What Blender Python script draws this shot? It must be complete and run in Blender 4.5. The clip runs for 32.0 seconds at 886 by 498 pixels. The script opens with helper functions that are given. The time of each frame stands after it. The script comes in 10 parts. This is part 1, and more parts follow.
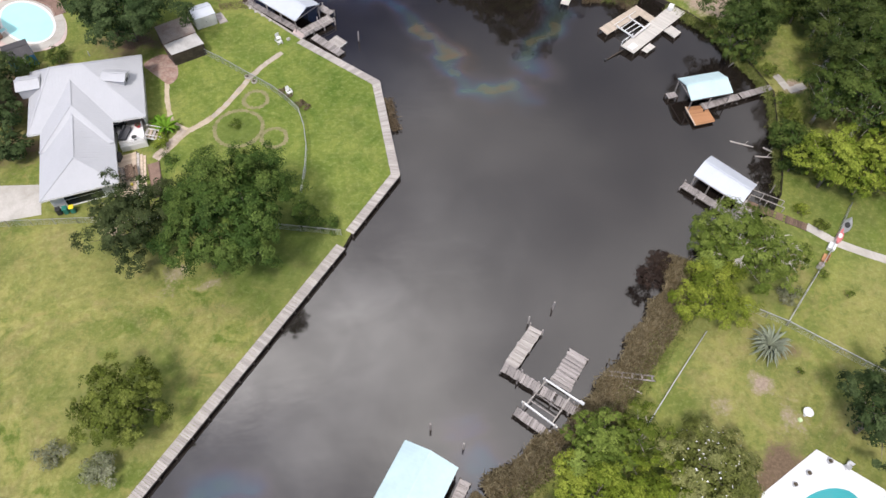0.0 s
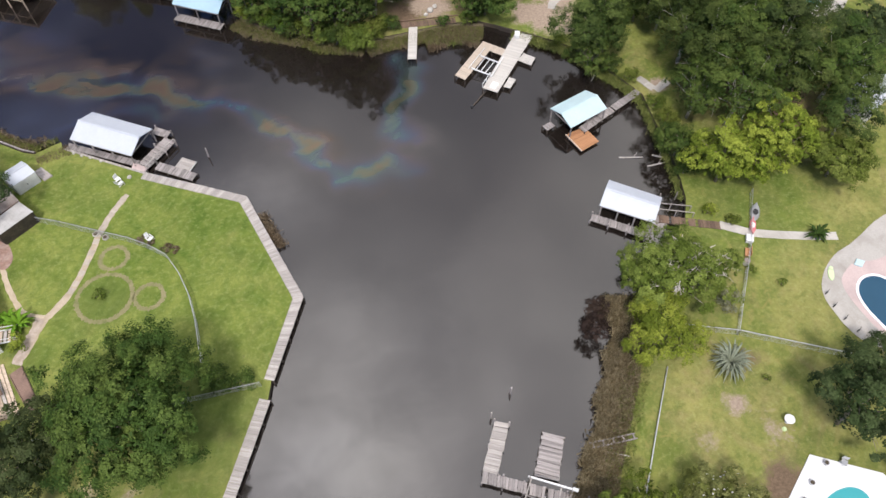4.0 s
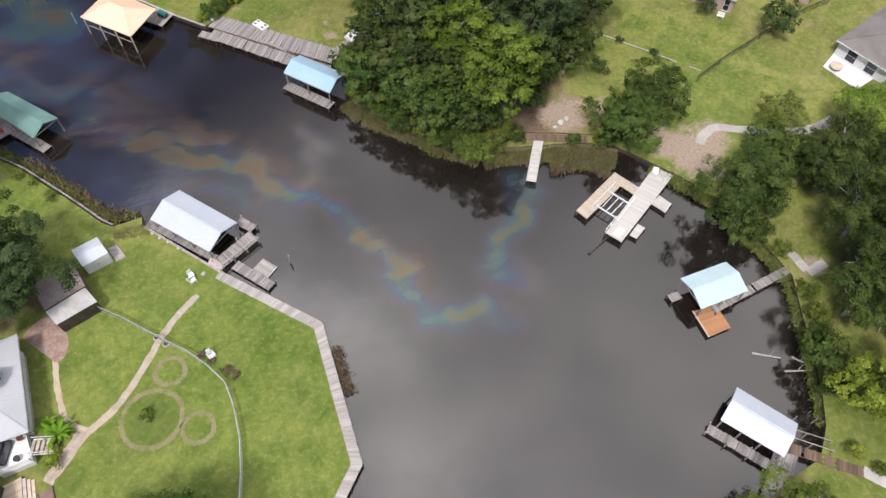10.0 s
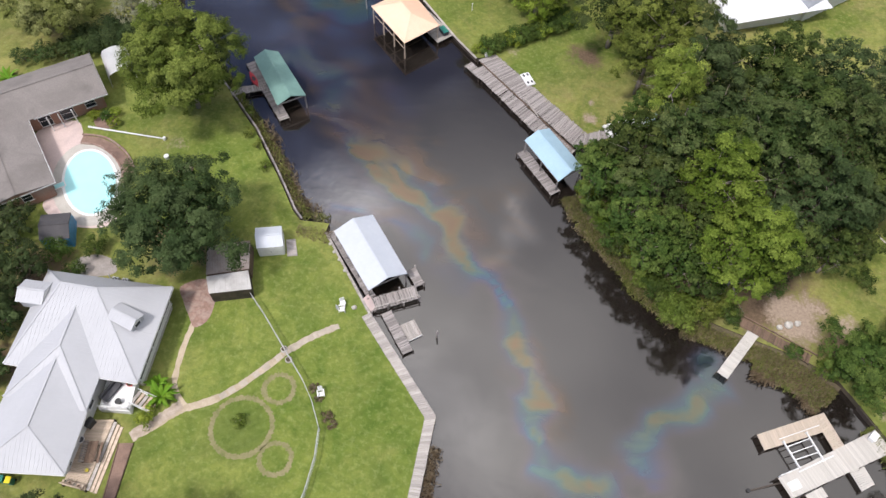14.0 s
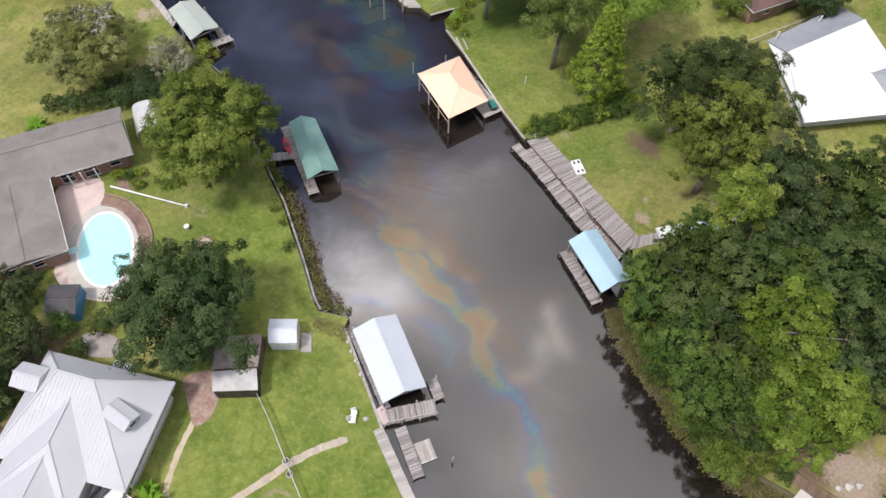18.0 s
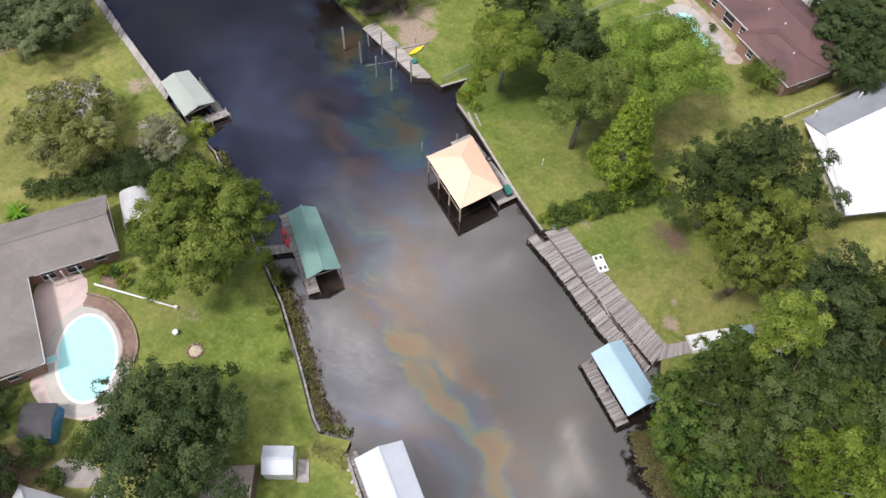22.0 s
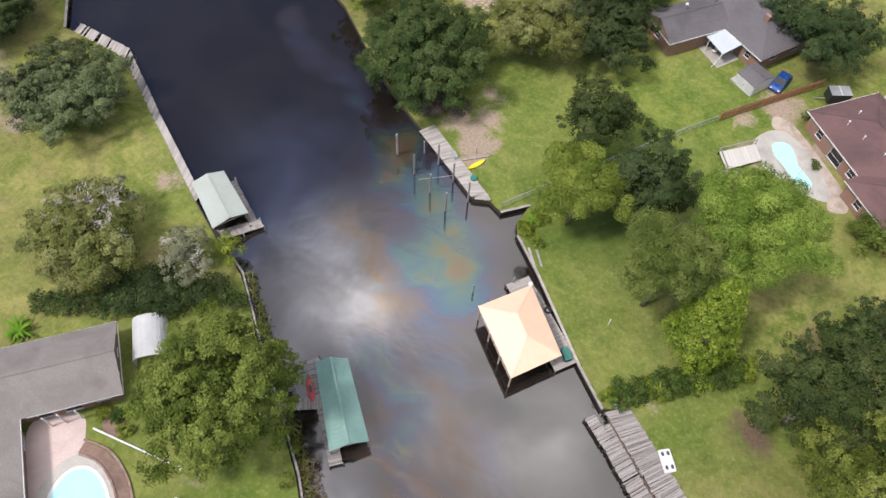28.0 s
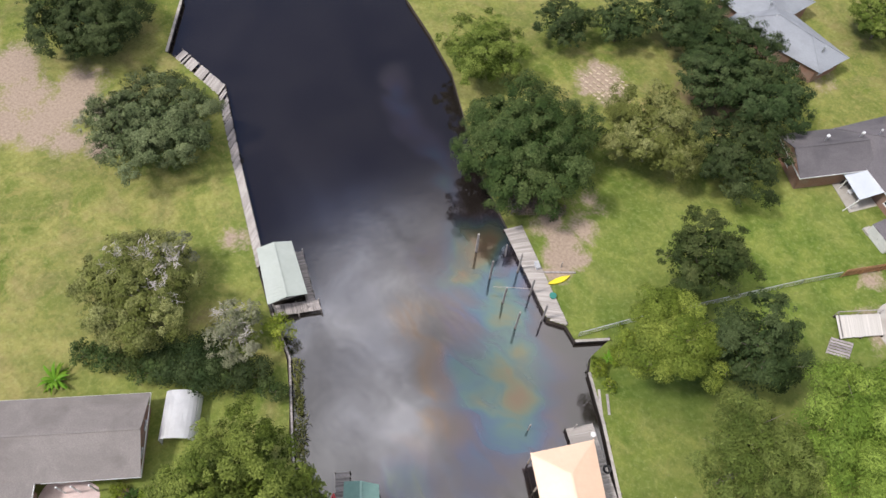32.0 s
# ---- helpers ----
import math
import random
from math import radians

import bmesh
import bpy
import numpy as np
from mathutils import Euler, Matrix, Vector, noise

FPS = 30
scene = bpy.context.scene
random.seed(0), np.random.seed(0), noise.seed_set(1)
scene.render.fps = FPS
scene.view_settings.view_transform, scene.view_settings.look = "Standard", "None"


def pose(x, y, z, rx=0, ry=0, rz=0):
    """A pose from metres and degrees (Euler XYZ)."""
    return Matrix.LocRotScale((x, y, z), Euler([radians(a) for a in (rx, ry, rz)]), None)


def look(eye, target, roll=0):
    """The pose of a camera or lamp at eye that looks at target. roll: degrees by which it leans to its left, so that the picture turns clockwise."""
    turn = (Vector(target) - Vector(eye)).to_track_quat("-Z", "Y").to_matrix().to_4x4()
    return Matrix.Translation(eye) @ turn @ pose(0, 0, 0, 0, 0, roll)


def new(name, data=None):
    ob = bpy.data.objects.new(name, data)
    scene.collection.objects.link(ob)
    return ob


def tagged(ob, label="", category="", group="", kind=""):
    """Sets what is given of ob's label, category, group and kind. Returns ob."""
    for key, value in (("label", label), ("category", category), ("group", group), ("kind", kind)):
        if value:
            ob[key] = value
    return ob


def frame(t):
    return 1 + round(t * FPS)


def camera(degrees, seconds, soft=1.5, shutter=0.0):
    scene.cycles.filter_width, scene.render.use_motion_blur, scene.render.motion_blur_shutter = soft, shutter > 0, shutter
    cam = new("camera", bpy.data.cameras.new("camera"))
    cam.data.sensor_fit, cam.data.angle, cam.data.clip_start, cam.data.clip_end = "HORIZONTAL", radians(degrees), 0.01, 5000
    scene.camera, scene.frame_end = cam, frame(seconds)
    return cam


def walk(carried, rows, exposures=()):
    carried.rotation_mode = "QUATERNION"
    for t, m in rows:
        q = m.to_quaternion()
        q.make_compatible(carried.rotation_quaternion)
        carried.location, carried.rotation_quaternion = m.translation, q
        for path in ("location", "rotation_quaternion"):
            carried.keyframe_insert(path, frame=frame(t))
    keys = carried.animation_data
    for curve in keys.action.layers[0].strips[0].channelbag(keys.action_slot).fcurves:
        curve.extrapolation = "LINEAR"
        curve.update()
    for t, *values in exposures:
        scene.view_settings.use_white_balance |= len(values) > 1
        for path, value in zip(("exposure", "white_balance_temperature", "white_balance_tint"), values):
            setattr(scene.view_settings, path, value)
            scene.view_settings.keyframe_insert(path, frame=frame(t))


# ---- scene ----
cam = camera(62.90, 32.0, soft=1.5)
PATH = [
    (0, (-6.5, -43.77, 73.89), (-3.59, -17.18, 31.65), 1.86),
    (0.5, (-7.06, -41.88, 74.0), (-1.71, -15.66, 31.76), 1.24),
    (1, (-7.22, -40.17, 73.99), (-0.84, -14.15, 31.78), 0.67),
    (1.5, (-7.58, -38.68, 73.63), (0.55, -12.86, 31.59), 0.16),
    (2, (-7.85, -36.86, 73.75), (0.78, -11.23, 31.7), 0.20),
    (2.5, (-7.95, -35.21, 73.69), (1.98, -9.96, 31.69), -0.22),
    (3, (-8.13, -33.55, 73.46), (2.2, -8.31, 31.55), -0.19),
    (3.5, (-7.89, -32.07, 73.31), (2.85, -6.84, 31.5), -0.61),
    (5.5, (-6.46, -24.96, 73.62), (4.35, 0.14, 31.75), -1.33),
    (6, (-5.99, -23.08, 73.66), (4.78, 2.0, 31.77), -1.40),
    (6.5, (-5.57, -20.86, 73.9), (5.18, 4.01, 31.88), -1.35),
    (7, (-5.64, -18.84, 74.02), (5.32, 5.88, 31.97), -0.98),
    (7.5, (-5.21, -16.97, 74.17), (5.74, 7.67, 32.06), -1.03),
    (8, (-4.45, -14.8, 74.68), (6.31, 9.55, 32.36), -1.13),
    (8.5, (-3.96, -13.06, 74.71), (6.74, 11.31, 32.38), -1.15),
    (9, (-3.41, -11.19, 74.83), (6.63, 13.4, 32.46), -1.03),
    (9.5, (-2.88, -9.4, 74.87), (5.22, 15.89, 32.51), -0.51),
    (10, (-2.35, -7.75, 74.92), (3.26, 18.21, 32.56), 0.07),
    (10.5, (-1.52, -5.96, 74.81), (1.37, 20.41, 32.43), 0.33),
    (11, (-1.28, -4.07, 74.76), (-0.85, 22.41, 32.35), 1.14),
    (12, (-1.23, -0.95, 74.55), (-5.08, 25.41, 32.24), 2.65),
    (12.5, (-1.04, 0.78, 74.64), (-6.29, 26.89, 32.32), 2.91),
    (13, (-1.16, 2.64, 74.8), (-7.23, 28.51, 32.45), 3.16),
    (13.5, (-1.06, 4.43, 74.96), (-7.72, 30.18, 32.62), 2.95),
    (14, (-1.27, 6.44, 75.46), (-8.31, 31.9, 33.0), 2.80),
    (14.5, (-1.67, 8.25, 75.72), (-9.01, 33.54, 33.22), 2.91),
    (16.5, (-2.95, 14.63, 75.59), (-12.55, 39.4, 33.23), 2.77),
    (17, (-3.66, 16.36, 75.74), (-13.24, 41.06, 33.34), 2.76),
    (17.5, (-4.06, 18.26, 75.74), (-13.81, 42.87, 33.32), 2.45),
    (18, (-4.7, 19.98, 75.77), (-14.53, 44.53, 33.34), 2.28),
    (18.5, (-5.8, 21.56, 76.12), (-15.42, 46.07, 33.62), 2.59),
    (19, (-6.44, 23.16, 76.09), (-16.15, 47.7, 33.62), 2.37),
    (19.5, (-7.12, 24.55, 76.06), (-16.92, 49.2, 33.68), 2.24),
    (20, (-7.91, 26.01, 76.02), (-17.76, 50.74, 33.7), 2.23),
    (20.5, (-8.82, 27.73, 76.08), (-18.7, 52.41, 33.73), 2.30),
    (21, (-9.16, 29.47, 75.95), (-19.35, 54.08, 33.64), 1.78),
    (21.5, (-10.06, 30.9, 75.81), (-20.3, 55.61, 33.56), 1.88),
    (22, (-10.95, 32.47, 75.83), (-21.24, 57.14, 33.58), 1.95),
    (22.5, (-11.94, 34.01, 75.86), (-22.28, 58.64, 33.59), 2.19),
    (23, (-12.94, 35.52, 75.82), (-23.33, 60.15, 33.57), 2.36),
    (23.5, (-14.02, 37.27, 76.13), (-24.51, 61.68, 33.78), 2.46),
    (24, (-15.22, 38.64, 76.23), (-25.78, 63.04, 33.88), 2.79),
    (24.5, (-16.14, 40.24, 76.0), (-26.97, 64.56, 33.68), 2.73),
    (25, (-16.88, 42.25, 76.18), (-28.02, 66.2, 33.73), 2.32),
    (25.5, (-18.11, 43.73, 76.29), (-29.29, 67.6, 33.8), 2.78),
    (27.5, (-22.06, 50.16, 76.58), (-33.89, 73.41, 33.92), 3.27),
    (28, (-22.94, 51.75, 76.57), (-35.01, 74.88, 33.92), 3.31),
    (28.5, (-23.9, 53.4, 76.55), (-36.22, 76.36, 33.87), 3.36),
    (29, (-25.05, 55.12, 76.79), (-37.68, 77.73, 34.01), 3.59),
    (29.5, (-26.03, 56.98, 76.88), (-39.12, 79.17, 34.03), 3.51),
    (30, (-27.2, 58.49, 76.95), (-40.66, 80.43, 34.09), 3.84),
    (30.5, (-28.27, 59.98, 76.91), (-42.19, 81.67, 34.07), 3.92),
    (31, (-29.4, 61.45, 76.99), (-43.78, 82.87, 34.16), 4.09),
    (31.5, (-30.43, 63.14, 77.26), (-45.61, 83.84, 34.35), 3.99),
    (32, (-31.68, 64.33, 77.22), (-47.78, 84.39, 34.34), 4.34),
]
walk(cam, [(t, look(eye, target, roll)) for t, eye, target, roll in PATH])

# world, sun and exposure
SUN_ELEVATION, SUN_AZIMUTH = radians(58), radians(215)
world = bpy.data.worlds.new("world")
scene.world = world
world.use_nodes = True
wn = world.node_tree.nodes
wl = world.node_tree.links
sky = wn.new("ShaderNodeTexSky")
sky.sky_type, sky.sun_disc = "NISHITA", False
sky.sun_elevation, sky.sun_rotation = SUN_ELEVATION, SUN_AZIMUTH
sky.air_density, sky.dust_density = 1.2, 2.0
w_tc = wn.new("ShaderNodeTexCoord")
w_map = wn.new("ShaderNodeMapping")
w_map.inputs["Scale"].default_value = (1.0, 1.0, 1.8)
w_map.inputs["Location"].default_value = (0.35, 0.9, 0.2)
w_noise = wn.new("ShaderNodeTexNoise")
w_noise.inputs["Scale"].default_value = 2.2
w_noise.inputs["Detail"].default_value = 3
w_noise.inputs["Roughness"].default_value = 0.45
w_noise.inputs["Distortion"].default_value = 0.15
w_ramp = wn.new("ShaderNodeValToRGB")
w_ramp.color_ramp.elements[0].position = 0.22
w_ramp.color_ramp.elements[1].position = 0.62
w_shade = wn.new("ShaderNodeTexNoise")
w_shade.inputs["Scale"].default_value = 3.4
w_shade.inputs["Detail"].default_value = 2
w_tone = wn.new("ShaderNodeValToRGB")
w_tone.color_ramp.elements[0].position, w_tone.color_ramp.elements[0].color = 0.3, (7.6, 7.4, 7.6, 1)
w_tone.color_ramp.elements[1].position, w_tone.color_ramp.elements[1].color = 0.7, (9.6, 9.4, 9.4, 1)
w_mix = wn.new("ShaderNodeMix")
w_mix.data_type = "RGBA"
wl.new(w_tc.outputs["Generated"], w_map.inputs["Vector"])
wl.new(w_map.outputs["Vector"], w_noise.inputs["Vector"])
wl.new(w_map.outputs["Vector"], w_shade.inputs["Vector"])
wl.new(w_noise.outputs["Fac"], w_ramp.inputs["Fac"])
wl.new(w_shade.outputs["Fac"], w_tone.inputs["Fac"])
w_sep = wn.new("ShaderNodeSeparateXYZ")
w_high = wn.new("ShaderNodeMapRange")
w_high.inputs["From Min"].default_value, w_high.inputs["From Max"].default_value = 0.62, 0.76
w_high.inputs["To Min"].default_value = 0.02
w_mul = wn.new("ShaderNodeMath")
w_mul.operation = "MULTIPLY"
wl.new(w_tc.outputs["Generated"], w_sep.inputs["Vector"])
w_east = wn.new("ShaderNodeMath")  # unseen cloud cover, set lower to the east to fit the water's reflections
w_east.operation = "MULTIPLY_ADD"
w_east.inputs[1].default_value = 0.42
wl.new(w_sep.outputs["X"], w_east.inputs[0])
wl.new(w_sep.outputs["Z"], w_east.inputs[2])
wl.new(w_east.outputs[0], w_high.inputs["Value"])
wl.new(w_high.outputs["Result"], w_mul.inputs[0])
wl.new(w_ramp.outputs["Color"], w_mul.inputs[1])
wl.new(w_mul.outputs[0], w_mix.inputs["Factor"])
w_clear = wn.new("ShaderNodeVectorMath")
w_clear.operation = "MULTIPLY"
w_clear.inputs[1].default_value = (0.44, 0.58, 0.92)
wl.new(sky.outputs["Color"], w_clear.inputs[0])
wl.new(w_clear.outputs["Vector"], w_mix.inputs["A"])
# unseen cloud brightened towards the zenith to lift the water's reflection
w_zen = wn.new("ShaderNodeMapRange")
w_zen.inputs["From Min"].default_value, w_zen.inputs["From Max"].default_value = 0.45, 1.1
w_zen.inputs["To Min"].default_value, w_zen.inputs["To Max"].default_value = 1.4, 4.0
w_west = wn.new("ShaderNodeMath")  # extra cloud brightness to the west, added to match the water's tones
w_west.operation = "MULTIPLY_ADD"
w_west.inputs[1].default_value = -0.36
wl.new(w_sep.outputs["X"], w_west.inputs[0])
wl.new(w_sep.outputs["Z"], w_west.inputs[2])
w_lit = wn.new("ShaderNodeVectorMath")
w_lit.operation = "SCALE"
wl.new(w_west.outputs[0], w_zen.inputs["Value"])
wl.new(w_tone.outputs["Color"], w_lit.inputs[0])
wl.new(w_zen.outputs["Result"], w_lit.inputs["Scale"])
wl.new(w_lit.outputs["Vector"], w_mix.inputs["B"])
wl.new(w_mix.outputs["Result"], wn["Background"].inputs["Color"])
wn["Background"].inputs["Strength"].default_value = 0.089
sun = bpy.data.lights.new("sun", "SUN")
sun.energy, sun.angle, sun.color = 3.3, radians(8), (1.0, 0.935, 0.91)
sun_ob = new("sun", sun)
sun_ob.rotation_euler = (math.pi / 2 - SUN_ELEVATION, 0, -SUN_AZIMUTH + math.pi)
scene.view_settings.exposure = 0.05

# ---------------------------------------------------------------- materials
def node_mat(name):
    m = bpy.data.materials.new(name)
    m.use_nodes = True
    return m, m.node_tree.nodes, m.node_tree.links, m.node_tree.nodes["Principled BSDF"]


def noise_fac(n, l, vec, scale, detail=4.0, rough=0.55, distort=0.0):
    t = n.new("ShaderNodeTexNoise")
    t.inputs["Scale"].default_value, t.inputs["Detail"].default_value = scale, detail
    t.inputs["Roughness"].default_value, t.inputs["Distortion"].default_value = rough, distort
    l.new(vec, t.inputs["Vector"])
    return t.outputs["Fac"]


def remap(n, l, fac, lo, hi, a=0.0, b=1.0):
    r = n.new("ShaderNodeMapRange")
    r.inputs["From Min"].default_value, r.inputs["From Max"].default_value = lo, hi
    r.inputs["To Min"].default_value, r.inputs["To Max"].default_value = a, b
    l.new(fac, r.inputs["Value"])
    return r.outputs["Result"]


def blend(n, l, fac, a, b, kind="MIX"):
    x = n.new("ShaderNodeMix")
    x.data_type, x.blend_type = "RGBA", kind
    for socket, value in (("Factor", fac), ("A", a), ("B", b)):
        if isinstance(value, (int, float)):
            x.inputs[socket].default_value = value
        elif isinstance(value, tuple):
            x.inputs[socket].default_value = (*value, 1)
        else:
            l.new(value, x.inputs[socket])
    return x.outputs["Result"]


def calc(n, l, op, a, b=0.0):
    x = n.new("ShaderNodeMath")
    x.operation = op
    for k, value in enumerate((a, b)):
        if isinstance(value, (int, float)):
            x.inputs[k].default_value = value
        else:
            l.new(value, x.inputs[k])
    return x.outputs[0]


def surface(name, light, dark, stain, grain=8.0, patch=0.4, rough=0.8, metal=0.0, bump=0.3, depth=0.02, stretch=(1, 1, 1), vary=0.0, coat=0.0):
    """A worn surface: two tones of grain, larger stains, relief, and a shift of tone from piece to piece."""
    m, n, l, b = node_mat(name)
    tc = n.new("ShaderNodeTexCoord")
    mp = n.new("ShaderNodeMapping")
    mp.inputs["Scale"].default_value = stretch
    l.new(tc.outputs["Object"], mp.inputs["Vector"])
    info = n.new("ShaderNodeObjectInfo")
    off = n.new("ShaderNodeVectorMath")
    off.operation = "MULTIPLY_ADD"
    l.new(info.outputs["Random"], off.inputs[0])
    off.inputs[1].default_value = (37.0, 91.0, 53.0) if vary else (0, 0, 0)
    l.new(mp.outputs["Vector"], off.inputs[2])
    vec = off.outputs[0]
    fine = noise_fac(n, l, vec, grain, 6, 0.65)
    big = noise_fac(n, l, vec, patch, 5, 0.6, 0.5)
    c = blend(n, l, remap(n, l, fine, 0.3, 0.7), dark, light)
    c = blend(n, l, remap(n, l, big, 0.42, 0.72, 0.0, 0.85), c, stain)
    if vary:
        hsv = n.new("ShaderNodeHueSaturation")
        l.new(c, hsv.inputs["Color"])
        l.new(remap(n, l, info.outputs["Random"], 0, 1, 1 - vary, 1 + vary), hsv.inputs["Value"])
        c = hsv.outputs["Color"]
    l.new(c, b.inputs["Base Color"])
    l.new(remap(n, l, big, 0.3, 0.7, max(rough - 0.1, 0.02), min(rough + 0.12, 1)), b.inputs["Roughness"])
    b.inputs["Metallic"].default_value = metal
    b.inputs["Coat Weight"].default_value = coat
    if bump:
        bp = n.new("ShaderNodeBump")
        bp.inputs["Strength"].default_value, bp.inputs["Distance"].default_value = bump, depth
        l.new(fine, bp.inputs["Height"])
        l.new(bp.outputs["Normal"], b.inputs["Normal"])
    return m


WOOD_GREY = surface("weathered grey timber", (0.40, 0.365, 0.35), (0.25, 0.225, 0.21), (0.14, 0.122, 0.11), 3.5, 0.5, 0.9, stretch=(1, 9, 9), vary=0.3)
WOOD_PALE = surface("bleached timber cap", (0.48, 0.445, 0.41), (0.34, 0.31, 0.28), (0.21, 0.185, 0.165), 3.0, 0.6, 0.9, stretch=(1, 8, 8), vary=0.2)
WOOD_TAN = surface("tan new deck timber", (0.62, 0.51, 0.40), (0.48, 0.38, 0.285), (0.34, 0.26, 0.19), 3.0, 0.5, 0.8, stretch=(1, 8, 8), vary=0.14)
DOCK_PALE = surface("sun-bleached dock boards", (0.60, 0.575, 0.53), (0.52, 0.49, 0.445), (0.41, 0.38, 0.335), 3.0, 0.4, 0.85, stretch=(1, 8, 8), vary=0.08)
DOCK_TAN = surface("pale tan dock boards", (0.56, 0.48, 0.39), (0.48, 0.40, 0.315), (0.37, 0.30, 0.23), 3.0, 0.4, 0.85, stretch=(1, 8, 8), vary=0.08)
WOOD_ORANGE = surface("orange stained timber", (0.52, 0.27, 0.13), (0.38, 0.18, 0.08), (0.26, 0.12, 0.06), 3.0, 0.6, 0.75, stretch=(1, 8, 8), vary=0.14)
WOOD_BROWN = surface("brown damp timber", (0.21, 0.14, 0.10), (0.12, 0.075, 0.05), (0.07, 0.05, 0.035), 3.0, 0.6, 0.9, stretch=(1, 8, 8), vary=0.3)
WOOD_WET = surface("dark wet piling timber", (0.085, 0.065, 0.05), (0.04, 0.03, 0.022), (0.02, 0.018, 0.015), 4.0, 0.6, 0.7)
WOOD_FENCE = surface("orange cedar fence board", (0.50, 0.29, 0.14), (0.36, 0.19, 0.09), (0.25, 0.14, 0.08), 3.0, 0.7, 0.85, stretch=(1, 1, 6), vary=0.15)
PAINT_WHITE = surface("white painted trim", (0.80, 0.80, 0.79), (0.70, 0.70, 0.69), (0.56, 0.55, 0.52), 6.0, 0.7, 0.5, bump=0.1, depth=0.004)
METAL_WHITE = surface("white metal roofing", (0.53, 0.56, 0.60), (0.485, 0.515, 0.56), (0.43, 0.465, 0.52), 2.0, 0.16, 0.45, bump=0.05, depth=0.01)
METAL_BRIGHT = surface("bright white metal roofing", (0.76, 0.76, 0.77), (0.69, 0.69, 0.71), (0.62, 0.63, 0.65), 2.0, 0.16, 0.5, bump=0.05, depth=0.01)
METAL_WORN = surface("weathered pale metal panels", (0.50, 0.49, 0.47), (0.40, 0.39, 0.375), (0.27, 0.25, 0.23), 1.6, 0.5, 0.6, bump=0.1)
GRAVEL = surface("grey trampled gravel", (0.38, 0.345, 0.32), (0.27, 0.24, 0.22), (0.20, 0.175, 0.15), 6.0, 0.6, 0.95, bump=0.4)
METAL_HOUSE = surface("pale grey metal roofing", (0.45, 0.455, 0.47), (0.425, 0.43, 0.445), (0.39, 0.395, 0.41), 2.5, 0.13, 0.6, bump=0.05, depth=0.01)
METAL_AQUA = surface("pale aqua metal roofing", (0.52, 0.66, 0.67), (0.46, 0.60, 0.61), (0.40, 0.52, 0.54), 2.0, 0.2, 0.4, bump=0.05, depth=0.01)
METAL_BLUE = surface("sky blue metal roofing", (0.38, 0.53, 0.62), (0.32, 0.47, 0.56), (0.28, 0.41, 0.50), 2.0, 0.2, 0.38, bump=0.05, depth=0.01)
METAL_GREEN = surface("green metal roofing", (0.20, 0.33, 0.29), (0.165, 0.285, 0.25), (0.13, 0.235, 0.205), 2.0, 0.2, 0.42, bump=0.05, depth=0.01)
METAL_SAGE = surface("sage green metal roofing", (0.41, 0.445, 0.40), (0.37, 0.405, 0.36), (0.32, 0.35, 0.31), 2.0, 0.2, 0.5, bump=0.05, depth=0.01)
METAL_PEACH = surface("peach metal roofing", (0.86, 0.60, 0.44), (0.81, 0.55, 0.39), (0.75, 0.51, 0.36), 2.0, 0.2, 0.45, bump=0.05, depth=0.01)
METAL_RUST = surface("rusty corrugated metal", (0.33, 0.29, 0.26), (0.24, 0.21, 0.19), (0.17, 0.10, 0.07), 2.0, 0.35, 0.7, bump=0.1)
ALU = surface("galvanised steel", (0.55, 0.56, 0.57), (0.44, 0.45, 0.46), (0.36, 0.36, 0.36), 5.0, 0.8, 0.4, 0.6, 0.1)
SHINGLE_BROWN = surface("grey-brown asphalt shingle", (0.26, 0.235, 0.215), (0.18, 0.16, 0.15), (0.14, 0.125, 0.115), 7.0, 0.22, 0.95, bump=0.5, depth=0.03, stretch=(1, 1, 2.5))
SHINGLE_RED = surface("maroon asphalt shingle", (0.175, 0.098, 0.09), (0.12, 0.066, 0.063), (0.075, 0.05, 0.052), 7.0, 0.16, 0.95, bump=0.5, depth=0.03, stretch=(1, 1, 2.5))
SHINGLE_GREY = surface("charcoal asphalt shingle", (0.16, 0.145, 0.15), (0.10, 0.092, 0.097), (0.07, 0.066, 0.07), 7.0, 0.18, 0.95, bump=0.5, depth=0.03, stretch=(1, 1, 2.5))
SHINGLE_DARK = surface("near-black asphalt shingle", (0.07, 0.066, 0.07), (0.045, 0.043, 0.046), (0.10, 0.095, 0.095), 7.0, 0.3, 0.95, bump=0.4)
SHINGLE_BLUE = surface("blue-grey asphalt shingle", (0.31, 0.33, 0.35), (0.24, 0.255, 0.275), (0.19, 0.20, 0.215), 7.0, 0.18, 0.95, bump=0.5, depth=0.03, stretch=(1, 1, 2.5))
SHINGLE_PLUM = surface("brown-grey asphalt shingle", (0.205, 0.165, 0.165), (0.14, 0.112, 0.115), (0.105, 0.086, 0.09), 7.0, 0.18, 0.95, bump=0.5, depth=0.03, stretch=(1, 1, 2.5))
BRICK = surface("red-brown brickwork", (0.36, 0.21, 0.15), (0.25, 0.13, 0.09), (0.30, 0.24, 0.20), 9.0, 0.5, 0.9, bump=0.4)
SIDING = surface("white house siding", (0.74, 0.74, 0.72), (0.66, 0.66, 0.64), (0.58, 0.58, 0.56), 4.0, 0.5, 0.7, bump=0.1, stretch=(1, 1, 6))
CONCRETE = surface("pale concrete", (0.48, 0.455, 0.415), (0.40, 0.375, 0.335), (0.31, 0.285, 0.245), 5.0, 0.35, 0.9, bump=0.2, vary=0.08)
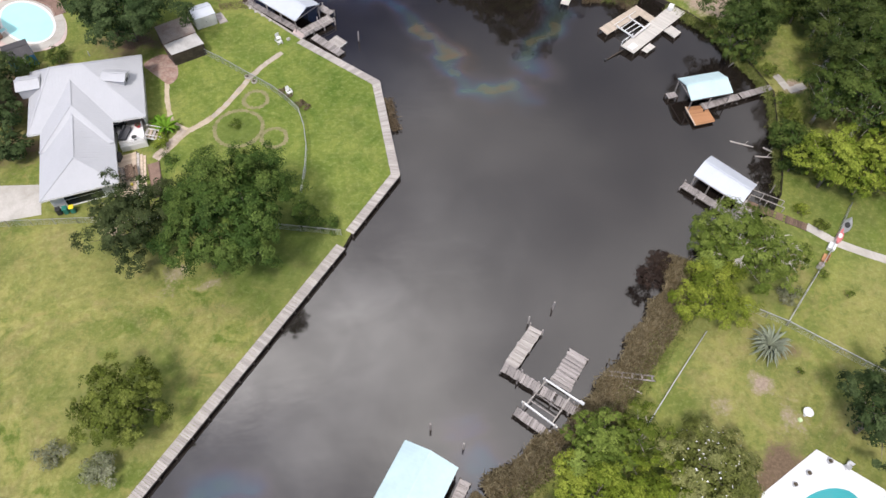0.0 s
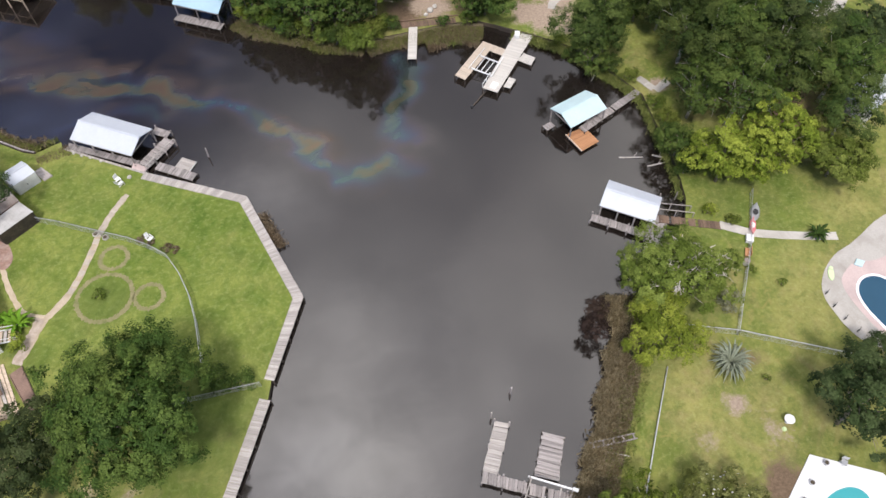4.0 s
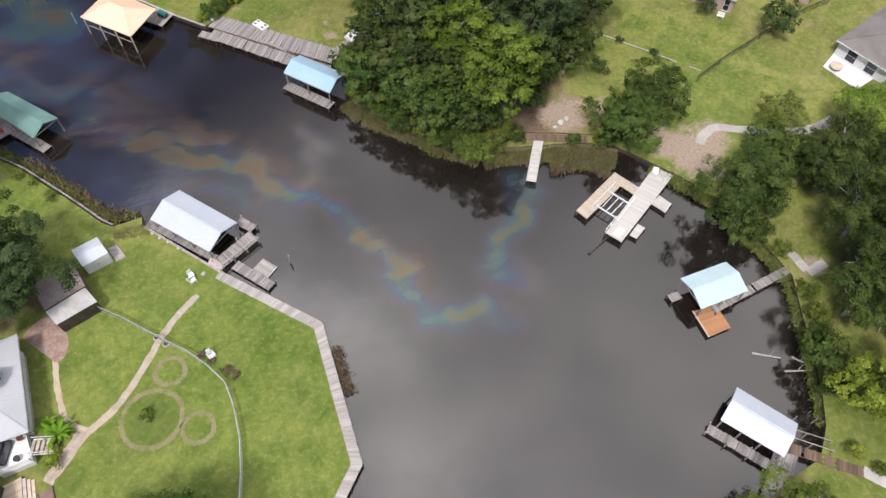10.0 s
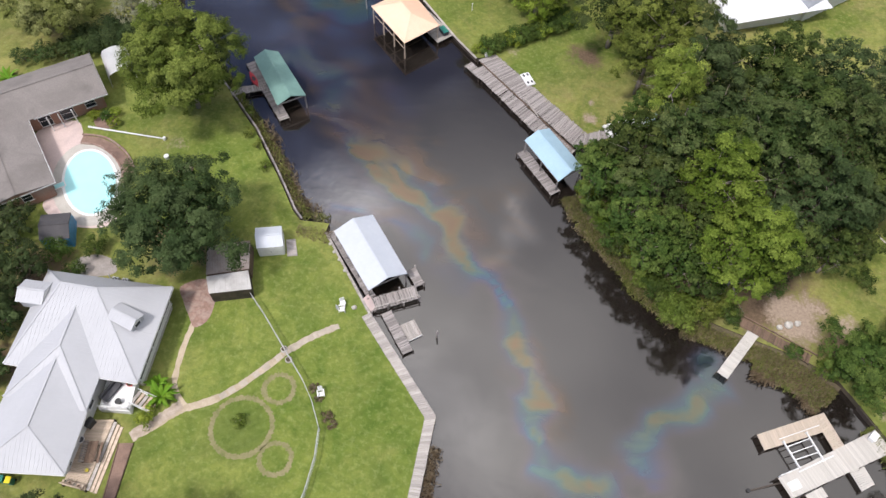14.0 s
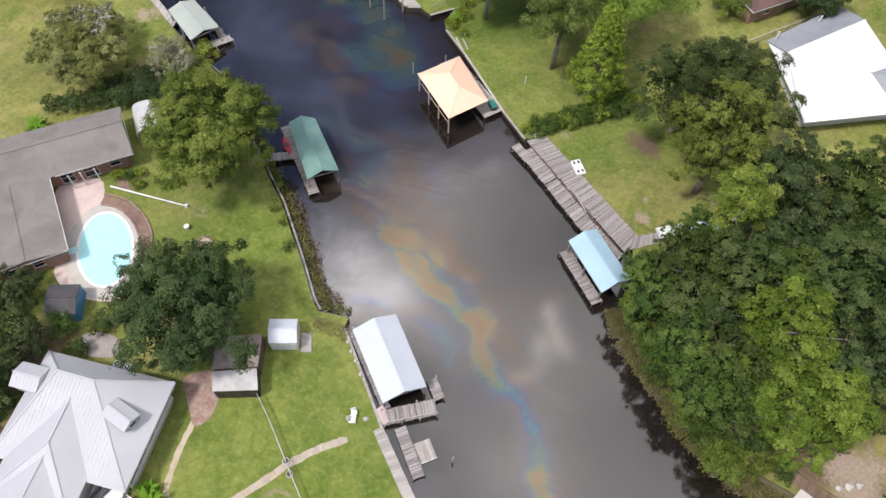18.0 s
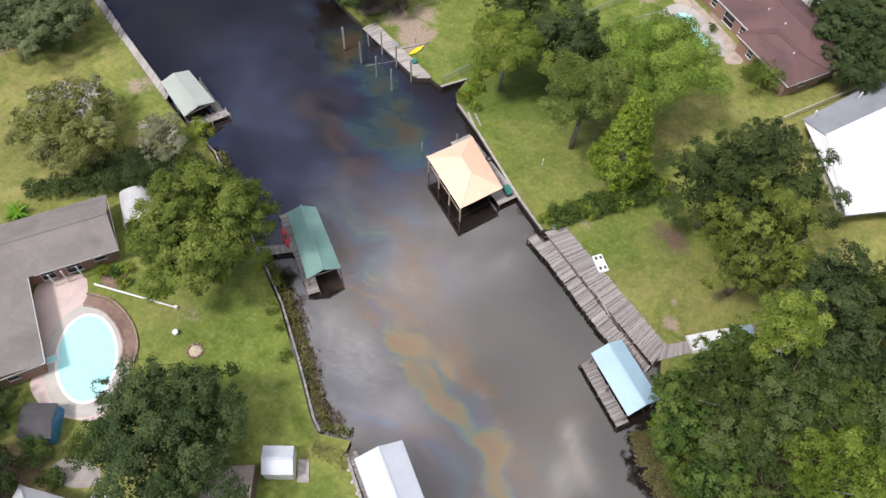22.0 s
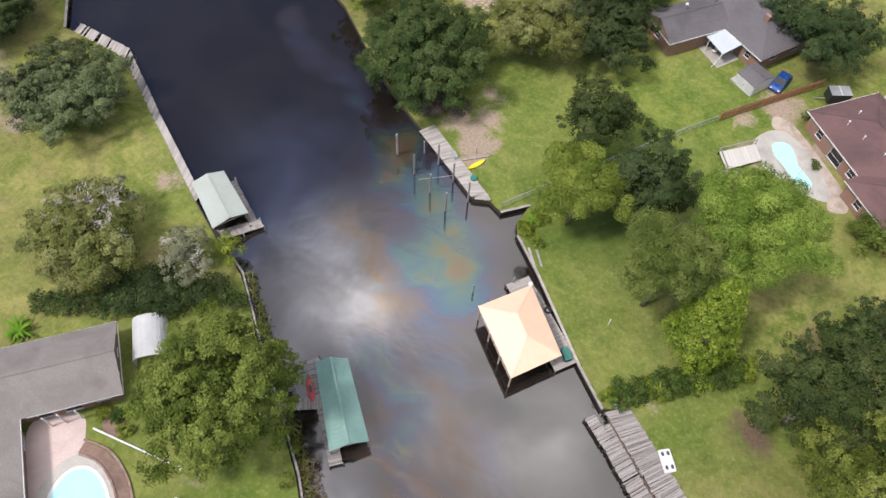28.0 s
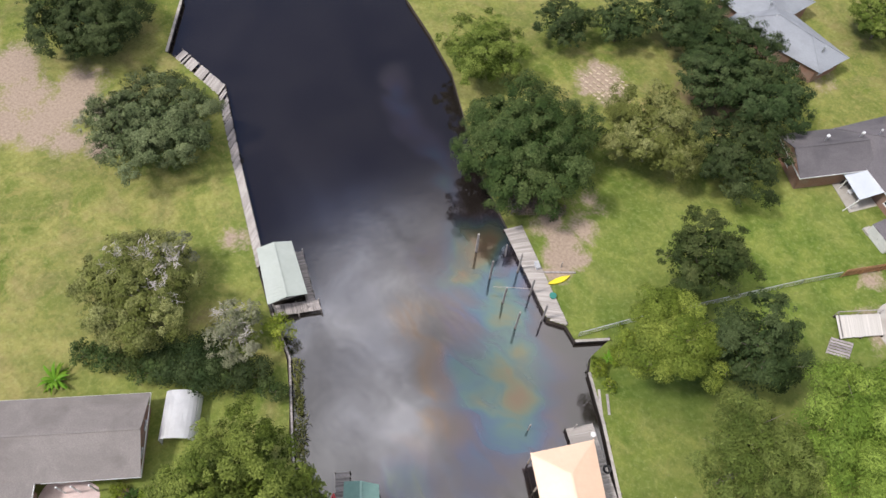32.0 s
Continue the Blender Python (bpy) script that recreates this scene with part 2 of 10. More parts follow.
CONCRETE_WHITE = surface("white pool deck coating", (0.80, 0.80, 0.79), (0.73, 0.73, 0.72), (0.66, 0.65, 0.63), 5.0, 0.25, 0.8, bump=0.1)
PAVER_PINK = surface("pinkish brick pavers", (0.62, 0.50, 0.465), (0.52, 0.405, 0.375), (0.43, 0.345, 0.325), 6.0, 0.3, 0.9, bump=0.3, vary=0.12)
DIRT_PATH = surface("sandy path", (0.55, 0.46, 0.35), (0.43, 0.35, 0.25), (0.32, 0.26, 0.17), 5.0, 0.5, 0.95, bump=0.3, vary=0.12)
MULCH = surface("red-brown mulch", (0.28, 0.185, 0.145), (0.18, 0.115, 0.085), (0.12, 0.08, 0.065), 9.0, 0.6, 0.95, bump=0.5, depth=0.05)
SOIL = surface("dark earth bank", (0.11, 0.085, 0.055), (0.06, 0.045, 0.03), (0.045, 0.04, 0.025), 3.0, 0.4, 0.95, bump=0.5, depth=0.08)
STONE = surface("pale boulder stone", (0.56, 0.53, 0.48), (0.42, 0.40, 0.36), (0.30, 0.28, 0.24), 4.0, 1.0, 0.9, bump=0.4)
RUBBER = surface("black plastic", (0.035, 0.035, 0.035), (0.022, 0.022, 0.022), (0.05, 0.05, 0.05), 8.0, 1.0, 0.55, bump=0.1)
CANVAS = surface("white tarpaulin", (0.80, 0.80, 0.80), (0.74, 0.74, 0.74), (0.66, 0.66, 0.66), 3.0, 0.5, 0.6, bump=0.2)
RED_PLASTIC = surface("red plastic", (0.52, 0.035, 0.045), (0.42, 0.025, 0.03), (0.34, 0.03, 0.03), 5.0, 0.8, 0.35, bump=0.05)
PINK_PLASTIC = surface("faded red plastic", (0.62, 0.16, 0.17), (0.52, 0.11, 0.12), (0.60, 0.30, 0.28), 5.0, 0.8, 0.4, bump=0.05)
YELLOW_PLASTIC = surface("yellow plastic", (0.80, 0.68, 0.03), (0.72, 0.60, 0.02), (0.62, 0.50, 0.03), 5.0, 0.8, 0.35, bump=0.05)
GREEN_PLASTIC = surface("teal green plastic", (0.03, 0.22, 0.17), (0.02, 0.16, 0.12), (0.02, 0.12, 0.10), 5.0, 0.8, 0.4, bump=0.05)
LIME_PLASTIC = surface("pale lime plastic", (0.62, 0.75, 0.42), (0.54, 0.68, 0.36), (0.48, 0.6, 0.34), 5.0, 0.8, 0.4, bump=0.05)
BLUE_PLASTIC = surface("blue plastic", (0.05, 0.26, 0.50), (0.03, 0.19, 0.40), (0.05, 0.16, 0.3), 5.0, 0.8, 0.4, bump=0.05)
CAR_BLUE = surface("blue car paint", (0.02, 0.08, 0.33), (0.015, 0.065, 0.28), (0.03, 0.09, 0.3), 3.0, 0.5, 0.25, 0.3, 0.0, coat=0.8)
CAR_BLACK = surface("black car paint", (0.02, 0.022, 0.03), (0.015, 0.017, 0.022), (0.03, 0.03, 0.035), 3.0, 0.5, 0.25, 0.2, 0.0, coat=0.8)
TYRE = surface("black tyre rubber", (0.03, 0.03, 0.03), (0.02, 0.02, 0.02), (0.04, 0.04, 0.04), 9.0, 1.0, 0.85, bump=0.2)
CUSHION = surface("dark grey cushion fabric", (0.10, 0.10, 0.11), (0.07, 0.07, 0.08), (0.06, 0.06, 0.065), 9.0, 1.0, 0.9, bump=0.2)
BARK = surface("grey-brown bark", (0.26, 0.21, 0.17), (0.15, 0.12, 0.09), (0.30, 0.28, 0.25), 4.0, 0.8, 0.95, bump=0.6, depth=0.04, stretch=(1, 1, 0.3))
BARK_PALE = surface("pale lichened bark", (0.48, 0.45, 0.41), (0.34, 0.31, 0.28), (0.28, 0.26, 0.22), 4.0, 0.8, 0.95, bump=0.5, depth=0.03)


def glass_mat(name, tone):
    m, n, l, b = node_mat(name)
    b.inputs["Base Color"].default_value = (*tone, 1)
    b.inputs["Roughness"].default_value = 0.04
    b.inputs["IOR"].default_value = 1.52
    return m


GLASS = glass_mat("dark window glass", (0.02, 0.025, 0.03))
SCREEN = surface("dark insect screen", (0.035, 0.035, 0.038), (0.022, 0.022, 0.025), (0.05, 0.05, 0.052), 9.0, 0.8, 0.7, bump=0.1)


def leaf_mat(name, a, b_, c, gloss=0.6):
    """Foliage: tone shifts from spray to spray (the tone stored on the leaves) and in patches over the crown. The
    stored tone also paints crown shading: dark inside, pale on top.
    """
    m, n, l, b = node_mat(name)
    tc = n.new("ShaderNodeTexCoord")
    geo = n.new("ShaderNodeNewGeometry")
    info = n.new("ShaderNodeObjectInfo")
    at = n.new("ShaderNodeAttribute")
    at.attribute_name = "tone"
    tone = at.outputs["Fac"]
    big = noise_fac(n, l, tc.outputs["Object"], 0.4, 4, 0.6)
    isl = geo.outputs["Random Per Island"]
    col = blend(n, l, remap(n, l, big, 0.32, 0.68), a, b_)
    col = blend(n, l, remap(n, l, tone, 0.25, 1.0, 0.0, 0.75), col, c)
    hsv = n.new("ShaderNodeHueSaturation")
    l.new(col, hsv.inputs["Color"])
    l.new(calc(n, l, "MULTIPLY", remap(n, l, info.outputs["Random"], 0, 1, 0.88, 1.12), remap(n, l, isl, 0, 1, 0.72, 1.25)), hsv.inputs["Value"])
    l.new(remap(n, l, info.outputs["Random"], 0, 1, 0.49, 0.512), hsv.inputs["Hue"])
    l.new(hsv.outputs["Color"], b.inputs["Base Color"])
    b.inputs["Roughness"].default_value = gloss
    b.inputs["Specular IOR Level"].default_value = 0.08
    tr = n.new("ShaderNodeBsdfTranslucent")
    l.new(hsv.outputs["Color"], tr.inputs["Color"])
    mix = n.new("ShaderNodeMixShader")
    mix.inputs[0].default_value = 0.08
    l.new(b.outputs[0], mix.inputs[1])
    l.new(tr.outputs[0], mix.inputs[2])
    l.new(mix.outputs[0], n["Material Output"].inputs["Surface"])
    return m


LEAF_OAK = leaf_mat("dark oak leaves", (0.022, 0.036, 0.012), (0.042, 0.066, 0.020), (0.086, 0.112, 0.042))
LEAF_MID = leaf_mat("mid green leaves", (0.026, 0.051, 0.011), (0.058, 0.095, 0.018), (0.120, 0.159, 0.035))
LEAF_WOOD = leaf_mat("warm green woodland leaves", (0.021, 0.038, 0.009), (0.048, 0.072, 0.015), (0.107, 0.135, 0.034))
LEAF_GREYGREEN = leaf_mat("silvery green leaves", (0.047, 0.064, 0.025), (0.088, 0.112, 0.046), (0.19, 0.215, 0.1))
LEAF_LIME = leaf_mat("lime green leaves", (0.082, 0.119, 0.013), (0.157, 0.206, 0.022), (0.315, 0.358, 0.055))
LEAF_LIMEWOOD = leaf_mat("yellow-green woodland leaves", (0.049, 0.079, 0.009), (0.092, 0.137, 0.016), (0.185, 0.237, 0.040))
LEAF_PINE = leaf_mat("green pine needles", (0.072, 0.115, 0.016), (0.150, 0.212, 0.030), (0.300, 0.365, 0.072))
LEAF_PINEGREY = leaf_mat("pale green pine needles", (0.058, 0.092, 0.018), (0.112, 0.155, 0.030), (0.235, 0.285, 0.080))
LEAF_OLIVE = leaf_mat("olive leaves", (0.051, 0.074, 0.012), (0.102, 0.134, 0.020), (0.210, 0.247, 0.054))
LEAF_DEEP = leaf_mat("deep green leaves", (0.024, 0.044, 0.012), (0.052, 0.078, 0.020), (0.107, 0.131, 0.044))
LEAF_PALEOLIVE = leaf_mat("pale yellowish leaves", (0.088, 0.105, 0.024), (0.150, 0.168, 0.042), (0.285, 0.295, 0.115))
LEAF_BRUSH = leaf_mat("dry grey brushwood", (0.110, 0.084, 0.066), (0.160, 0.122, 0.096), (0.270, 0.234, 0.207), 0.8)
LEAF_GREY = leaf_mat("grey-green lichened leaves", (0.153, 0.171, 0.090), (0.198, 0.207, 0.126), (0.279, 0.279, 0.189))
LEAF_RED = leaf_mat("dark reddish brown leaves", (0.030, 0.019, 0.015), (0.031, 0.022, 0.017), (0.068, 0.045, 0.033))
LEAF_PALM = leaf_mat("grey-green palm fronds", (0.210, 0.235, 0.165), (0.260, 0.285, 0.205), (0.360, 0.385, 0.300))
LEAF_BANANA = leaf_mat("bright green fronds", (0.117, 0.234, 0.018), (0.153, 0.270, 0.027), (0.216, 0.324, 0.045))
REED = leaf_mat("grey-brown marsh reeds", (0.090, 0.066, 0.036), (0.150, 0.110, 0.062), (0.270, 0.225, 0.150), 0.8)
REED_GREEN = leaf_mat("green marsh grass", (0.085, 0.112, 0.024), (0.125, 0.145, 0.034), (0.260, 0.255, 0.095), 0.8)


def lawn_mat():
    m, n, l, b = node_mat("lawn")
    geo = n.new("ShaderNodeNewGeometry")
    pos = geo.outputs["Position"]
    n1 = noise_fac(n, l, pos, 0.055, 5, 0.6, 0.4)
    n2 = noise_fac(n, l, pos, 0.33, 5, 0.62, 0.6)
    n3 = noise_fac(n, l, pos, 2.6, 6, 0.7)
    n4 = noise_fac(n, l, pos, 0.16, 4, 0.6, 1.2)
    lush = None
    for x, y, r, g in ((-20, 27, 26, 1.0), (-14, 12, 10, 0.7), (-40, 112, 22, 1.0), (-26, 130, 18, 1.0), (-30, 98, 14, 0.8), (-12, 92, 12, 0.7), (-45, 52, 14, 0.9), (-76, 92, 14, 0.8), (48, 50, 16, 0.7), (-68, 63, 10, 0.8), (50, 3, 9, 0.6)):
        d = n.new("ShaderNodeVectorMath")
        d.operation = "DISTANCE"
        l.new(pos, d.inputs[0])
        d.inputs[1].default_value = (x, y, 0)
        v = remap(n, l, d.outputs["Value"], r * 0.55, r * 1.25, g, 0)
        lush = v if lush is None else calc(n, l, "MAXIMUM", lush, v)
    dry = remap(n, l, lush, 0, 1, 1.0, 0.3)
    parched = None
    for x, y, r, g in ((-48, -12, 30, 0.8), (-95, 74, 26, 0.7), (30, -16, 13, 0.6), (-8, 112, 12, 0.9), (-20, 106, 7, 0.8), (-100, 60, 30, 0.6), (60, 55, 12, 0.4)):
        d = n.new("ShaderNodeVectorMath")
        d.operation = "DISTANCE"
        l.new(pos, d.inputs[0])
        d.inputs[1].default_value = (x, y, 0)
        v = remap(n, l, d.outputs["Value"], r * 0.4, r * 1.2, g, 0)
        parched = v if parched is None else calc(n, l, "MAXIMUM", parched, v)
    parched = calc(n, l, "MULTIPLY", parched, remap(n, l, n2, 0.4, 0.56))
    n5 = noise_fac(n, l, pos, 0.9, 5, 0.7, 0.3)
    n6 = noise_fac(n, l, pos, 0.11, 4, 0.55, 0.8)
    col = blend(n, l, remap(n, l, n2, 0.38, 0.6), (0.108, 0.148, 0.028), (0.205, 0.222, 0.054))
    col = blend(n, l, calc(n, l, "MAXIMUM", parched, calc(n, l, "MULTIPLY", remap(n, l, n1, 0.42, 0.6, 0.0, 0.8), dry)), col, (0.335, 0.305, 0.108))
    col = blend(n, l, calc(n, l, "MULTIPLY", remap(n, l, n4, 0.48, 0.66, 0.0, 0.55), dry), col, (0.27, 0.205, 0.105))
    col = blend(n, l, remap(n, l, n6, 0.46, 0.62, 0.0, 0.5), col, (0.078, 0.118, 0.021))
    col = blend(n, l, remap(n, l, n5, 0.46, 0.68, 0.0, 0.48), col, (0.075, 0.10, 0.02))
    col = blend(n, l, remap(n, l, n3, 0.35, 0.72, 0.0, 0.32), col, (0.075, 0.10, 0.026))
    col = blend(n, l, remap(n, l, noise_fac(n, l, pos, 1.7, 5, 0.65), 0.5, 0.78, 0.0, 0.5), col, (0.34, 0.35, 0.14))
    n7 = noise_fac(n, l, pos, 0.5, 4, 0.65, 0.9)
    col = blend(n, l, calc(n, l, "MULTIPLY", remap(n, l, n7, 0.56, 0.72, 0.0, 0.7), dry), col, (0.27, 0.235, 0.085))
    col = blend(n, l, lush, col, blend(n, l, 1.0, col, (0.93, 1.03, 0.92), "MULTIPLY"))
    # darker green patches, inside the ring and beside trees: centre, reach, strength
    deep = None
    for x, y, r, g in ((-27.0, 23.4, 4.2, 0.55), (-36.0, -13.0, 8.0, 0.5), (-21.5, 3.0, 9.0, 0.6), (-30.0, 106.0, 7.0, 0.6), (-15.0, 118.0, 9.0, 0.5), (36.0, -4.0, 5.0, 0.5)):
        d = n.new("ShaderNodeVectorMath")
        d.operation = "DISTANCE"
        l.new(pos, d.inputs[0])
        d.inputs[1].default_value = (x, y, 0)
        v = remap(n, l, d.outputs["Value"], r * 0.5, r, g, 0)
        deep = v if deep is None else calc(n, l, "MAXIMUM", deep, v)
    deep = calc(n, l, "MULTIPLY", deep, remap(n, l, n2, 0.3, 0.6, 0.4, 1.0))
    col = blend(n, l, deep, col, (0.062, 0.102, 0.022))
    # mown stripes, faint
    rot = n.new("ShaderNodeMapping")
    rot.inputs["Rotation"].default_value = (0, 0, radians(38))
    l.new(pos, rot.inputs["Vector"])
    wv = n.new("ShaderNodeTexWave")
    wv.inputs["Scale"].default_value, wv.inputs["Distortion"].default_value = 0.22, 3.0
    wv.inputs["Detail"].default_value = 3
    l.new(rot.outputs["Vector"], wv.inputs["Vector"])
    col = blend(n, l, remap(n, l, wv.outputs["Fac"], 0.3, 0.9, 0.0, 0.05), col, (0.29, 0.33, 0.08))
    # worn and sandy patches: centre, reach, strength; then shady leaf litter under the woods
    sand, litter = None, None
    for x, y, r, s in ((-49.6, 109.5, 3.6, 1.0), (-53.5, 112.6, 4.5, 0.8), (-56, 114.5, 5.0, 0.5), (42.5, 45.2, 5.0, 1.0), (29, 55.2, 4.0, 0.9), (26, 56.5, 4.0, 0.7),
                       (-0.9, 78.5, 2.2, 0.7), (-1.6, 81.5, 1.6, 0.5), (31.7, -16.8, 2.6, 0.9), (27.0, -18.6, 3.0, 0.5), (-50.3, 112.0, 4.5, 0.9), (-51.4, 119.0, 4, 0.6), (-26, 97, 3, 0.3), (-41, 8.5, 5, 0.5), (-33, 1, 4, 0.5), (-80, 84, 5, 0.6), (-113, 80, 7.5, 1.0), (-119, 78.5, 7, 1.0), (-109, 84.5, 4.5, 0.9), (-112, 75.5, 4.5, 0.8), (-63, 137.5, 6.5, 1.0),
                       (-52.5, 55.8, 3.0, 0.6), (50.5, 26.5, 2.8, 0.9), (-15, 129, 6.0, 0.7), (-10, 131, 4.5, 0.7), (-60, 41, 3.5, 0.8), (-30, 0, 6.0, 0.35), (33.5, -20.5, 4.0, 0.5), (-14.5, 88, 2.0, 0.4), (-41, 161, 5, 0.7), (-125, 80, 8, 1.0), (-104, 80.5, 4.5, 0.8), (-115, 85, 6, 1.0), (-116, 74, 6, 1.0), (-108, 78, 5, 0.9), (-49, 110.2, 4.6, 1.0), (-50, 115, 4.4, 0.8), (-48, 107.4, 3.0, 0.9), (-9, 134, 5.0, 0.8), (-15, 139, 6.0, 0.8), (-9, 138, 4.0, 0.8), (-19, 134, 5.0, 0.6), (41.0, 48.2, 5.0, 1.0), (43.6, 45.6, 6.0, 1.2), (46.5, 48.0, 5.0, 0.9), (28.5, 56.0, 5.5, 1.0), (34, 56.5, 4.0, 0.6)):
        d = n.new("ShaderNodeVectorMath")
        d.operation = "DISTANCE"
        l.new(pos, d.inputs[0])
        d.inputs[1].default_value = (x, y, 0)
        v = calc(n, l, "ADD", remap(n, l, d.outputs["Value"], 0, r, s, 0), 0.0)
        sand = v if sand is None else calc(n, l, "MAXIMUM", sand, v)
    for x, y, r, s in ((31.0, -26.0, 4.0, 1.0), (29.4, -27.6, 3.0, 0.9), (-3.9, 90.4, 4.0, 0.85), (24, 56, 6, 0.9), (29, 56, 6, 0.8), (33, 54, 5, 0.7), (26, 60, 6, 0.8), (9, 58, 6, 1.0), (15, 54, 5, 1.0), (3, 64, 5, 1.0), (15, 70, 17, 1.0), (28, 75, 14, 1.0), (61, 24, 12, 0.8), (64, 16, 10, 0.8), (-61, 118, 7.5, 0.8), (-49, 148, 11, 0.8), (-13, 113, 7, 0.5),
                       (-57.5, 32, 7, 0.9), (-56, 22, 6, 0.7), (-44, 41.5, 7.5, 0.7), (36.5, -13.2, 2.6, 0.5), (-77, 69, 8, 0.5), (0.3, 102, 7, 0.6), (6, 131, 9, 0.6)):
        d = n.new("ShaderNodeVectorMath")
        d.operation = "DISTANCE"
        l.new(pos, d.inputs[0])
        d.inputs[1].default_value = (x, y, 0)
        v = remap(n, l, d.outputs["Value"], 0, r, s, 0)
        litter = v if litter is None else calc(n, l, "MAXIMUM", litter, v)
    rag = remap(n, l, n2, 0.2, 0.8, -0.35, 0.35)
    ragfine = remap(n, l, n3, 0.25, 0.75, -0.15, 0.15)
    sand = remap(n, l, calc(n, l, "ADD", calc(n, l, "ADD", sand, rag), ragfine), 0.32, 0.62)
    litter = remap(n, l, calc(n, l, "ADD", calc(n, l, "ADD", litter, rag), ragfine), 0.22, 0.6)
    col = blend(n, l, litter, col, blend(n, l, remap(n, l, n3, 0.3, 0.7), (0.10, 0.070, 0.045), (0.20, 0.143, 0.095)))
    col = blend(n, l, sand, col, blend(n, l, remap(n, l, n3, 0.3, 0.7), (0.25, 0.19, 0.14), (0.39, 0.31, 0.24)))
    l.new(col, b.inputs["Base Color"])
    b.inputs["Roughness"].default_value = 0.95
    b.inputs["Specular IOR Level"].default_value = 0.06
    bp = n.new("ShaderNodeBump")
    bp.inputs["Strength"].default_value, bp.inputs["Distance"].default_value = 0.7, 0.12
    l.new(n3, bp.inputs["Height"])
    l.new(bp.outputs["Normal"], b.inputs["Normal"])
    return m


LAWN = lawn_mat()


def water_mat():
    """Tannin-dark canal water; the point attribute holds where oil film (red), silvery scum with painted cloud
    reflection (green) and brown film (blue) lie.
    """
    m, n, l, b = node_mat("canal water")
    geo = n.new("ShaderNodeNewGeometry")
    pos = geo.outputs["Position"]
    at = n.new("ShaderNodeAttribute")
    at.attribute_name = "film"
    sep = n.new("ShaderNodeSeparateColor")
    l.new(at.outputs["Color"], sep.inputs["Color"])
    warp = n.new("ShaderNodeTexNoise")
    warp.inputs["Scale"].default_value, warp.inputs["Detail"].default_value = 0.10, 3
    l.new(pos, warp.inputs["Vector"])
    wv = n.new("ShaderNodeVectorMath")
    wv.operation = "MULTIPLY_ADD"
    l.new(warp.outputs["Color"], wv.inputs[0])
    wv.inputs[1].default_value = (9, 9, 0)
    l.new(pos, wv.inputs[2])
    swirl = noise_fac(n, l, wv.outputs[0], 0.10, 4, 0.5, 0.5)
    flow = n.new("ShaderNodeMapping")
    flow.inputs["Rotation"].default_value, flow.inputs["Scale"].default_value = (0, 0, radians(48)), (0.4, 1.1, 1)
    l.new(wv.outputs[0], flow.inputs["Vector"])
    fine = noise_fac(n, l, flow.outputs["Vector"], 0.34, 3, 0.45, 0.5)
    film = calc(n, l, "MULTIPLY", sep.outputs["Red"], remap(n, l, fine, 0.34, 0.62, 0.45, 1.15))
    film = remap(n, l, film, 0.06, 0.75, 0.0, 0.72)
    brown = calc(n, l, "MULTIPLY", sep.outputs["Blue"], remap(n, l, fine, 0.36, 0.6, 0.1, 1.2))
    brown = remap(n, l, brown, 0.1, 1.0, 0.0, 0.8)
    scum_shine = calc(n, l, "MULTIPLY", sep.outputs["Green"], remap(n, l, swirl, 0.32, 0.68, 0.45, 1.3))
    scum_shine = calc(n, l, "MULTIPLY", scum_shine, remap(n, l, fine, 0.3, 0.7, 0.85, 1.12))
    thick = calc(n, l, "ADD", calc(n, l, "MULTIPLY", sep.outputs["Red"], 0.62), remap(n, l, swirl, 0.3, 0.7, -0.22, 0.22))
    thick = calc(n, l, "ADD", thick, remap(n, l, fine, 0.3, 0.7, -0.12, 0.12))
    ramp = n.new("ShaderNodeValToRGB")
    stops = ((0.0, (0.80, 0.70, 0.66)), (0.12, (0.70, 0.56, 0.72)), (0.24, (0.44, 0.50, 0.86)), (0.36, (0.32, 0.62, 0.90)), (0.47, (0.40, 0.78, 0.74)), (0.57, (0.70, 0.76, 0.46)),
             (0.68, (0.86, 0.62, 0.36)), (0.82, (0.72, 0.44, 0.34)), (1.0, (0.58, 0.40, 0.52)))
    els = ramp.color_ramp.elements
    els[0].position, els[0].color = stops[0][0], (*stops[0][1], 1)
    els[1].position, els[1].color = stops[-1][0], (*stops[-1][1], 1)
    for p, c in stops[1:-1]:
        els.new(p).color = (*c, 1)
    l.new(thick, ramp.inputs["Fac"])
    tint = blend(n, l, film, (1.0, 0.98, 0.97), ramp.outputs["Color"])
    tint = blend(n, l, brown, tint, (0.92, 0.70, 0.50))
    l.new(tint, b.inputs["Specular Tint"])
    murk = blend(n, l, remap(n, l, swirl, 0.3, 0.7), (0.010, 0.0075, 0.006), (0.018, 0.0145, 0.012))
    murk = blend(n, l, calc(n, l, "MULTIPLY", scum_shine, 0.14), murk, (0.11, 0.105, 0.10))
    dye = blend(n, l, 0.5, ramp.outputs["Color"], (0.2, 0.2, 0.2), "MULTIPLY")
    murk = blend(n, l, calc(n, l, "MULTIPLY", film, 0.12), murk, dye)
    murk = blend(n, l, calc(n, l, "MULTIPLY", brown, 0.35), murk, (0.13, 0.085, 0.05))
    l.new(murk, b.inputs["Base Color"])
    level = calc(n, l, "ADD", calc(n, l, "MULTIPLY", scum_shine, 1.9), calc(n, l, "MULTIPLY", film, 0.45))
    l.new(calc(n, l, "ADD", level, 0.82), b.inputs["Specular IOR Level"])
    b.inputs["IOR"].default_value = 1.6
    b.inputs["Roughness"].default_value = 0.07
    ripple = noise_fac(n, l, pos, 1.1, 3, 0.5, 0.3)
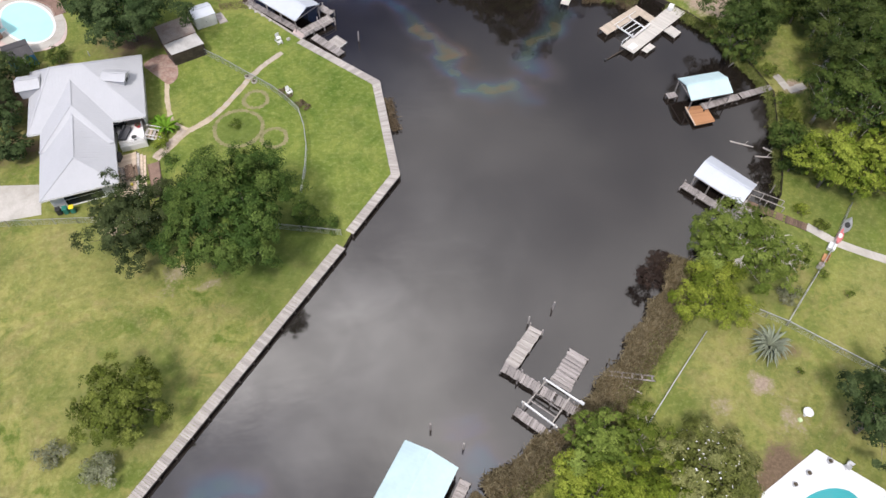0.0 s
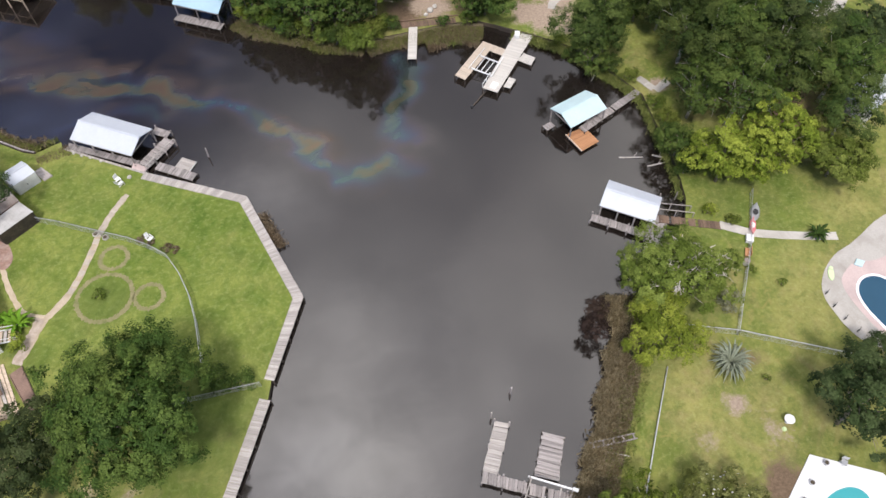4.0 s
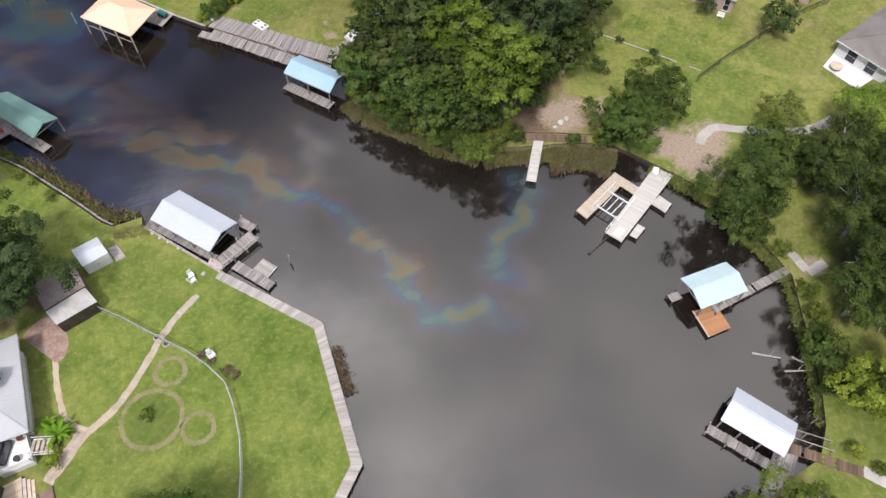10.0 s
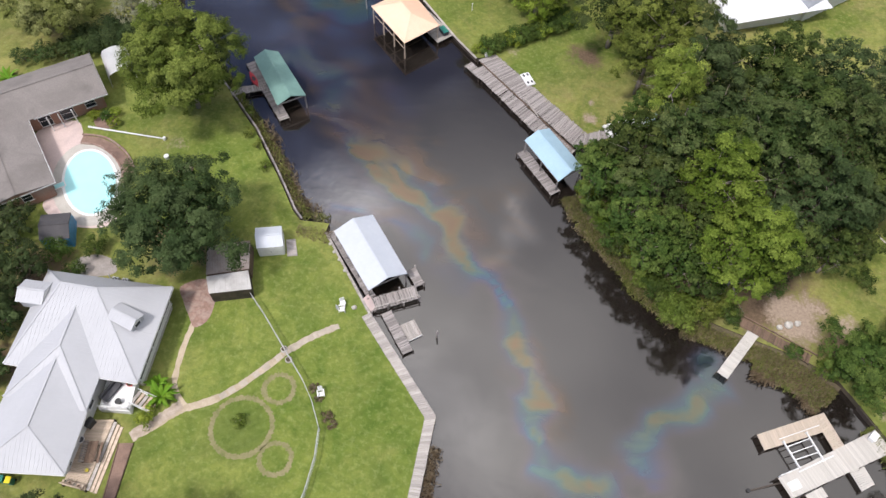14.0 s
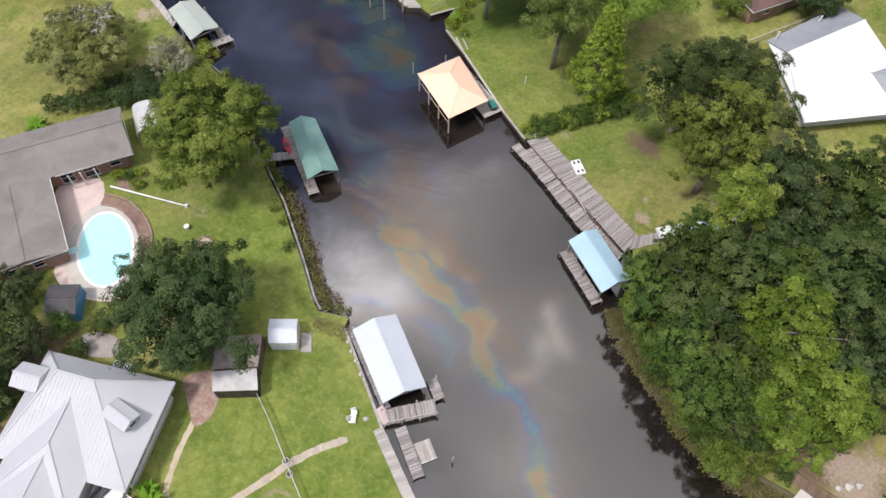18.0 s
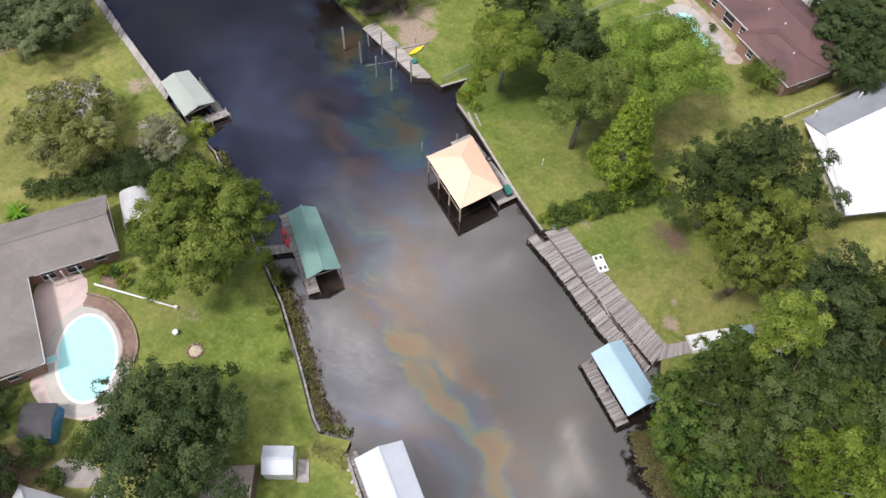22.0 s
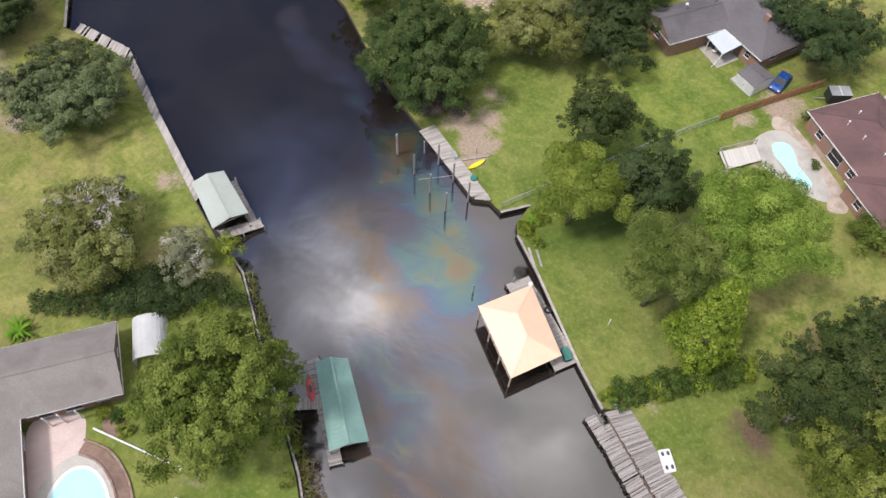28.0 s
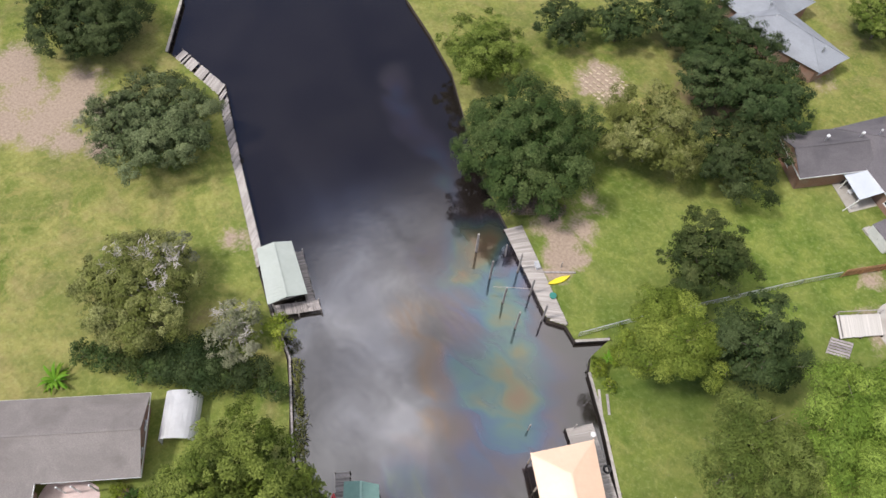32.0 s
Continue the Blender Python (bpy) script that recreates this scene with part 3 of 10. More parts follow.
    calm = noise_fac(n, l, pos, 0.05, 2, 0.5)
    sp = n.new("ShaderNodeMapping")
    sp.inputs["Rotation"].default_value, sp.inputs["Scale"].default_value = (0, 0, radians(-20)), (0.5, 2.2, 1)
    l.new(pos, sp.inputs["Vector"])
    streak = noise_fac(n, l, sp.outputs["Vector"], 0.8, 3, 0.5, 0.4)
    hgt = calc(n, l, "ADD", ripple, calc(n, l, "MULTIPLY", streak, remap(n, l, calm, 0.42, 0.64, 0.1, 0.85)))
    bp = n.new("ShaderNodeBump")
    bp.inputs["Strength"].default_value, bp.inputs["Distance"].default_value = 0.2, 0.03
    l.new(hgt, bp.inputs["Height"])
    l.new(bp.outputs["Normal"], b.inputs["Normal"])
    return m


WATER = water_mat()


def pool_mat(name, tone):
    m, n, l, b = node_mat(name)
    tc = n.new("ShaderNodeTexCoord")
    f = noise_fac(n, l, tc.outputs["Object"], 0.5, 3, 0.5)
    l.new(blend(n, l, f, tone, tuple(v * 0.86 for v in tone)), b.inputs["Base Color"])
    b.inputs["Roughness"].default_value, b.inputs["IOR"].default_value = 0.06, 1.33
    bp = n.new("ShaderNodeBump")
    bp.inputs["Strength"].default_value, bp.inputs["Distance"].default_value = 0.2, 0.02
    l.new(noise_fac(n, l, tc.outputs["Object"], 2.5, 2, 0.5), bp.inputs["Height"])
    l.new(bp.outputs["Normal"], b.inputs["Normal"])
    return m


POOL_CYAN = pool_mat("clear cyan pool water", (0.45, 0.83, 0.83))
POOL_TEAL = pool_mat("teal pool water", (0.06, 0.36, 0.38))
POOL_NAVY = pool_mat("dark blue pool cover", (0.02, 0.075, 0.13))

# ---------------------------------------------------------------- building helpers
WATER_Z = -0.7


def part(name, bm, material, parent=None, label="", at=None):
    """Links a bmesh, made in world metres, as one mesh under a thing (its origin is the thing's, or at)."""
    me = bpy.data.meshes.new(name)
    base = Vector(at) if at is not None else Vector((0, 0, 0))
    up = Vector((0, 0, 0))
    if parent is not None:
        up = Vector(parent["base"])
        base = up if at is None else base
    bmesh.ops.translate(bm, verts=bm.verts[:], vec=-base)
    bm.to_mesh(me)
    bm.free()
    if material:
        me.materials.append(material)
    ob = new(name, me)
    ob.parent = parent
    ob.location = base - up
    ob["base"] = tuple(base)
    if label:
        ob["label"] = label
    return ob


def thing(name, x, y, z, label, category, group="", kind=""):
    ob = new(name)
    ob.empty_display_size = 0.5
    ob.location = (x, y, z)
    ob["base"] = (x, y, z)
    return tagged(ob, label, category, group, kind)


def add_box(bm, c, size, ang=0.0, bevel=0.0, tilt=0.0):
    m = Matrix.LocRotScale(Vector(c), Euler((0, tilt, ang)), Vector(size))
    r = bmesh.ops.create_cube(bm, size=1, matrix=m)
    if bevel:
        es = {e for v in r["verts"] for e in v.link_edges}
        bmesh.ops.bevel(bm, geom=list(es), offset=bevel, segments=1, affect="EDGES")
    return bm


def box(c, size, ang=0.0, bevel=0.0, tilt=0.0):
    return add_box(bmesh.new(), c, size, ang, bevel, tilt)


def bar(a, b, w, h=None, bm=None):
    """A straight beam between two points."""
    bm = bm or bmesh.new()
    a, b = Vector(a), Vector(b)
    d = b - a
    q = d.to_track_quat("X", "Z")
    bmesh.ops.create_cube(bm, size=1, matrix=Matrix.LocRotScale((a + b) / 2, q, Vector((d.length, w, h or w))))
    return bm


def rod(a, b, r0, r1=None, seg=8, bm=None):
    bm = bm or bmesh.new()
    a, b = Vector(a), Vector(b)
    d = b - a
    m = Matrix.LocRotScale((a + b) / 2, d.to_track_quat("Z", "Y"), None)
    bmesh.ops.create_cone(bm, cap_ends=True, segments=seg, radius1=r0, radius2=r1 if r1 is not None else r0, depth=d.length, matrix=m)
    return bm


def slab(pts, z0, z1, bevel=0.0):
    bm = bmesh.new()
    f = bm.faces.new([bm.verts.new((x, y, z0)) for x, y in pts])
    r = bmesh.ops.extrude_face_region(bm, geom=[f])
    top = [g for g in r["geom"] if isinstance(g, bmesh.types.BMVert)]
    bmesh.ops.translate(bm, verts=top, vec=(0, 0, z1 - z0))
    bmesh.ops.recalc_face_normals(bm, faces=bm.faces[:])
    if bevel:
        es = [e for e in bm.edges if all(v in top for v in e.verts)]
        bmesh.ops.bevel(bm, geom=es, offset=bevel, segments=1, affect="EDGES")
    bmesh.ops.triangulate(bm, faces=[f for f in bm.faces if len(f.verts) > 4])
    return bm


def smooth_line(pts, n=6, closed=False):
    """Catmull-Rom through points in the plane."""
    out, k = [], len(pts)
    for i in range(k if closed else k - 1):
        p = [Vector(pts[(i + j) % k] if closed else pts[min(max(i + j, 0), k - 1)]) for j in (-1, 0, 1, 2)]
        for s in range(n):
            t = s / n
            out.append(tuple(0.5 * ((2 * p[1]) + (p[2] - p[0]) * t + (2 * p[0] - 5 * p[1] + 4 * p[2] - p[3]) * t * t + (3 * p[1] - p[0] - 3 * p[2] + p[3]) * t**3)))
    return out if closed else out + [tuple(pts[-1])]


def offset_line(pts, d):
    """The line moved to its left by d."""
    out = []
    for i, p in enumerate(pts):
        a, b = Vector(pts[max(i - 1, 0)]), Vector(pts[min(i + 1, len(pts) - 1)])
        u = (b - a).normalized()
        if 0 < i < len(pts) - 1:
            u1, u2 = (Vector(p) - a).normalized(), (b - Vector(p)).normalized()
            k = max(math.sqrt(max((1 + u1.dot(u2)) / 2, 0.2)), 0.4)
            u = (u1 + u2).normalized()
        else:
            k = 1
        out.append((p[0] - u.y * d / k, p[1] + u.x * d / k))
    return out


def ellipse(cx, cy, a, b, ang=0.0, n=36):
    c, s = math.cos(ang), math.sin(ang)
    return [(cx + a * math.cos(t) * c - b * math.sin(t) * s, cy + a * math.cos(t) * s + b * math.sin(t) * c) for t in (2 * math.pi * i / n for i in range(n))]


# ---------------------------------------------------------------- ground, banks and water
WEST_WALL_S = [(-46, -41), (-33.7, -24.1), (-13.4, 3.8)]
WEST_WALL_N = [(-12.4, 5.8), (-6.3, 14.4), (-8.3, 31.2), (-19.3, 40.5)]
WEST_WILD = [(-28.3, 49.2), (-28.4, 50.7), (-30.4, 50.3), (-32.0, 50.0), (-33.4, 51.0), (-35.8, 53.6), (-38.2, 56.1), (-40.2, 58.0), (-43.6, 61.5), (-48.6, 65.5), (-52, 68.6), (-56, 71.2), (-60.2, 74.9), (-63.6, 77.5), (-68.0, 79.6)]
WEST_WALL_F = [(-69.2, 79.9), (-75.1, 82.9), (-87.9, 90.0), (-100.8, 97.3), (-110.8, 97.4)]
WEST = [(-95, -110)] + WEST_WALL_S + WEST_WALL_N + WEST_WILD + WEST_WALL_F + [(-112.4, 97.2), (-119.8, 105.4), (-260, 190)]
EAST_WILD_S = [(-10, -42), (2.2, -28.6), (6.5, -25.8), (11.0, -23.4), (14.9, -20.6), (18.5, -16.4), (20.8, -14.0), (23.2, -11.4), (25.5, -8.7), (27.6, -5.0), (29.2, -1.6), (31.5, 1.4), (36.0, 3.6), (40.4, 5.0), (42.6, 8), (43.8, 11), (45.1, 15.2), (46.3, 20.7), (47.6, 25.8),
               (46.2, 31), (43.4, 38.4), (40.2, 42.6), (36, 46.9), (33.2, 49.6), (29.0, 50.9), (24.5, 51.4), (20.5, 51.9), (16, 52.6), (12, 54.8), (8.4, 57.6), (5.3, 60.2), (2.4, 62.6), (0.6, 65.4), (0.2, 68.6)]
EAST_WALL = [(-1.1, 75.3), (-16.8, 86.1), (-19.2, 84.6), (-23.5, 87.9), (-32.9, 96.2), (-37.6, 99.9), (-38.6, 101.6), (-38.3, 104.9), (-41.1, 101.9), (-43.1, 102.7), (-45.2, 101.8), (-57.2, 108.6)]
EAST = [(-70, -110)] + EAST_WILD_S + EAST_WALL + [(-62.3, 111.2), (-67.3, 114), (-73.6, 118.8), (-79.8, 123.3), (-87.7, 127), (-95.3, 130), (-230, 215)]


ground_bm = slab(WEST + [(-900, 650), (-1200, 100), (-900, -500), (-200, -700)], -3.0, 0.0)
east_bm = slab(list(reversed(EAST)) + [(60, -700), (900, -500), (1200, 200), (900, 900), (-150, 1000)], -3.0, 0.0)
tmp = bpy.data.meshes.new("bank")
east_bm.to_mesh(tmp)
east_bm.free()
ground_bm.from_mesh(tmp)
bpy.data.meshes.remove(tmp)
ground = tagged(part("ground", ground_bm, LAWN), "patchy green mown lawn with bare sandy spots", "lawn", kind="structure")
ground.data.materials.append(SOIL)
for f in ground.data.polygons:
    f.material_index = 0 if f.normal.z > 0.5 else 1


def water_sheet():
    """Flat water with the reach of oil film, scum and painted cloud shine stored at its points."""
    step, x0, x1, y0, y1 = 0.9, -135.0, 62.0, -55.0, 145.0
    nx, ny = int((x1 - x0) / step) + 1, int((y1 - y0) / step) + 1
    gx, gy = np.meshgrid(np.linspace(x0, x1, nx), np.linspace(y0, y1, ny))
    red, green, brown = (np.zeros_like(gx) for _ in range(3))

    def line(target, pts, width, amount):
        d2 = np.full_like(gx, 1e9)
        for (ax, ay), (bx, by) in zip(pts, pts[1:]):
            dx, dy = bx - ax, by - ay
            t = np.clip(((gx - ax) * dx + (gy - ay) * dy) / (dx * dx + dy * dy + 1e-9), 0, 1)
            d2 = np.minimum(d2, (gx - ax - t * dx) ** 2 + (gy - ay - t * dy) ** 2)
        np.maximum(target, amount * np.exp(-d2 / (2 * width**2)), out=target)

    # the film drifts in uneven tongues
    px0, py0 = gx.copy(), gy.copy()
    gx = gx + 0.9 * np.sin(py0 * 0.42 + 1.7 * np.sin(px0 * 0.23)) + 0.45 * np.sin(py0 * 1.1 + px0 * 0.6)
    gy = gy + 0.9 * np.sin(px0 * 0.38 + 1.5 * np.sin(py0 * 0.27 + 2.0)) + 0.45 * np.sin(px0 * 1.2 - py0 * 0.5)
    line(red, [(-30, 65), (-18.1, 57.5), (-12.5, 53.8), (-7.6, 50.4), (-4.2, 46.0), (-2.0, 42.0), (1.4, 37.4), (2.8, 33.0), (4.6, 31.4)], 1.25, 1.0)
    line(red, [(4.6, 31.4), (8.0, 30.0), (11.6, 29.6)], 1.6, 0.8)
    line(red, [(8.0, 27.6), (12.4, 26.7)], 1.8, 0.4)
    line(red, [(19.1, 46.9), (18.9, 42.4), (15.7, 38.6), (14.2, 35.4), (15.6, 31.6)], 1.7, 0.85)
    line(red, [(-40.6, 72.3), (-36.0, 69.4), (-32.8, 67.6), (-27.3, 63.9), (-21.7, 60.8), (-19.0, 57.1)], 1.2, 0.7)
    line(red, [(-28.7, 54.4), (-25.0, 54.4), (-19.4, 53.1), (-15.7, 51.0)], 0.8, 0.55)
    line(red, [(-38, 73), (-31, 66.4), (-22, 60), (-14, 55), (-5, 49)], 3.6, 0.34)
    line(red, [(-17.6, 60.0), (-15.0, 58.0), (-13.9, 55.4), (-11.0, 52.0)], 1.0, 0.8)
    line(red, [(-57.6, 104.0), (-50.9, 99.5), (-46.7, 93.5), (-42.6, 90.4), (-40.0, 87.5)], 3.9, 0.98)
    line(red, [(-50.4, 97.0), (-46.2, 93.6), (-44.0, 90.6)], 1.2, 0.98)
    line(red, [(-44.0, 78.5), (-40.4, 75.6), (-37.8, 72.4), (-36.6, 69.6)], 2.3, 0.72)
    line(red, [(-42.4, 97.6), (-38.2, 94.2), (-42.1, 94.1)], 2.4, 0.5)
    line(red, [(-60.6, 97.9), (-53.9, 94.7), (-48.2, 87.5), (-41.7, 84.0), (-38.1, 81.7), (-34.0, 78.0)], 1.7, 0.36)
    line(red, [(-86.8, 117.5), (-77.0, 112.1), (-69.0, 110.3), (-66.0, 108.1)], 1.4, 0.42)
    line(red, [(-31, 78), (-28, 74), (-25, 70)], 2.0, 0.35)
    line(red, [(-27, -24.5), (-24, -26)], 2.0, 0.5)
    line(red, [(2, -25), (-1, -20)], 2.0, 0.35)
    line(brown, [(-40, 69), (-29.8, 65.9), (-23.6, 62.5), (-15.4, 58.7), (-12.1, 54.8)], 2.6, 1.0)
    line(brown, [(-34, 74), (-28, 70), (-20, 64)], 2.4, 0.6)
    line(brown, [(-2.6, 44.0), (-0.4, 40.0), (2.6, 37.3), (3.6, 34.5)], 1.5, 1.0)
    line(brown, [(-57.7, 90.4), (-53.4, 89.8), (-49.9, 87.4), (-47.0, 84.6)], 1.9, 1.0)
    line(brown, [(-46, 80), (-41, 77), (-36, 76)], 2.0, 0.6)
    line(brown, [(-8.2, 61.2), (-6.0, 57.0), (-6.6, 52.0)], 1.3, 0.5)
    line(brown, [(-31, 50), (-20, 57), (-8, 63)], 1.6, 0.4)
    line(brown, [(8, 26), (12, 30), (14, 36)], 1.8, 0.35)
    line(green, [(-37.2, 60.0), (-33.5, 57.0), (-31.1, 54.6), (-28, 55.4)], 3.8, 0.85)
    line(green, [(-39.8, 63.2), (-34.7, 59.5)], 3.2, 0.62)
    line(green, [(-8.2, 61.2), (-6.7, 58.8), (-5.6, 55.5), (-6.4, 53.0)], 1.0, 0.4)
    # broad green tongues: soft cloud reflections painted onto the water
    line(green, [(-70.0, 95.0), (-66.0, 91.0), (-63.2, 82.4), (-60.0, 86.5), (-56.6, 84.2), (-53.5, 79.5), (-50.0, 80.3)], 5.0, 0.95)
    line(green, [(-52, 80), (-42, 79), (-32, 73), (-24, 79)], 4.6, 0.26)
    line(green, [(-10, -8), (-2, 4)], 10.0, 0.16)
    line(green, [(-24, -18), (-12, -6)], 7.0, 0.3)
    line(green, [(-12, 35), (-6, 30)], 5.0, 0.22)
    gx, gy = px0, py0
    verts = np.stack([gx.ravel(), gy.ravel(), np.full(gx.size, WATER_Z)], 1)
    i = np.arange(nx * ny).reshape(ny, nx)
    quads = np.stack([i[:-1, :-1], i[:-1, 1:], i[1:, 1:], i[1:, :-1]], -1).reshape(-1, 4)
    far = [(-1200, -700), (900, -700), (900, 900), (-1200, 900)]
    corners = [int(i[0, 0]), int(i[0, -1]), int(i[-1, -1]), int(i[-1, 0])]
    k = len(verts)
    verts = np.concatenate([verts, [(x, y, WATER_Z) for x, y in far]])
    ring = [(k, k + 1, corners[1], corners[0]), (k + 1, k + 2, corners[2], corners[1]), (k + 2, k + 3, corners[3], corners[2]), (k + 3, k, corners[0], corners[3])]
    me = bpy.data.meshes.new("water")
    me.from_pydata(verts.tolist(), [], quads.tolist() + ring)
    col = np.zeros((len(verts), 4), "f")
    col[: gx.size, 0], col[: gx.size, 1], col[: gx.size, 2], col[:, 3] = np.clip(red.ravel(), 0, 1.2), green.ravel(), brown.ravel(), 1
    me.attributes.new("film", "FLOAT_COLOR", "POINT").data.foreach_set("color", col.ravel())
    me.materials.append(WATER)
    return tagged(new("water", me), "dark canal water with rainbow oil film, grey scum and painted cloud shine", "water", kind="structure")


water_sheet()

# ---------------------------------------------------------------- roofs, walls and houses
SEAMS = {}


def seam_mesh(material):
    if material.name not in SEAMS:
        bm = box((0, 0, 0), (1, 1, 1))
        me = bpy.data.meshes.new("seam")
        bm.to_mesh(me)
        bm.free()
        me.materials.append(material)
        SEAMS[material.name] = me
    return SEAMS[material.name]


def slope(parent, pts, material, thick=0.1, rib=0.0, name="roof_slope", label=""):
    """One roof plane; its first two corners lie on the eave. rib: the spacing of raised seams running up it."""
    p = [Vector(q) for q in pts]
    e = (p[1] - p[0]).normalized()
    nrm = e.cross(p[2] - p[0]).normalized()
    if nrm.z < 0:
        nrm = -nrm
    up = nrm.cross(e).normalized()
    if up.z < 0:
        up = -up
    bm = bmesh.new()
    top = [bm.verts.new(q) for q in p]
    low = [bm.verts.new(q - nrm * thick) for q in p]
    bm.faces.new(top)
    bm.faces.new(low[::-1])
    k = len(p)
    for i in range(k):
        bm.faces.new((top[i], low[i], low[(i + 1) % k], top[(i + 1) % k]))
    bmesh.ops.recalc_face_normals(bm, faces=bm.faces[:])
    made = part(name, bm, material, parent, label)
    if rib:
        flat = [((q - p[0]).dot(e), (q - p[0]).dot(up)) for q in p]
        lo, hi = min(a for a, _ in flat), max(a for a, _ in flat)
        s = lo + rib * 0.5
        while s < hi:
            cuts = []
            for (a0, b0), (a1, b1) in zip(flat, flat[1:] + flat[:1]):
                if (a0 - s) * (a1 - s) < 0:
                    cuts.append(b0 + (b1 - b0) * (s - a0) / (a1 - a0))
            if len(cuts) >= 2 and max(cuts) - min(cuts) > 0.15:
                mid = p[0] + e * s + up * ((min(cuts) + max(cuts)) / 2) + nrm * 0.006
                ob = new("seam", seam_mesh(material))
                ob.parent = made
                ob.matrix_basis = Matrix.LocRotScale(mid - Vector(made["base"]), Matrix((up, e, nrm)).transposed().to_quaternion(), Vector((max(cuts) - min(cuts) - 0.04, 0.03, 0.018)))
            s += rib
    return made


def v3(q, z):
    return (q[0], q[1], z)


def mixp(a, b, t):
    return (a[0] + (b[0] - a[0]) * t, a[1] + (b[1] - a[1]) * t)


def roof(parent, q, ze, zr, material, rib=0.0, ends=("hip", "hip"), ridge=None, cap=None, gable_mat=None, other=None):
    """A roof over four corners a, b, c, d, its ridge running from the d-a side to the b-c side."""
    a, b, c, d = q
    m0, m1 = mixp(d, a, 0.5), mixp(b, c, 0.5)
    length = math.dist(m0, m1)
    half = math.dist(a, d) / 2
    r0, r1 = ridge or (mixp(m0, m1, min(half / length, 0.48) if ends[0] == "hip" else 0.0), mixp(m1, m0, min(half / length, 0.48) if ends[1] == "hip" else 0.0))
    slope(parent, [v3(a, ze), v3(b, ze), v3(r1, zr), v3(r0, zr)], material, rib=rib)
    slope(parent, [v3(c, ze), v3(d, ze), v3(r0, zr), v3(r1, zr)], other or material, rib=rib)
    for kind, x, y, r in ((ends[1], b, c, r1), (ends[0], d, a, r0)):
        if kind == "hip":
            slope(parent, [v3(x, ze), v3(y, ze), v3(r, zr)], material, rib=rib)
        elif gable_mat:
            inn = mixp(r0, r1, 0.5)
            x2, y2, r2 = (mixp(p, mixp(inn, p, 0.5), 0.04) for p in (x, y, r))
            bm = bmesh.new()
            bm.faces.new([bm.verts.new(v3(p, z)) for p, z in ((x2, ze - 0.02), (y2, ze - 0.02), (r2, zr - 0.12))])
            g = bmesh.ops.extrude_face_region(bm, geom=bm.faces[:])
            n = Vector((inn[0] - r[0], inn[1] - r[1], 0)).normalized() * 0.12
            bmesh.ops.translate(bm, verts=[v for v in g["geom"] if isinstance(v, bmesh.types.BMVert)], vec=n)
            bmesh.ops.recalc_face_normals(bm, faces=bm.faces[:])
            part("gable_wall", bm, gable_mat, parent)
    lift = Vector((0, 0, 0.035))
    if math.dist(r0, r1) > 0.3:
        part("ridge_cap", bar(Vector(v3(r0, zr)) + lift, Vector(v3(r1, zr)) + lift, 0.22, 0.05), cap or material, parent)
    for kind, x, y, r in ((ends[1], b, c, r1), (ends[0], d, a, r0)):
        if kind == "hip":
            for p in (x, y):
                part("hip_cap", bar(Vector(v3(p, ze)) + lift, Vector(v3(r, zr)) + lift, 0.18, 0.05), cap or material, parent)


def inset(q, d):
    cx, cy = sum(p[0] for p in q) / len(q), sum(p[1] for p in q) / len(q)
    out = []
    for p in q:
        v = Vector((cx - p[0], cy - p[1]))
        v.normalize()
        out.append((p[0] + v.x * d * 1.35, p[1] + v.y * d * 1.35))
    return out


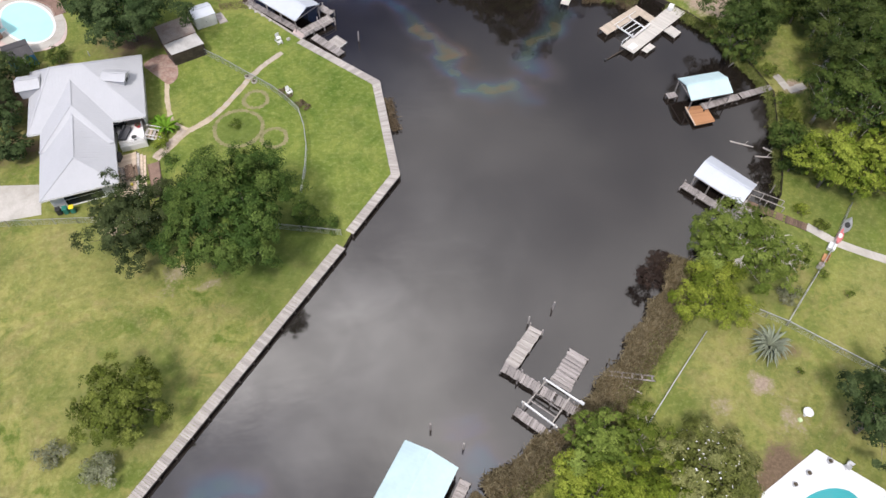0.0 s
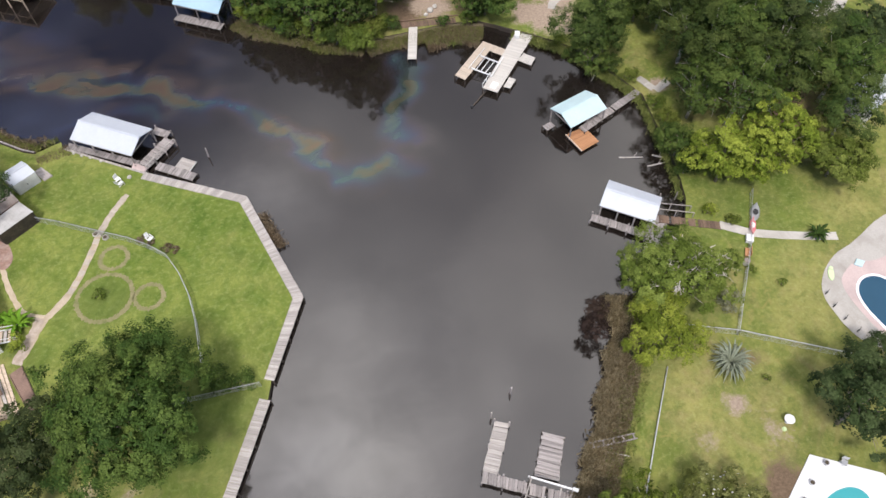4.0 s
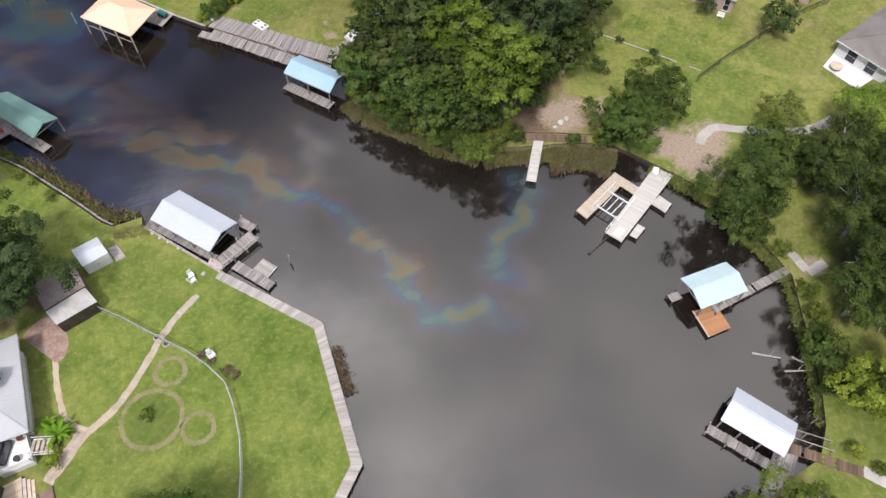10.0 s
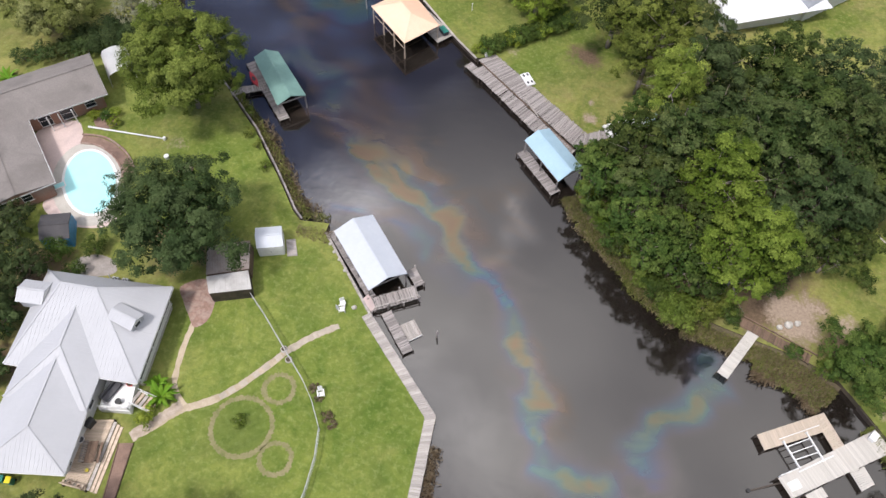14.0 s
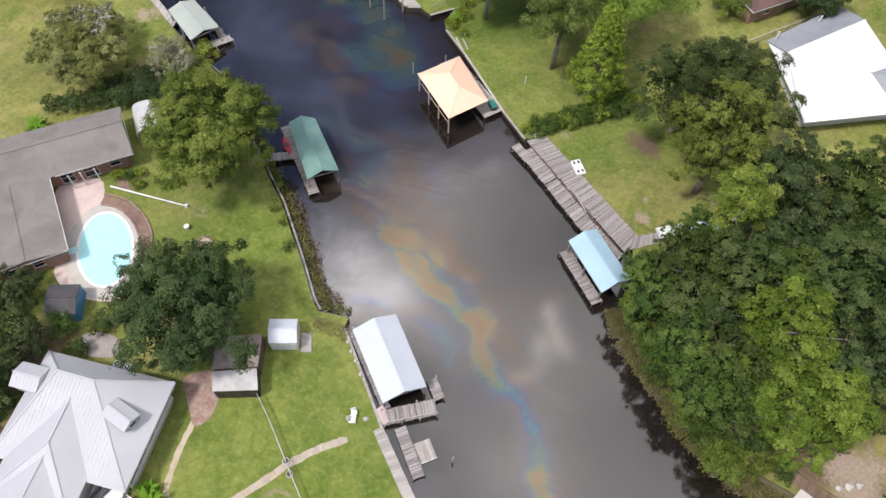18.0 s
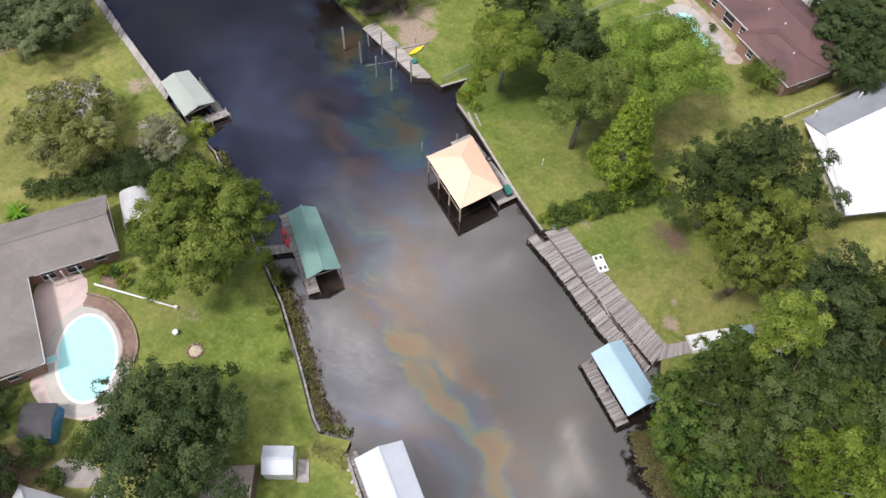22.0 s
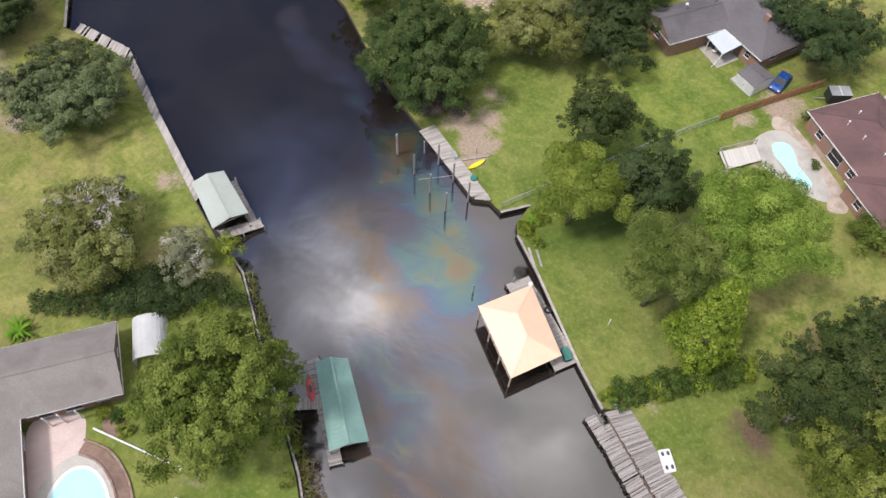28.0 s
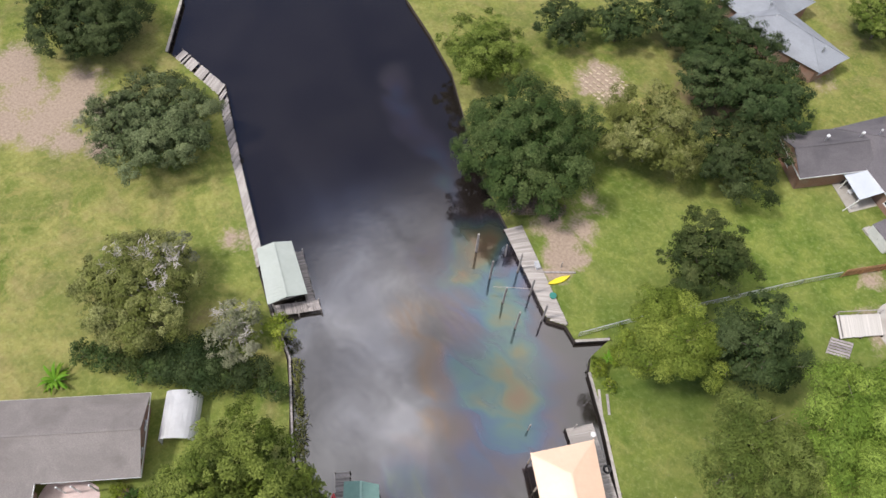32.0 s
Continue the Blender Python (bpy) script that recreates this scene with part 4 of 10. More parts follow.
def wall_line(parent, a, b, z0, z1, material, windows=(), thick=0.2, door=None, name="wall"):
    """A wall between two points with window openings cut through: (place along it 0..1, width, sill, head)."""
    a, b = Vector(a), Vector(b)
    length = (b - a).length
    u = (b - a) / length
    ang = math.atan2(u.y, u.x)
    cuts = sorted((t * length - w / 2, t * length + w / 2, s, h) for t, w, s, h in windows)
    xs = sorted({0.0, length, *(c[0] for c in cuts), *(c[1] for c in cuts)})
    zs = sorted({z0, z1, *(c[2] for c in cuts), *(c[3] for c in cuts)})
    n = Vector((-u.y, u.x)) * thick / 2
    bm = bmesh.new()
    seen = {}

    def corner(i, j, side):
        if (i, j, side) not in seen:
            q = a + u * xs[i] + n * side
            seen[i, j, side] = bm.verts.new((q.x, q.y, zs[j]))
        return seen[i, j, side]

    def solid(i, j):
        if not (0 <= i < len(xs) - 1 and 0 <= j < len(zs) - 1):
            return False
        x, z = (xs[i] + xs[i + 1]) / 2, (zs[j] + zs[j + 1]) / 2
        return not any(c[0] < x < c[1] and c[2] < z < c[3] for c in cuts)

    for i in range(len(xs) - 1):
        for j in range(len(zs) - 1):
            if not solid(i, j):
                continue
            for side in (-1, 1):
                bm.faces.new([corner(i, j, side), corner(i + 1, j, side), corner(i + 1, j + 1, side), corner(i, j + 1, side)])
            for di, dj, e0, e1 in ((-1, 0, (i, j), (i, j + 1)), (1, 0, (i + 1, j), (i + 1, j + 1)), (0, -1, (i, j), (i + 1, j)), (0, 1, (i, j + 1), (i + 1, j + 1))):
                if not solid(i + di, j + dj):
                    bm.faces.new([corner(*e0, -1), corner(*e1, -1), corner(*e1, 1), corner(*e0, 1)])
    bmesh.ops.recalc_face_normals(bm, faces=bm.faces[:])
    w = part(name, bm, material, parent)
    for s0, s1, sill, head in cuts:
        c = a + u * (s0 + s1) / 2
        win = part("window", box((c.x, c.y, sill), (s1 - s0 + 0.12, thick + 0.1, 0.07), ang), PAINT_WHITE, parent)
        part("pane", box((c.x, c.y, (sill + head) / 2), (s1 - s0, 0.03, head - sill), ang), GLASS, win)
        fb = bmesh.new()
        add_box(fb, (c.x, c.y, head - 0.03), (s1 - s0, 0.08, 0.06), ang)
        add_box(fb, (c.x, c.y, (sill + head) / 2), (s1 - s0, 0.07, 0.05), ang)
        for e in (s0 + 0.03, s1 - 0.03):
            p = a + u * e
            add_box(fb, (p.x, p.y, (sill + head) / 2), (0.06, 0.08, head - sill), ang)
        part("frame", fb, PAINT_WHITE, win)
    return w


def walls(parent, q, z0, z1, material, win=None):
    for i in range(len(q)):
        wall_line(parent, q[i], q[(i + 1) % len(q)], z0, z1, material, (win or {}).get(i, ()))


def gutter(parent, a, b, z, material=None):
    part("fascia", bar(v3(a, z - 0.08), v3(b, z - 0.08), 0.05, 0.18), material or PAINT_WHITE, parent)


WIN4 = ((0.15, 1.0, 1.0, 2.1), (0.38, 1.0, 1.0, 2.1), (0.62, 1.6, 0.3, 2.15), (0.85, 1.0, 1.0, 2.1))
WIN3 = ((0.2, 1.1, 1.0, 2.1), (0.5, 1.1, 1.0, 2.1), (0.8, 1.1, 1.0, 2.1))
WIN2 = ((0.3, 1.1, 1.0, 2.1), (0.7, 1.1, 1.0, 2.1))

# the white house with the metal roof
H1 = thing("house", -46.6, 26, 0, "white house with a pale standing-seam metal hip roof", "house")
NW, NE, SE, SW = (-54.9, 32.7), (-40.5, 35.2), (-38.4, 23.8), (-52.8, 21.4)
roof(H1, [SW, SE, NE, NW], 3.15, 5.5, METAL_HOUSE, 0.42, ridge=((-51.0, 30.9), (-47.0, 31.5)))
roof(H1, [(-41.7, 19.5), (-43.7, 30.0), (-52.3, 28.6), (-50.6, 18.3)], 3.2, 4.95, METAL_HOUSE, 0.42, ends=("hip", "gable"), ridge=((-47.3, 24.6), (-48.3, 29.2)))
roof(H1, [(-40.3, 13.3), (-42.6, 23.6), (-51.4, 21.8), (-49.2, 10.9)], 2.95, 4.55, METAL_HOUSE, 0.42, ends=("hip", "gable"), ridge=((-45.6, 16.2), (-47.3, 24.4)))
porch = [(-41.6, 34.0), (-39.8, 24.6)]
walls(H1, [(-51.8, 22.6), (-42.2, 24.3), (-43.4, 33.6), (-53.6, 31.6)], 0.0, 3.1, SIDING, {1: ((0.12, 1.2, 0.4, 2.3), (0.35, 1.2, 0.9, 2.2), (0.6, 1.2, 0.4, 2.3), (0.85, 1.0, 0.9, 2.2)), 0: ((0.93, 0.9, 0.7, 2.3), (0.8, 0.9, 0.7, 2.3))})
walls(H1, [(-48.6, 11.9), (-41.5, 14.0), (-43.2, 23.6), (-50.4, 21.4)], 0.0, 2.95, SIDING, {1: WIN2, 0: ((0.5, 4.6, 0.05, 2.3),)})
part("porch_floor", slab([(-43.2, 33.6), (-40.9, 34.0), (-39.1, 24.6), (-41.8, 24.3)], 0.0, 0.55), CONCRETE, H1)
for i in range(6):
    t = i / 5
    px_, py_ = mixp((-40.95, 34.1), (-39.15, 24.7), t)
    part("porch_column", box((px_, py_, 1.8), (0.16, 0.16, 2.6), radians(10), 0.02), PAINT_WHITE, H1)
    if i < 5:
        qx, qy = mixp((-40.95, 34.1), (-39.15, 24.7), t + 0.2)
        part("porch_screen", bar((px_, py_, 2.15), (qx, qy, 2.15), 0.03, 1.7), SCREEN, H1)
        part("porch_rail", bar((px_, py_, 0.93), (qx, qy, 0.93), 0.07, 0.76), PAINT_WHITE, H1)
for a, b in ((NE, SE), (SW, SE), ((-40.3, 13.3), (-41.7, 19.5)), ((-49.2, 10.9), (-40.3, 13.3)), (NW, SW), (NW, NE)):
    gutter(H1, a, b, 3.06 if a in (NE, NW, SW) else 2.86)


def dormer(parent, c, ang, width, depth, z0, z1, material):
    u, v = Vector((math.cos(ang), math.sin(ang))), Vector((-math.sin(ang), math.cos(ang)))
    c = Vector(c)
    body = box((c.x, c.y, (z0 + z1) / 2), (depth, width, z1 - z0), ang)
    part("dormer", body, material, parent)
    a, b = c - u * (depth / 2) - v * (width / 2 + 0.2), c + u * (depth / 2 + 0.25) - v * (width / 2 + 0.2)
    cc, d = c + u * (depth / 2 + 0.25) + v * (width / 2 + 0.2), c - u * (depth / 2) + v * (width / 2 + 0.2)
    roof(parent, [tuple(a), tuple(b), tuple(cc), tuple(d)], z1, z1 + width * 0.26, material, 0.42, ends=("gable", "gable"), gable_mat=SIDING)
    f = c + u * (depth / 2 + 0.02)
    win = part("window", box((f.x, f.y, (z0 + z1) / 2 + 0.15), (0.06, 0.9, 0.9), ang), PAINT_WHITE, parent)
    part("pane", box((f.x + u.x * 0.03, f.y + u.y * 0.03, (z0 + z1) / 2 + 0.15), (0.04, 0.72, 0.72), ang), GLASS, win)


dormer(H1, (-42.8, 29.8), radians(-9), 1.8, 3.0, 3.7, 4.75, METAL_HOUSE)
dormer(H1, (-53.6, 29.3), radians(190), 2.4, 2.8, 3.1, 4.6, METAL_HOUSE)
part("vent_pipe", rod((-46.3, 33.2, 5.2), (-46.3, 33.2, 6.0), 0.06), ALU, H1)
# open side patio and steps
PATIO_Z = 0.9
PT = thing("patio", -40.9, 22.8, 0, "pale raised patio slab with white railing", "patio")
part("slab", slab([(-43.0, 24.2), (-39.8, 24.8), (-38.7, 21.4), (-41.9, 20.6)], 0.0, PATIO_Z, 0.02), CONCRETE_WHITE, PT)
for a, b in (((-41.8, 20.7), (-38.8, 21.45)), ((-38.75, 21.5), (-38.95, 22.1)), ((-39.45, 23.9), (-39.75, 24.7))):
    for z in (0.15, 0.5, 0.9):
        part("rail", bar(v3(a, PATIO_Z + z), v3(b, PATIO_Z + z), 0.07), PAINT_WHITE, PT)
    n_ = max(int((Vector(a) - Vector(b)).length / 0.3), 2)
    for k in range(n_ + 1):
        p = mixp(a, b, k / n_)
        part("baluster", box(v3(p, PATIO_Z + 0.45), (0.05, 0.05, 0.9)), PAINT_WHITE, PT)
ST = thing("steps", -37.9, 22.9, 0, "timber garden steps with white stringers", "steps")
for i in range(6):
    o = i * 0.42
    part("tread", box((-38.95 + o * 0.99, 22.95 - o * 0.02, PATIO_Z - 0.1 - i * 0.15), (0.34, 1.5, 0.05), radians(-10)), WOOD_TAN if i % 2 else WOOD_PALE, ST)
    part("riser", box((-38.95 + o * 0.99 - 0.19, 22.95 - o * 0.02, PATIO_Z - 0.17 - i * 0.15), (0.03, 1.5, 0.13), radians(-10)), WOOD_BROWN, ST)
for s in (-1, 1):
    part("stringer", bar((-39.0 + s * 0.14, 22.95 + s * 0.79, PATIO_Z - 0.05), (-36.6 + s * 0.14, 22.9 + s * 0.79, 0.1), 0.08, 0.2), PAINT_WHITE, ST)
    part("handrail", bar((-39.0 + s * 0.14, 22.95 + s * 0.79, PATIO_Z + 0.7), (-36.7 + s * 0.14, 22.9 + s * 0.79, 0.85), 0.06, 0.06), PAINT_WHITE, ST)
    part("newel", box((-36.7 + s * 0.14, 22.9 + s * 0.79, 0.45), (0.09, 0.09, 0.9)), PAINT_WHITE, ST)
SF = thing("outdoor_sofa", -41.5, 22.7, PATIO_Z, "dark grey outdoor sofa on the patio", "sofa")
part("seat", box((-41.5, 22.7, PATIO_Z + 0.26), (0.85, 2.3, 0.34), radians(-12), 0.05), CUSHION, SF)
part("backrest", box((-41.87, 22.62, PATIO_Z + 0.57), (0.2, 2.3, 0.55), radians(-12), 0.05), CUSHION, SF)
for s in (-1, 1):
    part("armrest", box((-41.5 + s * 0.22, 22.7 + s * 1.07, PATIO_Z + 0.42), (0.85, 0.16, 0.4), radians(-12), 0.04), CUSHION, SF)
AC = thing("patio_armchair", -42.0, 24.0, PATIO_Z, "dark rounded armchair beside the sofa", "chair")
part("seat", box((-42.0, 24.0, PATIO_Z + 0.25), (0.8, 0.75, 0.35), radians(20), 0.12), RUBBER, AC)
part("backrest", box((-42.15, 24.25, PATIO_Z + 0.55), (0.8, 0.2, 0.5), radians(20), 0.08), RUBBER, AC)
RPOT = thing("flower_pot", -40.1, 24.1, PATIO_Z, "round red ceramic pot on the patio", "pot")
part("bowl", rod((-40.1, 24.1, PATIO_Z), (-40.1, 24.1, PATIO_Z + 0.38), 0.24, 0.4, 14), RED_PLASTIC, RPOT)
part("soil", rod((-40.1, 24.1, PATIO_Z + 0.34), (-40.1, 24.1, PATIO_Z + 0.395), 0.33, 0.33, 12), SOIL, RPOT)
TB = thing("side_table", -40.2, 21.9, PATIO_Z, "small round dark side table on the patio", "table")
part("top", rod((-40.2, 21.9, PATIO_Z + 0.47), (-40.2, 21.9, PATIO_Z + 0.51), 0.34, 0.34, 14), RUBBER, TB)
part("leg", rod((-40.2, 21.9, PATIO_Z), (-40.2, 21.9, PATIO_Z + 0.47), 0.05, 0.05, 8), RUBBER, TB)
part("base", rod((-40.2, 21.9, PATIO_Z), (-40.2, 21.9, PATIO_Z + 0.03), 0.2, 0.2, 12), RUBBER, TB)


# the brown-roofed house with the pool
H2 = thing("house", -72, 52, 0, "brick house with a grey-brown shingle roof", "house")
d2 = Vector((-0.686, -0.728))
A2, B2 = Vector((-70.0, 64.8)), Vector((-63.5, 58.9))
C2, D2 = B2 + d2 * 26, A2 + d2 * 26
roof(H2, [tuple(C2), tuple(B2), tuple(A2), tuple(D2)], 2.75, 4.5, SHINGLE_BROWN, ends=("gable", "gable"), gable_mat=BRICK)
W2 = [(-70.8, 51.7), (-61.6, 43.9), (-67.6, 36.8), (-76.8, 44.6)]
roof(H2, W2, 2.7, 3.3, SHINGLE_BROWN, ends=("gable", "gable"), gable_mat=BRICK)
walls(H2, [tuple(B2 + d2 * 1.0 + Vector((-0.5, 0.6))), tuple(A2 + d2 * 0.8 + Vector((0.6, -0.5))), tuple(A2 + d2 * 25 + Vector((0.6, -0.5))), tuple(B2 + d2 * 25 + Vector((-0.5, 0.6)))], 0, 2.7, BRICK, {3: ((0.93, 1.4, 0.9, 2.1), (0.8, 1.8, 0.2, 2.1), (0.68, 1.6, 0.2, 2.1)), 0: WIN2})
walls(H2, [(-70.9, 50.6), (-62.5, 43.6), (-67.4, 38.0), (-75.8, 44.8)], 0, 2.65, BRICK, {0: ((0.12, 1.6, 0.2, 2.1), (0.35, 1.4, 0.9, 2.1), (0.6, 1.4, 0.9, 2.1), (0.85, 1.2, 0.9, 2.1)), 1: ((0.4, 1.2, 0.9, 2.1), (0.8, 1.2, 0.9, 2.1))})
for a, b in ((tuple(B2), tuple(B2 + d2 * 9.6)), (tuple(A2), tuple(B2)), (tuple(A2), tuple(D2)), (W2[0], W2[1]), (W2[1], W2[2])):
    gutter(H2, a, b, 2.72)
for t in (0.12, 0.3, 0.45):
    p = B2.lerp(B2 + d2 * 9.6, t + 0.4) + Vector((0.3, -0.3))
    part("awning_post", box((p.x, p.y, 1.3), (0.14, 0.14, 2.6), radians(45)), PAINT_WHITE, H2)
# the maroon-roofed house
H3 = thing("house", 0, 133, 0, "brick house with a maroon shingle hip roof", "house")
M = [(-12.2, 137.3), (5.4, 121.9), (13.3, 130.9), (-4.3, 146.3)]
roof(H3, M, 2.75, 5.1, SHINGLE_RED)
M2 = [(-4.7, 127.9), (4.2, 120.2), (9.2, 125.9), (0.3, 133.6)]
roof(H3, M2, 2.85, 4.7, SHINGLE_RED)
walls(H3, inset(M, 0.7), 0, 2.75, BRICK, {0: ((0.12, 1.2, 0.9, 2.1), (0.3, 2.4, 0.2, 2.1), (0.45, 1.2, 0.9, 2.1), (0.8, 1.2, 0.9, 2.1))})
walls(H3, inset(M2, 0.6), 0, 2.75, BRICK, {0: ((0.25, 1.2, 0.9, 2.1), (0.7, 1.8, 0.6, 2.1)), 1: ((0.5, 1.0, 0.9, 2.1),)})
for a, b in ((M[0], M[1]), (M2[0], M2[1]), (M2[1], M2[2]), (M[3], M[0])):
    gutter(H3, a, b, 2.76)
for x, y in ((-7.0, 136.4), (-4.6, 134.8), (-6.2, 139.0), (-1.6, 133.2), (1.2, 131.0), (3.4, 125.2)):
    v = part("roof_vent", rod((x, y, 3.2), (x, y, 4.6), 0.07, 0.07, 8), PAINT_WHITE, H3)
    part("vent_cap", rod((x, y, 4.55), (x, y, 4.68), 0.15, 0.11, 8), PAINT_WHITE, v)
# the charcoal-roofed house with the white awning
H4 = thing("house", -29, 149, 0, "brick house with a charcoal shingle roof", "house")
G1 = [(-33.2, 139.3), (-26.6, 147.8), (-32.4, 152.4), (-39.1, 144.0)]
roof(H4, G1, 2.75, 4.5, SHINGLE_GREY, ends=("gable", "gable"), gable_mat=BRICK)
G2 = [(-34.0, 150.4), (-20.6, 143.2), (-14.6, 153.4), (-28.0, 160.6)]
roof(H4, G2, 2.8, 5.2, SHINGLE_GREY)
walls(H4, inset(G1, 0.5), 0, 2.75, BRICK, {3: ((0.5, 1.2, 0.9, 2.0),)})
walls(H4, inset(G2, 0.7), 0, 2.75, BRICK, {0: WIN4, 1: WIN2})
gutter(H4, G1[0], G1[1], 2.76)
gutter(H4, G1[3], G1[0], 2.76)
gutter(H4, G2[0], G2[1], 2.8)
for x, y, r in ((-33.8, 146.2, 0.22), (-30.6, 150.0, 0.2), (-26.8, 154.4, 0.3), (-29.0, 152.2, 0.12)):
    v = part("roof_vent", rod((x, y, 3.6), (x, y, 5.0), r * 0.7, r * 0.7, 10), ALU, H4)
    part("vent_cap", rod((x, y, 4.95), (x, y, 5.15), r * 1.2, r * 0.7, 10), PAINT_WHITE, v)
part("chimney", box((-22.6, 149.6, 4.6), (0.9, 0.6, 2.0), radians(-28), 0.03), BRICK, H4)
AW = thing("patio_awning", -28, 145.5, 0, "white metal patio awning on posts", "awning")
slope(AW, [(-31.5, 146.0, 2.35), (-25.9, 142.1, 2.35), (-24.0, 145.3, 2.78), (-29.7, 148.6, 2.78)], METAL_WHITE, 0.08, 0.4)
for x, y in ((-31.3, 146.0), (-28.6, 144.2), (-26.0, 142.3)):
    part("post", box((x, y, 1.15), (0.12, 0.12, 2.3), radians(-33)), PAINT_WHITE, AW)
part("slab", slab([(-32.0, 145.9), (-25.8, 141.6), (-23.6, 145.2), (-29.8, 149.2)], 0.0, 0.1), CONCRETE, AW)
part("downpipe", bar((-31.5, 146.0, 2.3), (-32.3, 145.4, 0.1), 0.09), PAINT_WHITE, AW)
part("downpipe", bar((-25.9, 142.1, 2.3), (-26.6, 141.2, 0.1), 0.09), PAINT_WHITE, AW)
for x, y, l_ in ((-29.6, 146.0, "teal patio chair under the awning"), (-28.6, 145.2, "dark patio chair under the awning"), (-27.3, 144.4, "pale patio chair under the awning")):
    ch = thing("patio_chair", x, y, 0.1, l_, "chair", "patio chairs")
    mm = {"t": GREEN_PLASTIC, "d": RUBBER, "p": PAINT_WHITE}[l_[0]]
    part("seat", box((x, y, 0.5), (0.6, 0.55, 0.08), radians(-33), 0.02), mm, ch)
    part("backrest", box((x + 0.14, y + 0.24, 0.85), (0.6, 0.08, 0.6), radians(-33), 0.02), mm, ch)
    for sx in (-0.25, 0.25):
        for sy in (-0.22, 0.22):
            part("leg", box((x + sx, y + sy, 0.28), (0.05, 0.05, 0.4)), mm, ch)
# the blue-grey-roofed house behind
H5 = thing("house", -48, 166, 0, "brick house with a blue-grey shingle roof", "house")
Q5 = [(-56.0, 158.4), (-40.2, 158.6), (-38.6, 164.6), (-54.5, 168.5)]
roof(H5, Q5, 2.75, 4.8, SHINGLE_BLUE)
Q5b = [(-60.0, 162.0), (-50.5, 160.0), (-48.0, 172.0), (-57.5, 175.0)]
roof(H5, Q5b, 2.85, 5.2, SHINGLE_BLUE)
walls(H5, inset(Q5, 0.7), 0, 2.75, BRICK, {0: WIN3, 1: WIN2})
walls(H5, inset(Q5b, 0.7), 0, 2.8, BRICK)
for x, y in ((-52.4, 164.6), (-50.4, 162.6), (-42.0, 161.6)):
    part("roof_vent", rod((x, y, 3.2), (x, y, 4.7), 0.16, 0.16, 10), ALU, H5)
# the large white-roofed house
H6 = thing("house", 17, 114, 0, "large house with a bright white metal roof", "house")
Q6 = [(29.6, 110.0), (14.6, 100.6), (7.0, 114.6), (15.9, 127.2)]
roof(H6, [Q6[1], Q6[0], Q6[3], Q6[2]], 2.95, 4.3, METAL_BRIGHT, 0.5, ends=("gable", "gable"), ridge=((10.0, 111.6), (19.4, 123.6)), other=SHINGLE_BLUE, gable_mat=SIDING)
Q6b = [(34.5, 118.0), (26.0, 108.4), (19.8, 113.4), (28.2, 123.0)]
roof(H6, Q6b, 3.0, 4.6, SHINGLE_BLUE)
walls(H6, inset(Q6, 1.7), 0, 2.9, SIDING, {1: WIN3})
walls(H6, inset(Q6b, 0.7), 0, 2.95, SIDING)
for x, y in ((8.2, 115.4), (13.4, 121.6)):
    part("roof_vent", rod((x, y, 3.0), (x, y, 4.4), 0.14, 0.14, 8), PAINT_WHITE, H6)
# the house at the east edge
H7 = thing("house", 77, 58, 0, "pale house with a grey shingle roof and patio", "house")
Q7 = [(73.9, 51.6), (91.0, 58.2), (87.0, 67.4), (69.9, 59.2)]
roof(H7, Q7, 2.8, 4.7, SHINGLE_BROWN)
walls(H7, inset(Q7, 0.7), 0, 2.8, SIDING, {3: ((0.3, 1.6, 0.2, 2.1), (0.7, 1.6, 0.2, 2.1)), 0: WIN3})
gutter(H7, Q7[3], Q7[0], 2.8)
gutter(H7, Q7[0], Q7[1], 2.8)
part("patio_slab", slab([(68.0, 57.1), (70.5, 52.0), (74.6, 53.6), (71.8, 60.0)], 0, 0.08), CONCRETE_WHITE, H7)
PTB = thing("patio_table", 69.3, 56.2, 0.08, "round tan patio table on the slab", "table")
part("top", rod((69.3, 56.2, 0.78), (69.3, 56.2, 0.84), 0.9, 0.9, 18), WOOD_TAN, PTB)
part("leg", rod((69.3, 56.2, 0.08), (69.3, 56.2, 0.78), 0.12, 0.08, 8), ALU, PTB)


# the brick house beyond the wood
PINK_BRICK = surface("pale pink brickwork", (0.50, 0.38, 0.33), (0.40, 0.29, 0.25), (0.44, 0.36, 0.32), 8.0, 0.5, 0.9, bump=0.3)
H9 = thing("house", 64, 80, 0, "pale brick house with a brown-grey shingle roof", "house")
Q9 = [(52.4, 76.2), (59.5, 70.2), (71.5, 84.6), (64.4, 90.6)]
roof(H9, [Q9[1], Q9[2], Q9[3], Q9[0]], 2.7, 4.3, SHINGLE_PLUM, ends=("gable", "gable"), gable_mat=PINK_BRICK)
Q9b = [(62.6, 77.4), (72.2, 69.3), (79.0, 77.4), (69.4, 85.5)]
roof(H9, Q9b, 2.75, 4.4, SHINGLE_PLUM, ends=("gable", "gable"), gable_mat=PINK_BRICK)
walls(H9, inset(Q9, 0.45), 0, 2.7, PINK_BRICK, {0: ((0.9, 0.9, 0.1, 2.1),)})
walls(H9, inset(Q9b, 0.6), 0, 2.75, PINK_BRICK, {0: WIN3})
for a, b in ((Q9[0], Q9[1]), (Q9[1], Q9[2]), (Q9[3], Q9[0]), (Q9b[0], Q9b[1])):
    gutter(H9, a, b, 2.72)
part("patio_slab", slab([(63.4, 74.8), (65.0, 73.0), (67.4, 75.2), (65.9, 77.2)], 0, 0.08), CONCRETE_WHITE, H9)
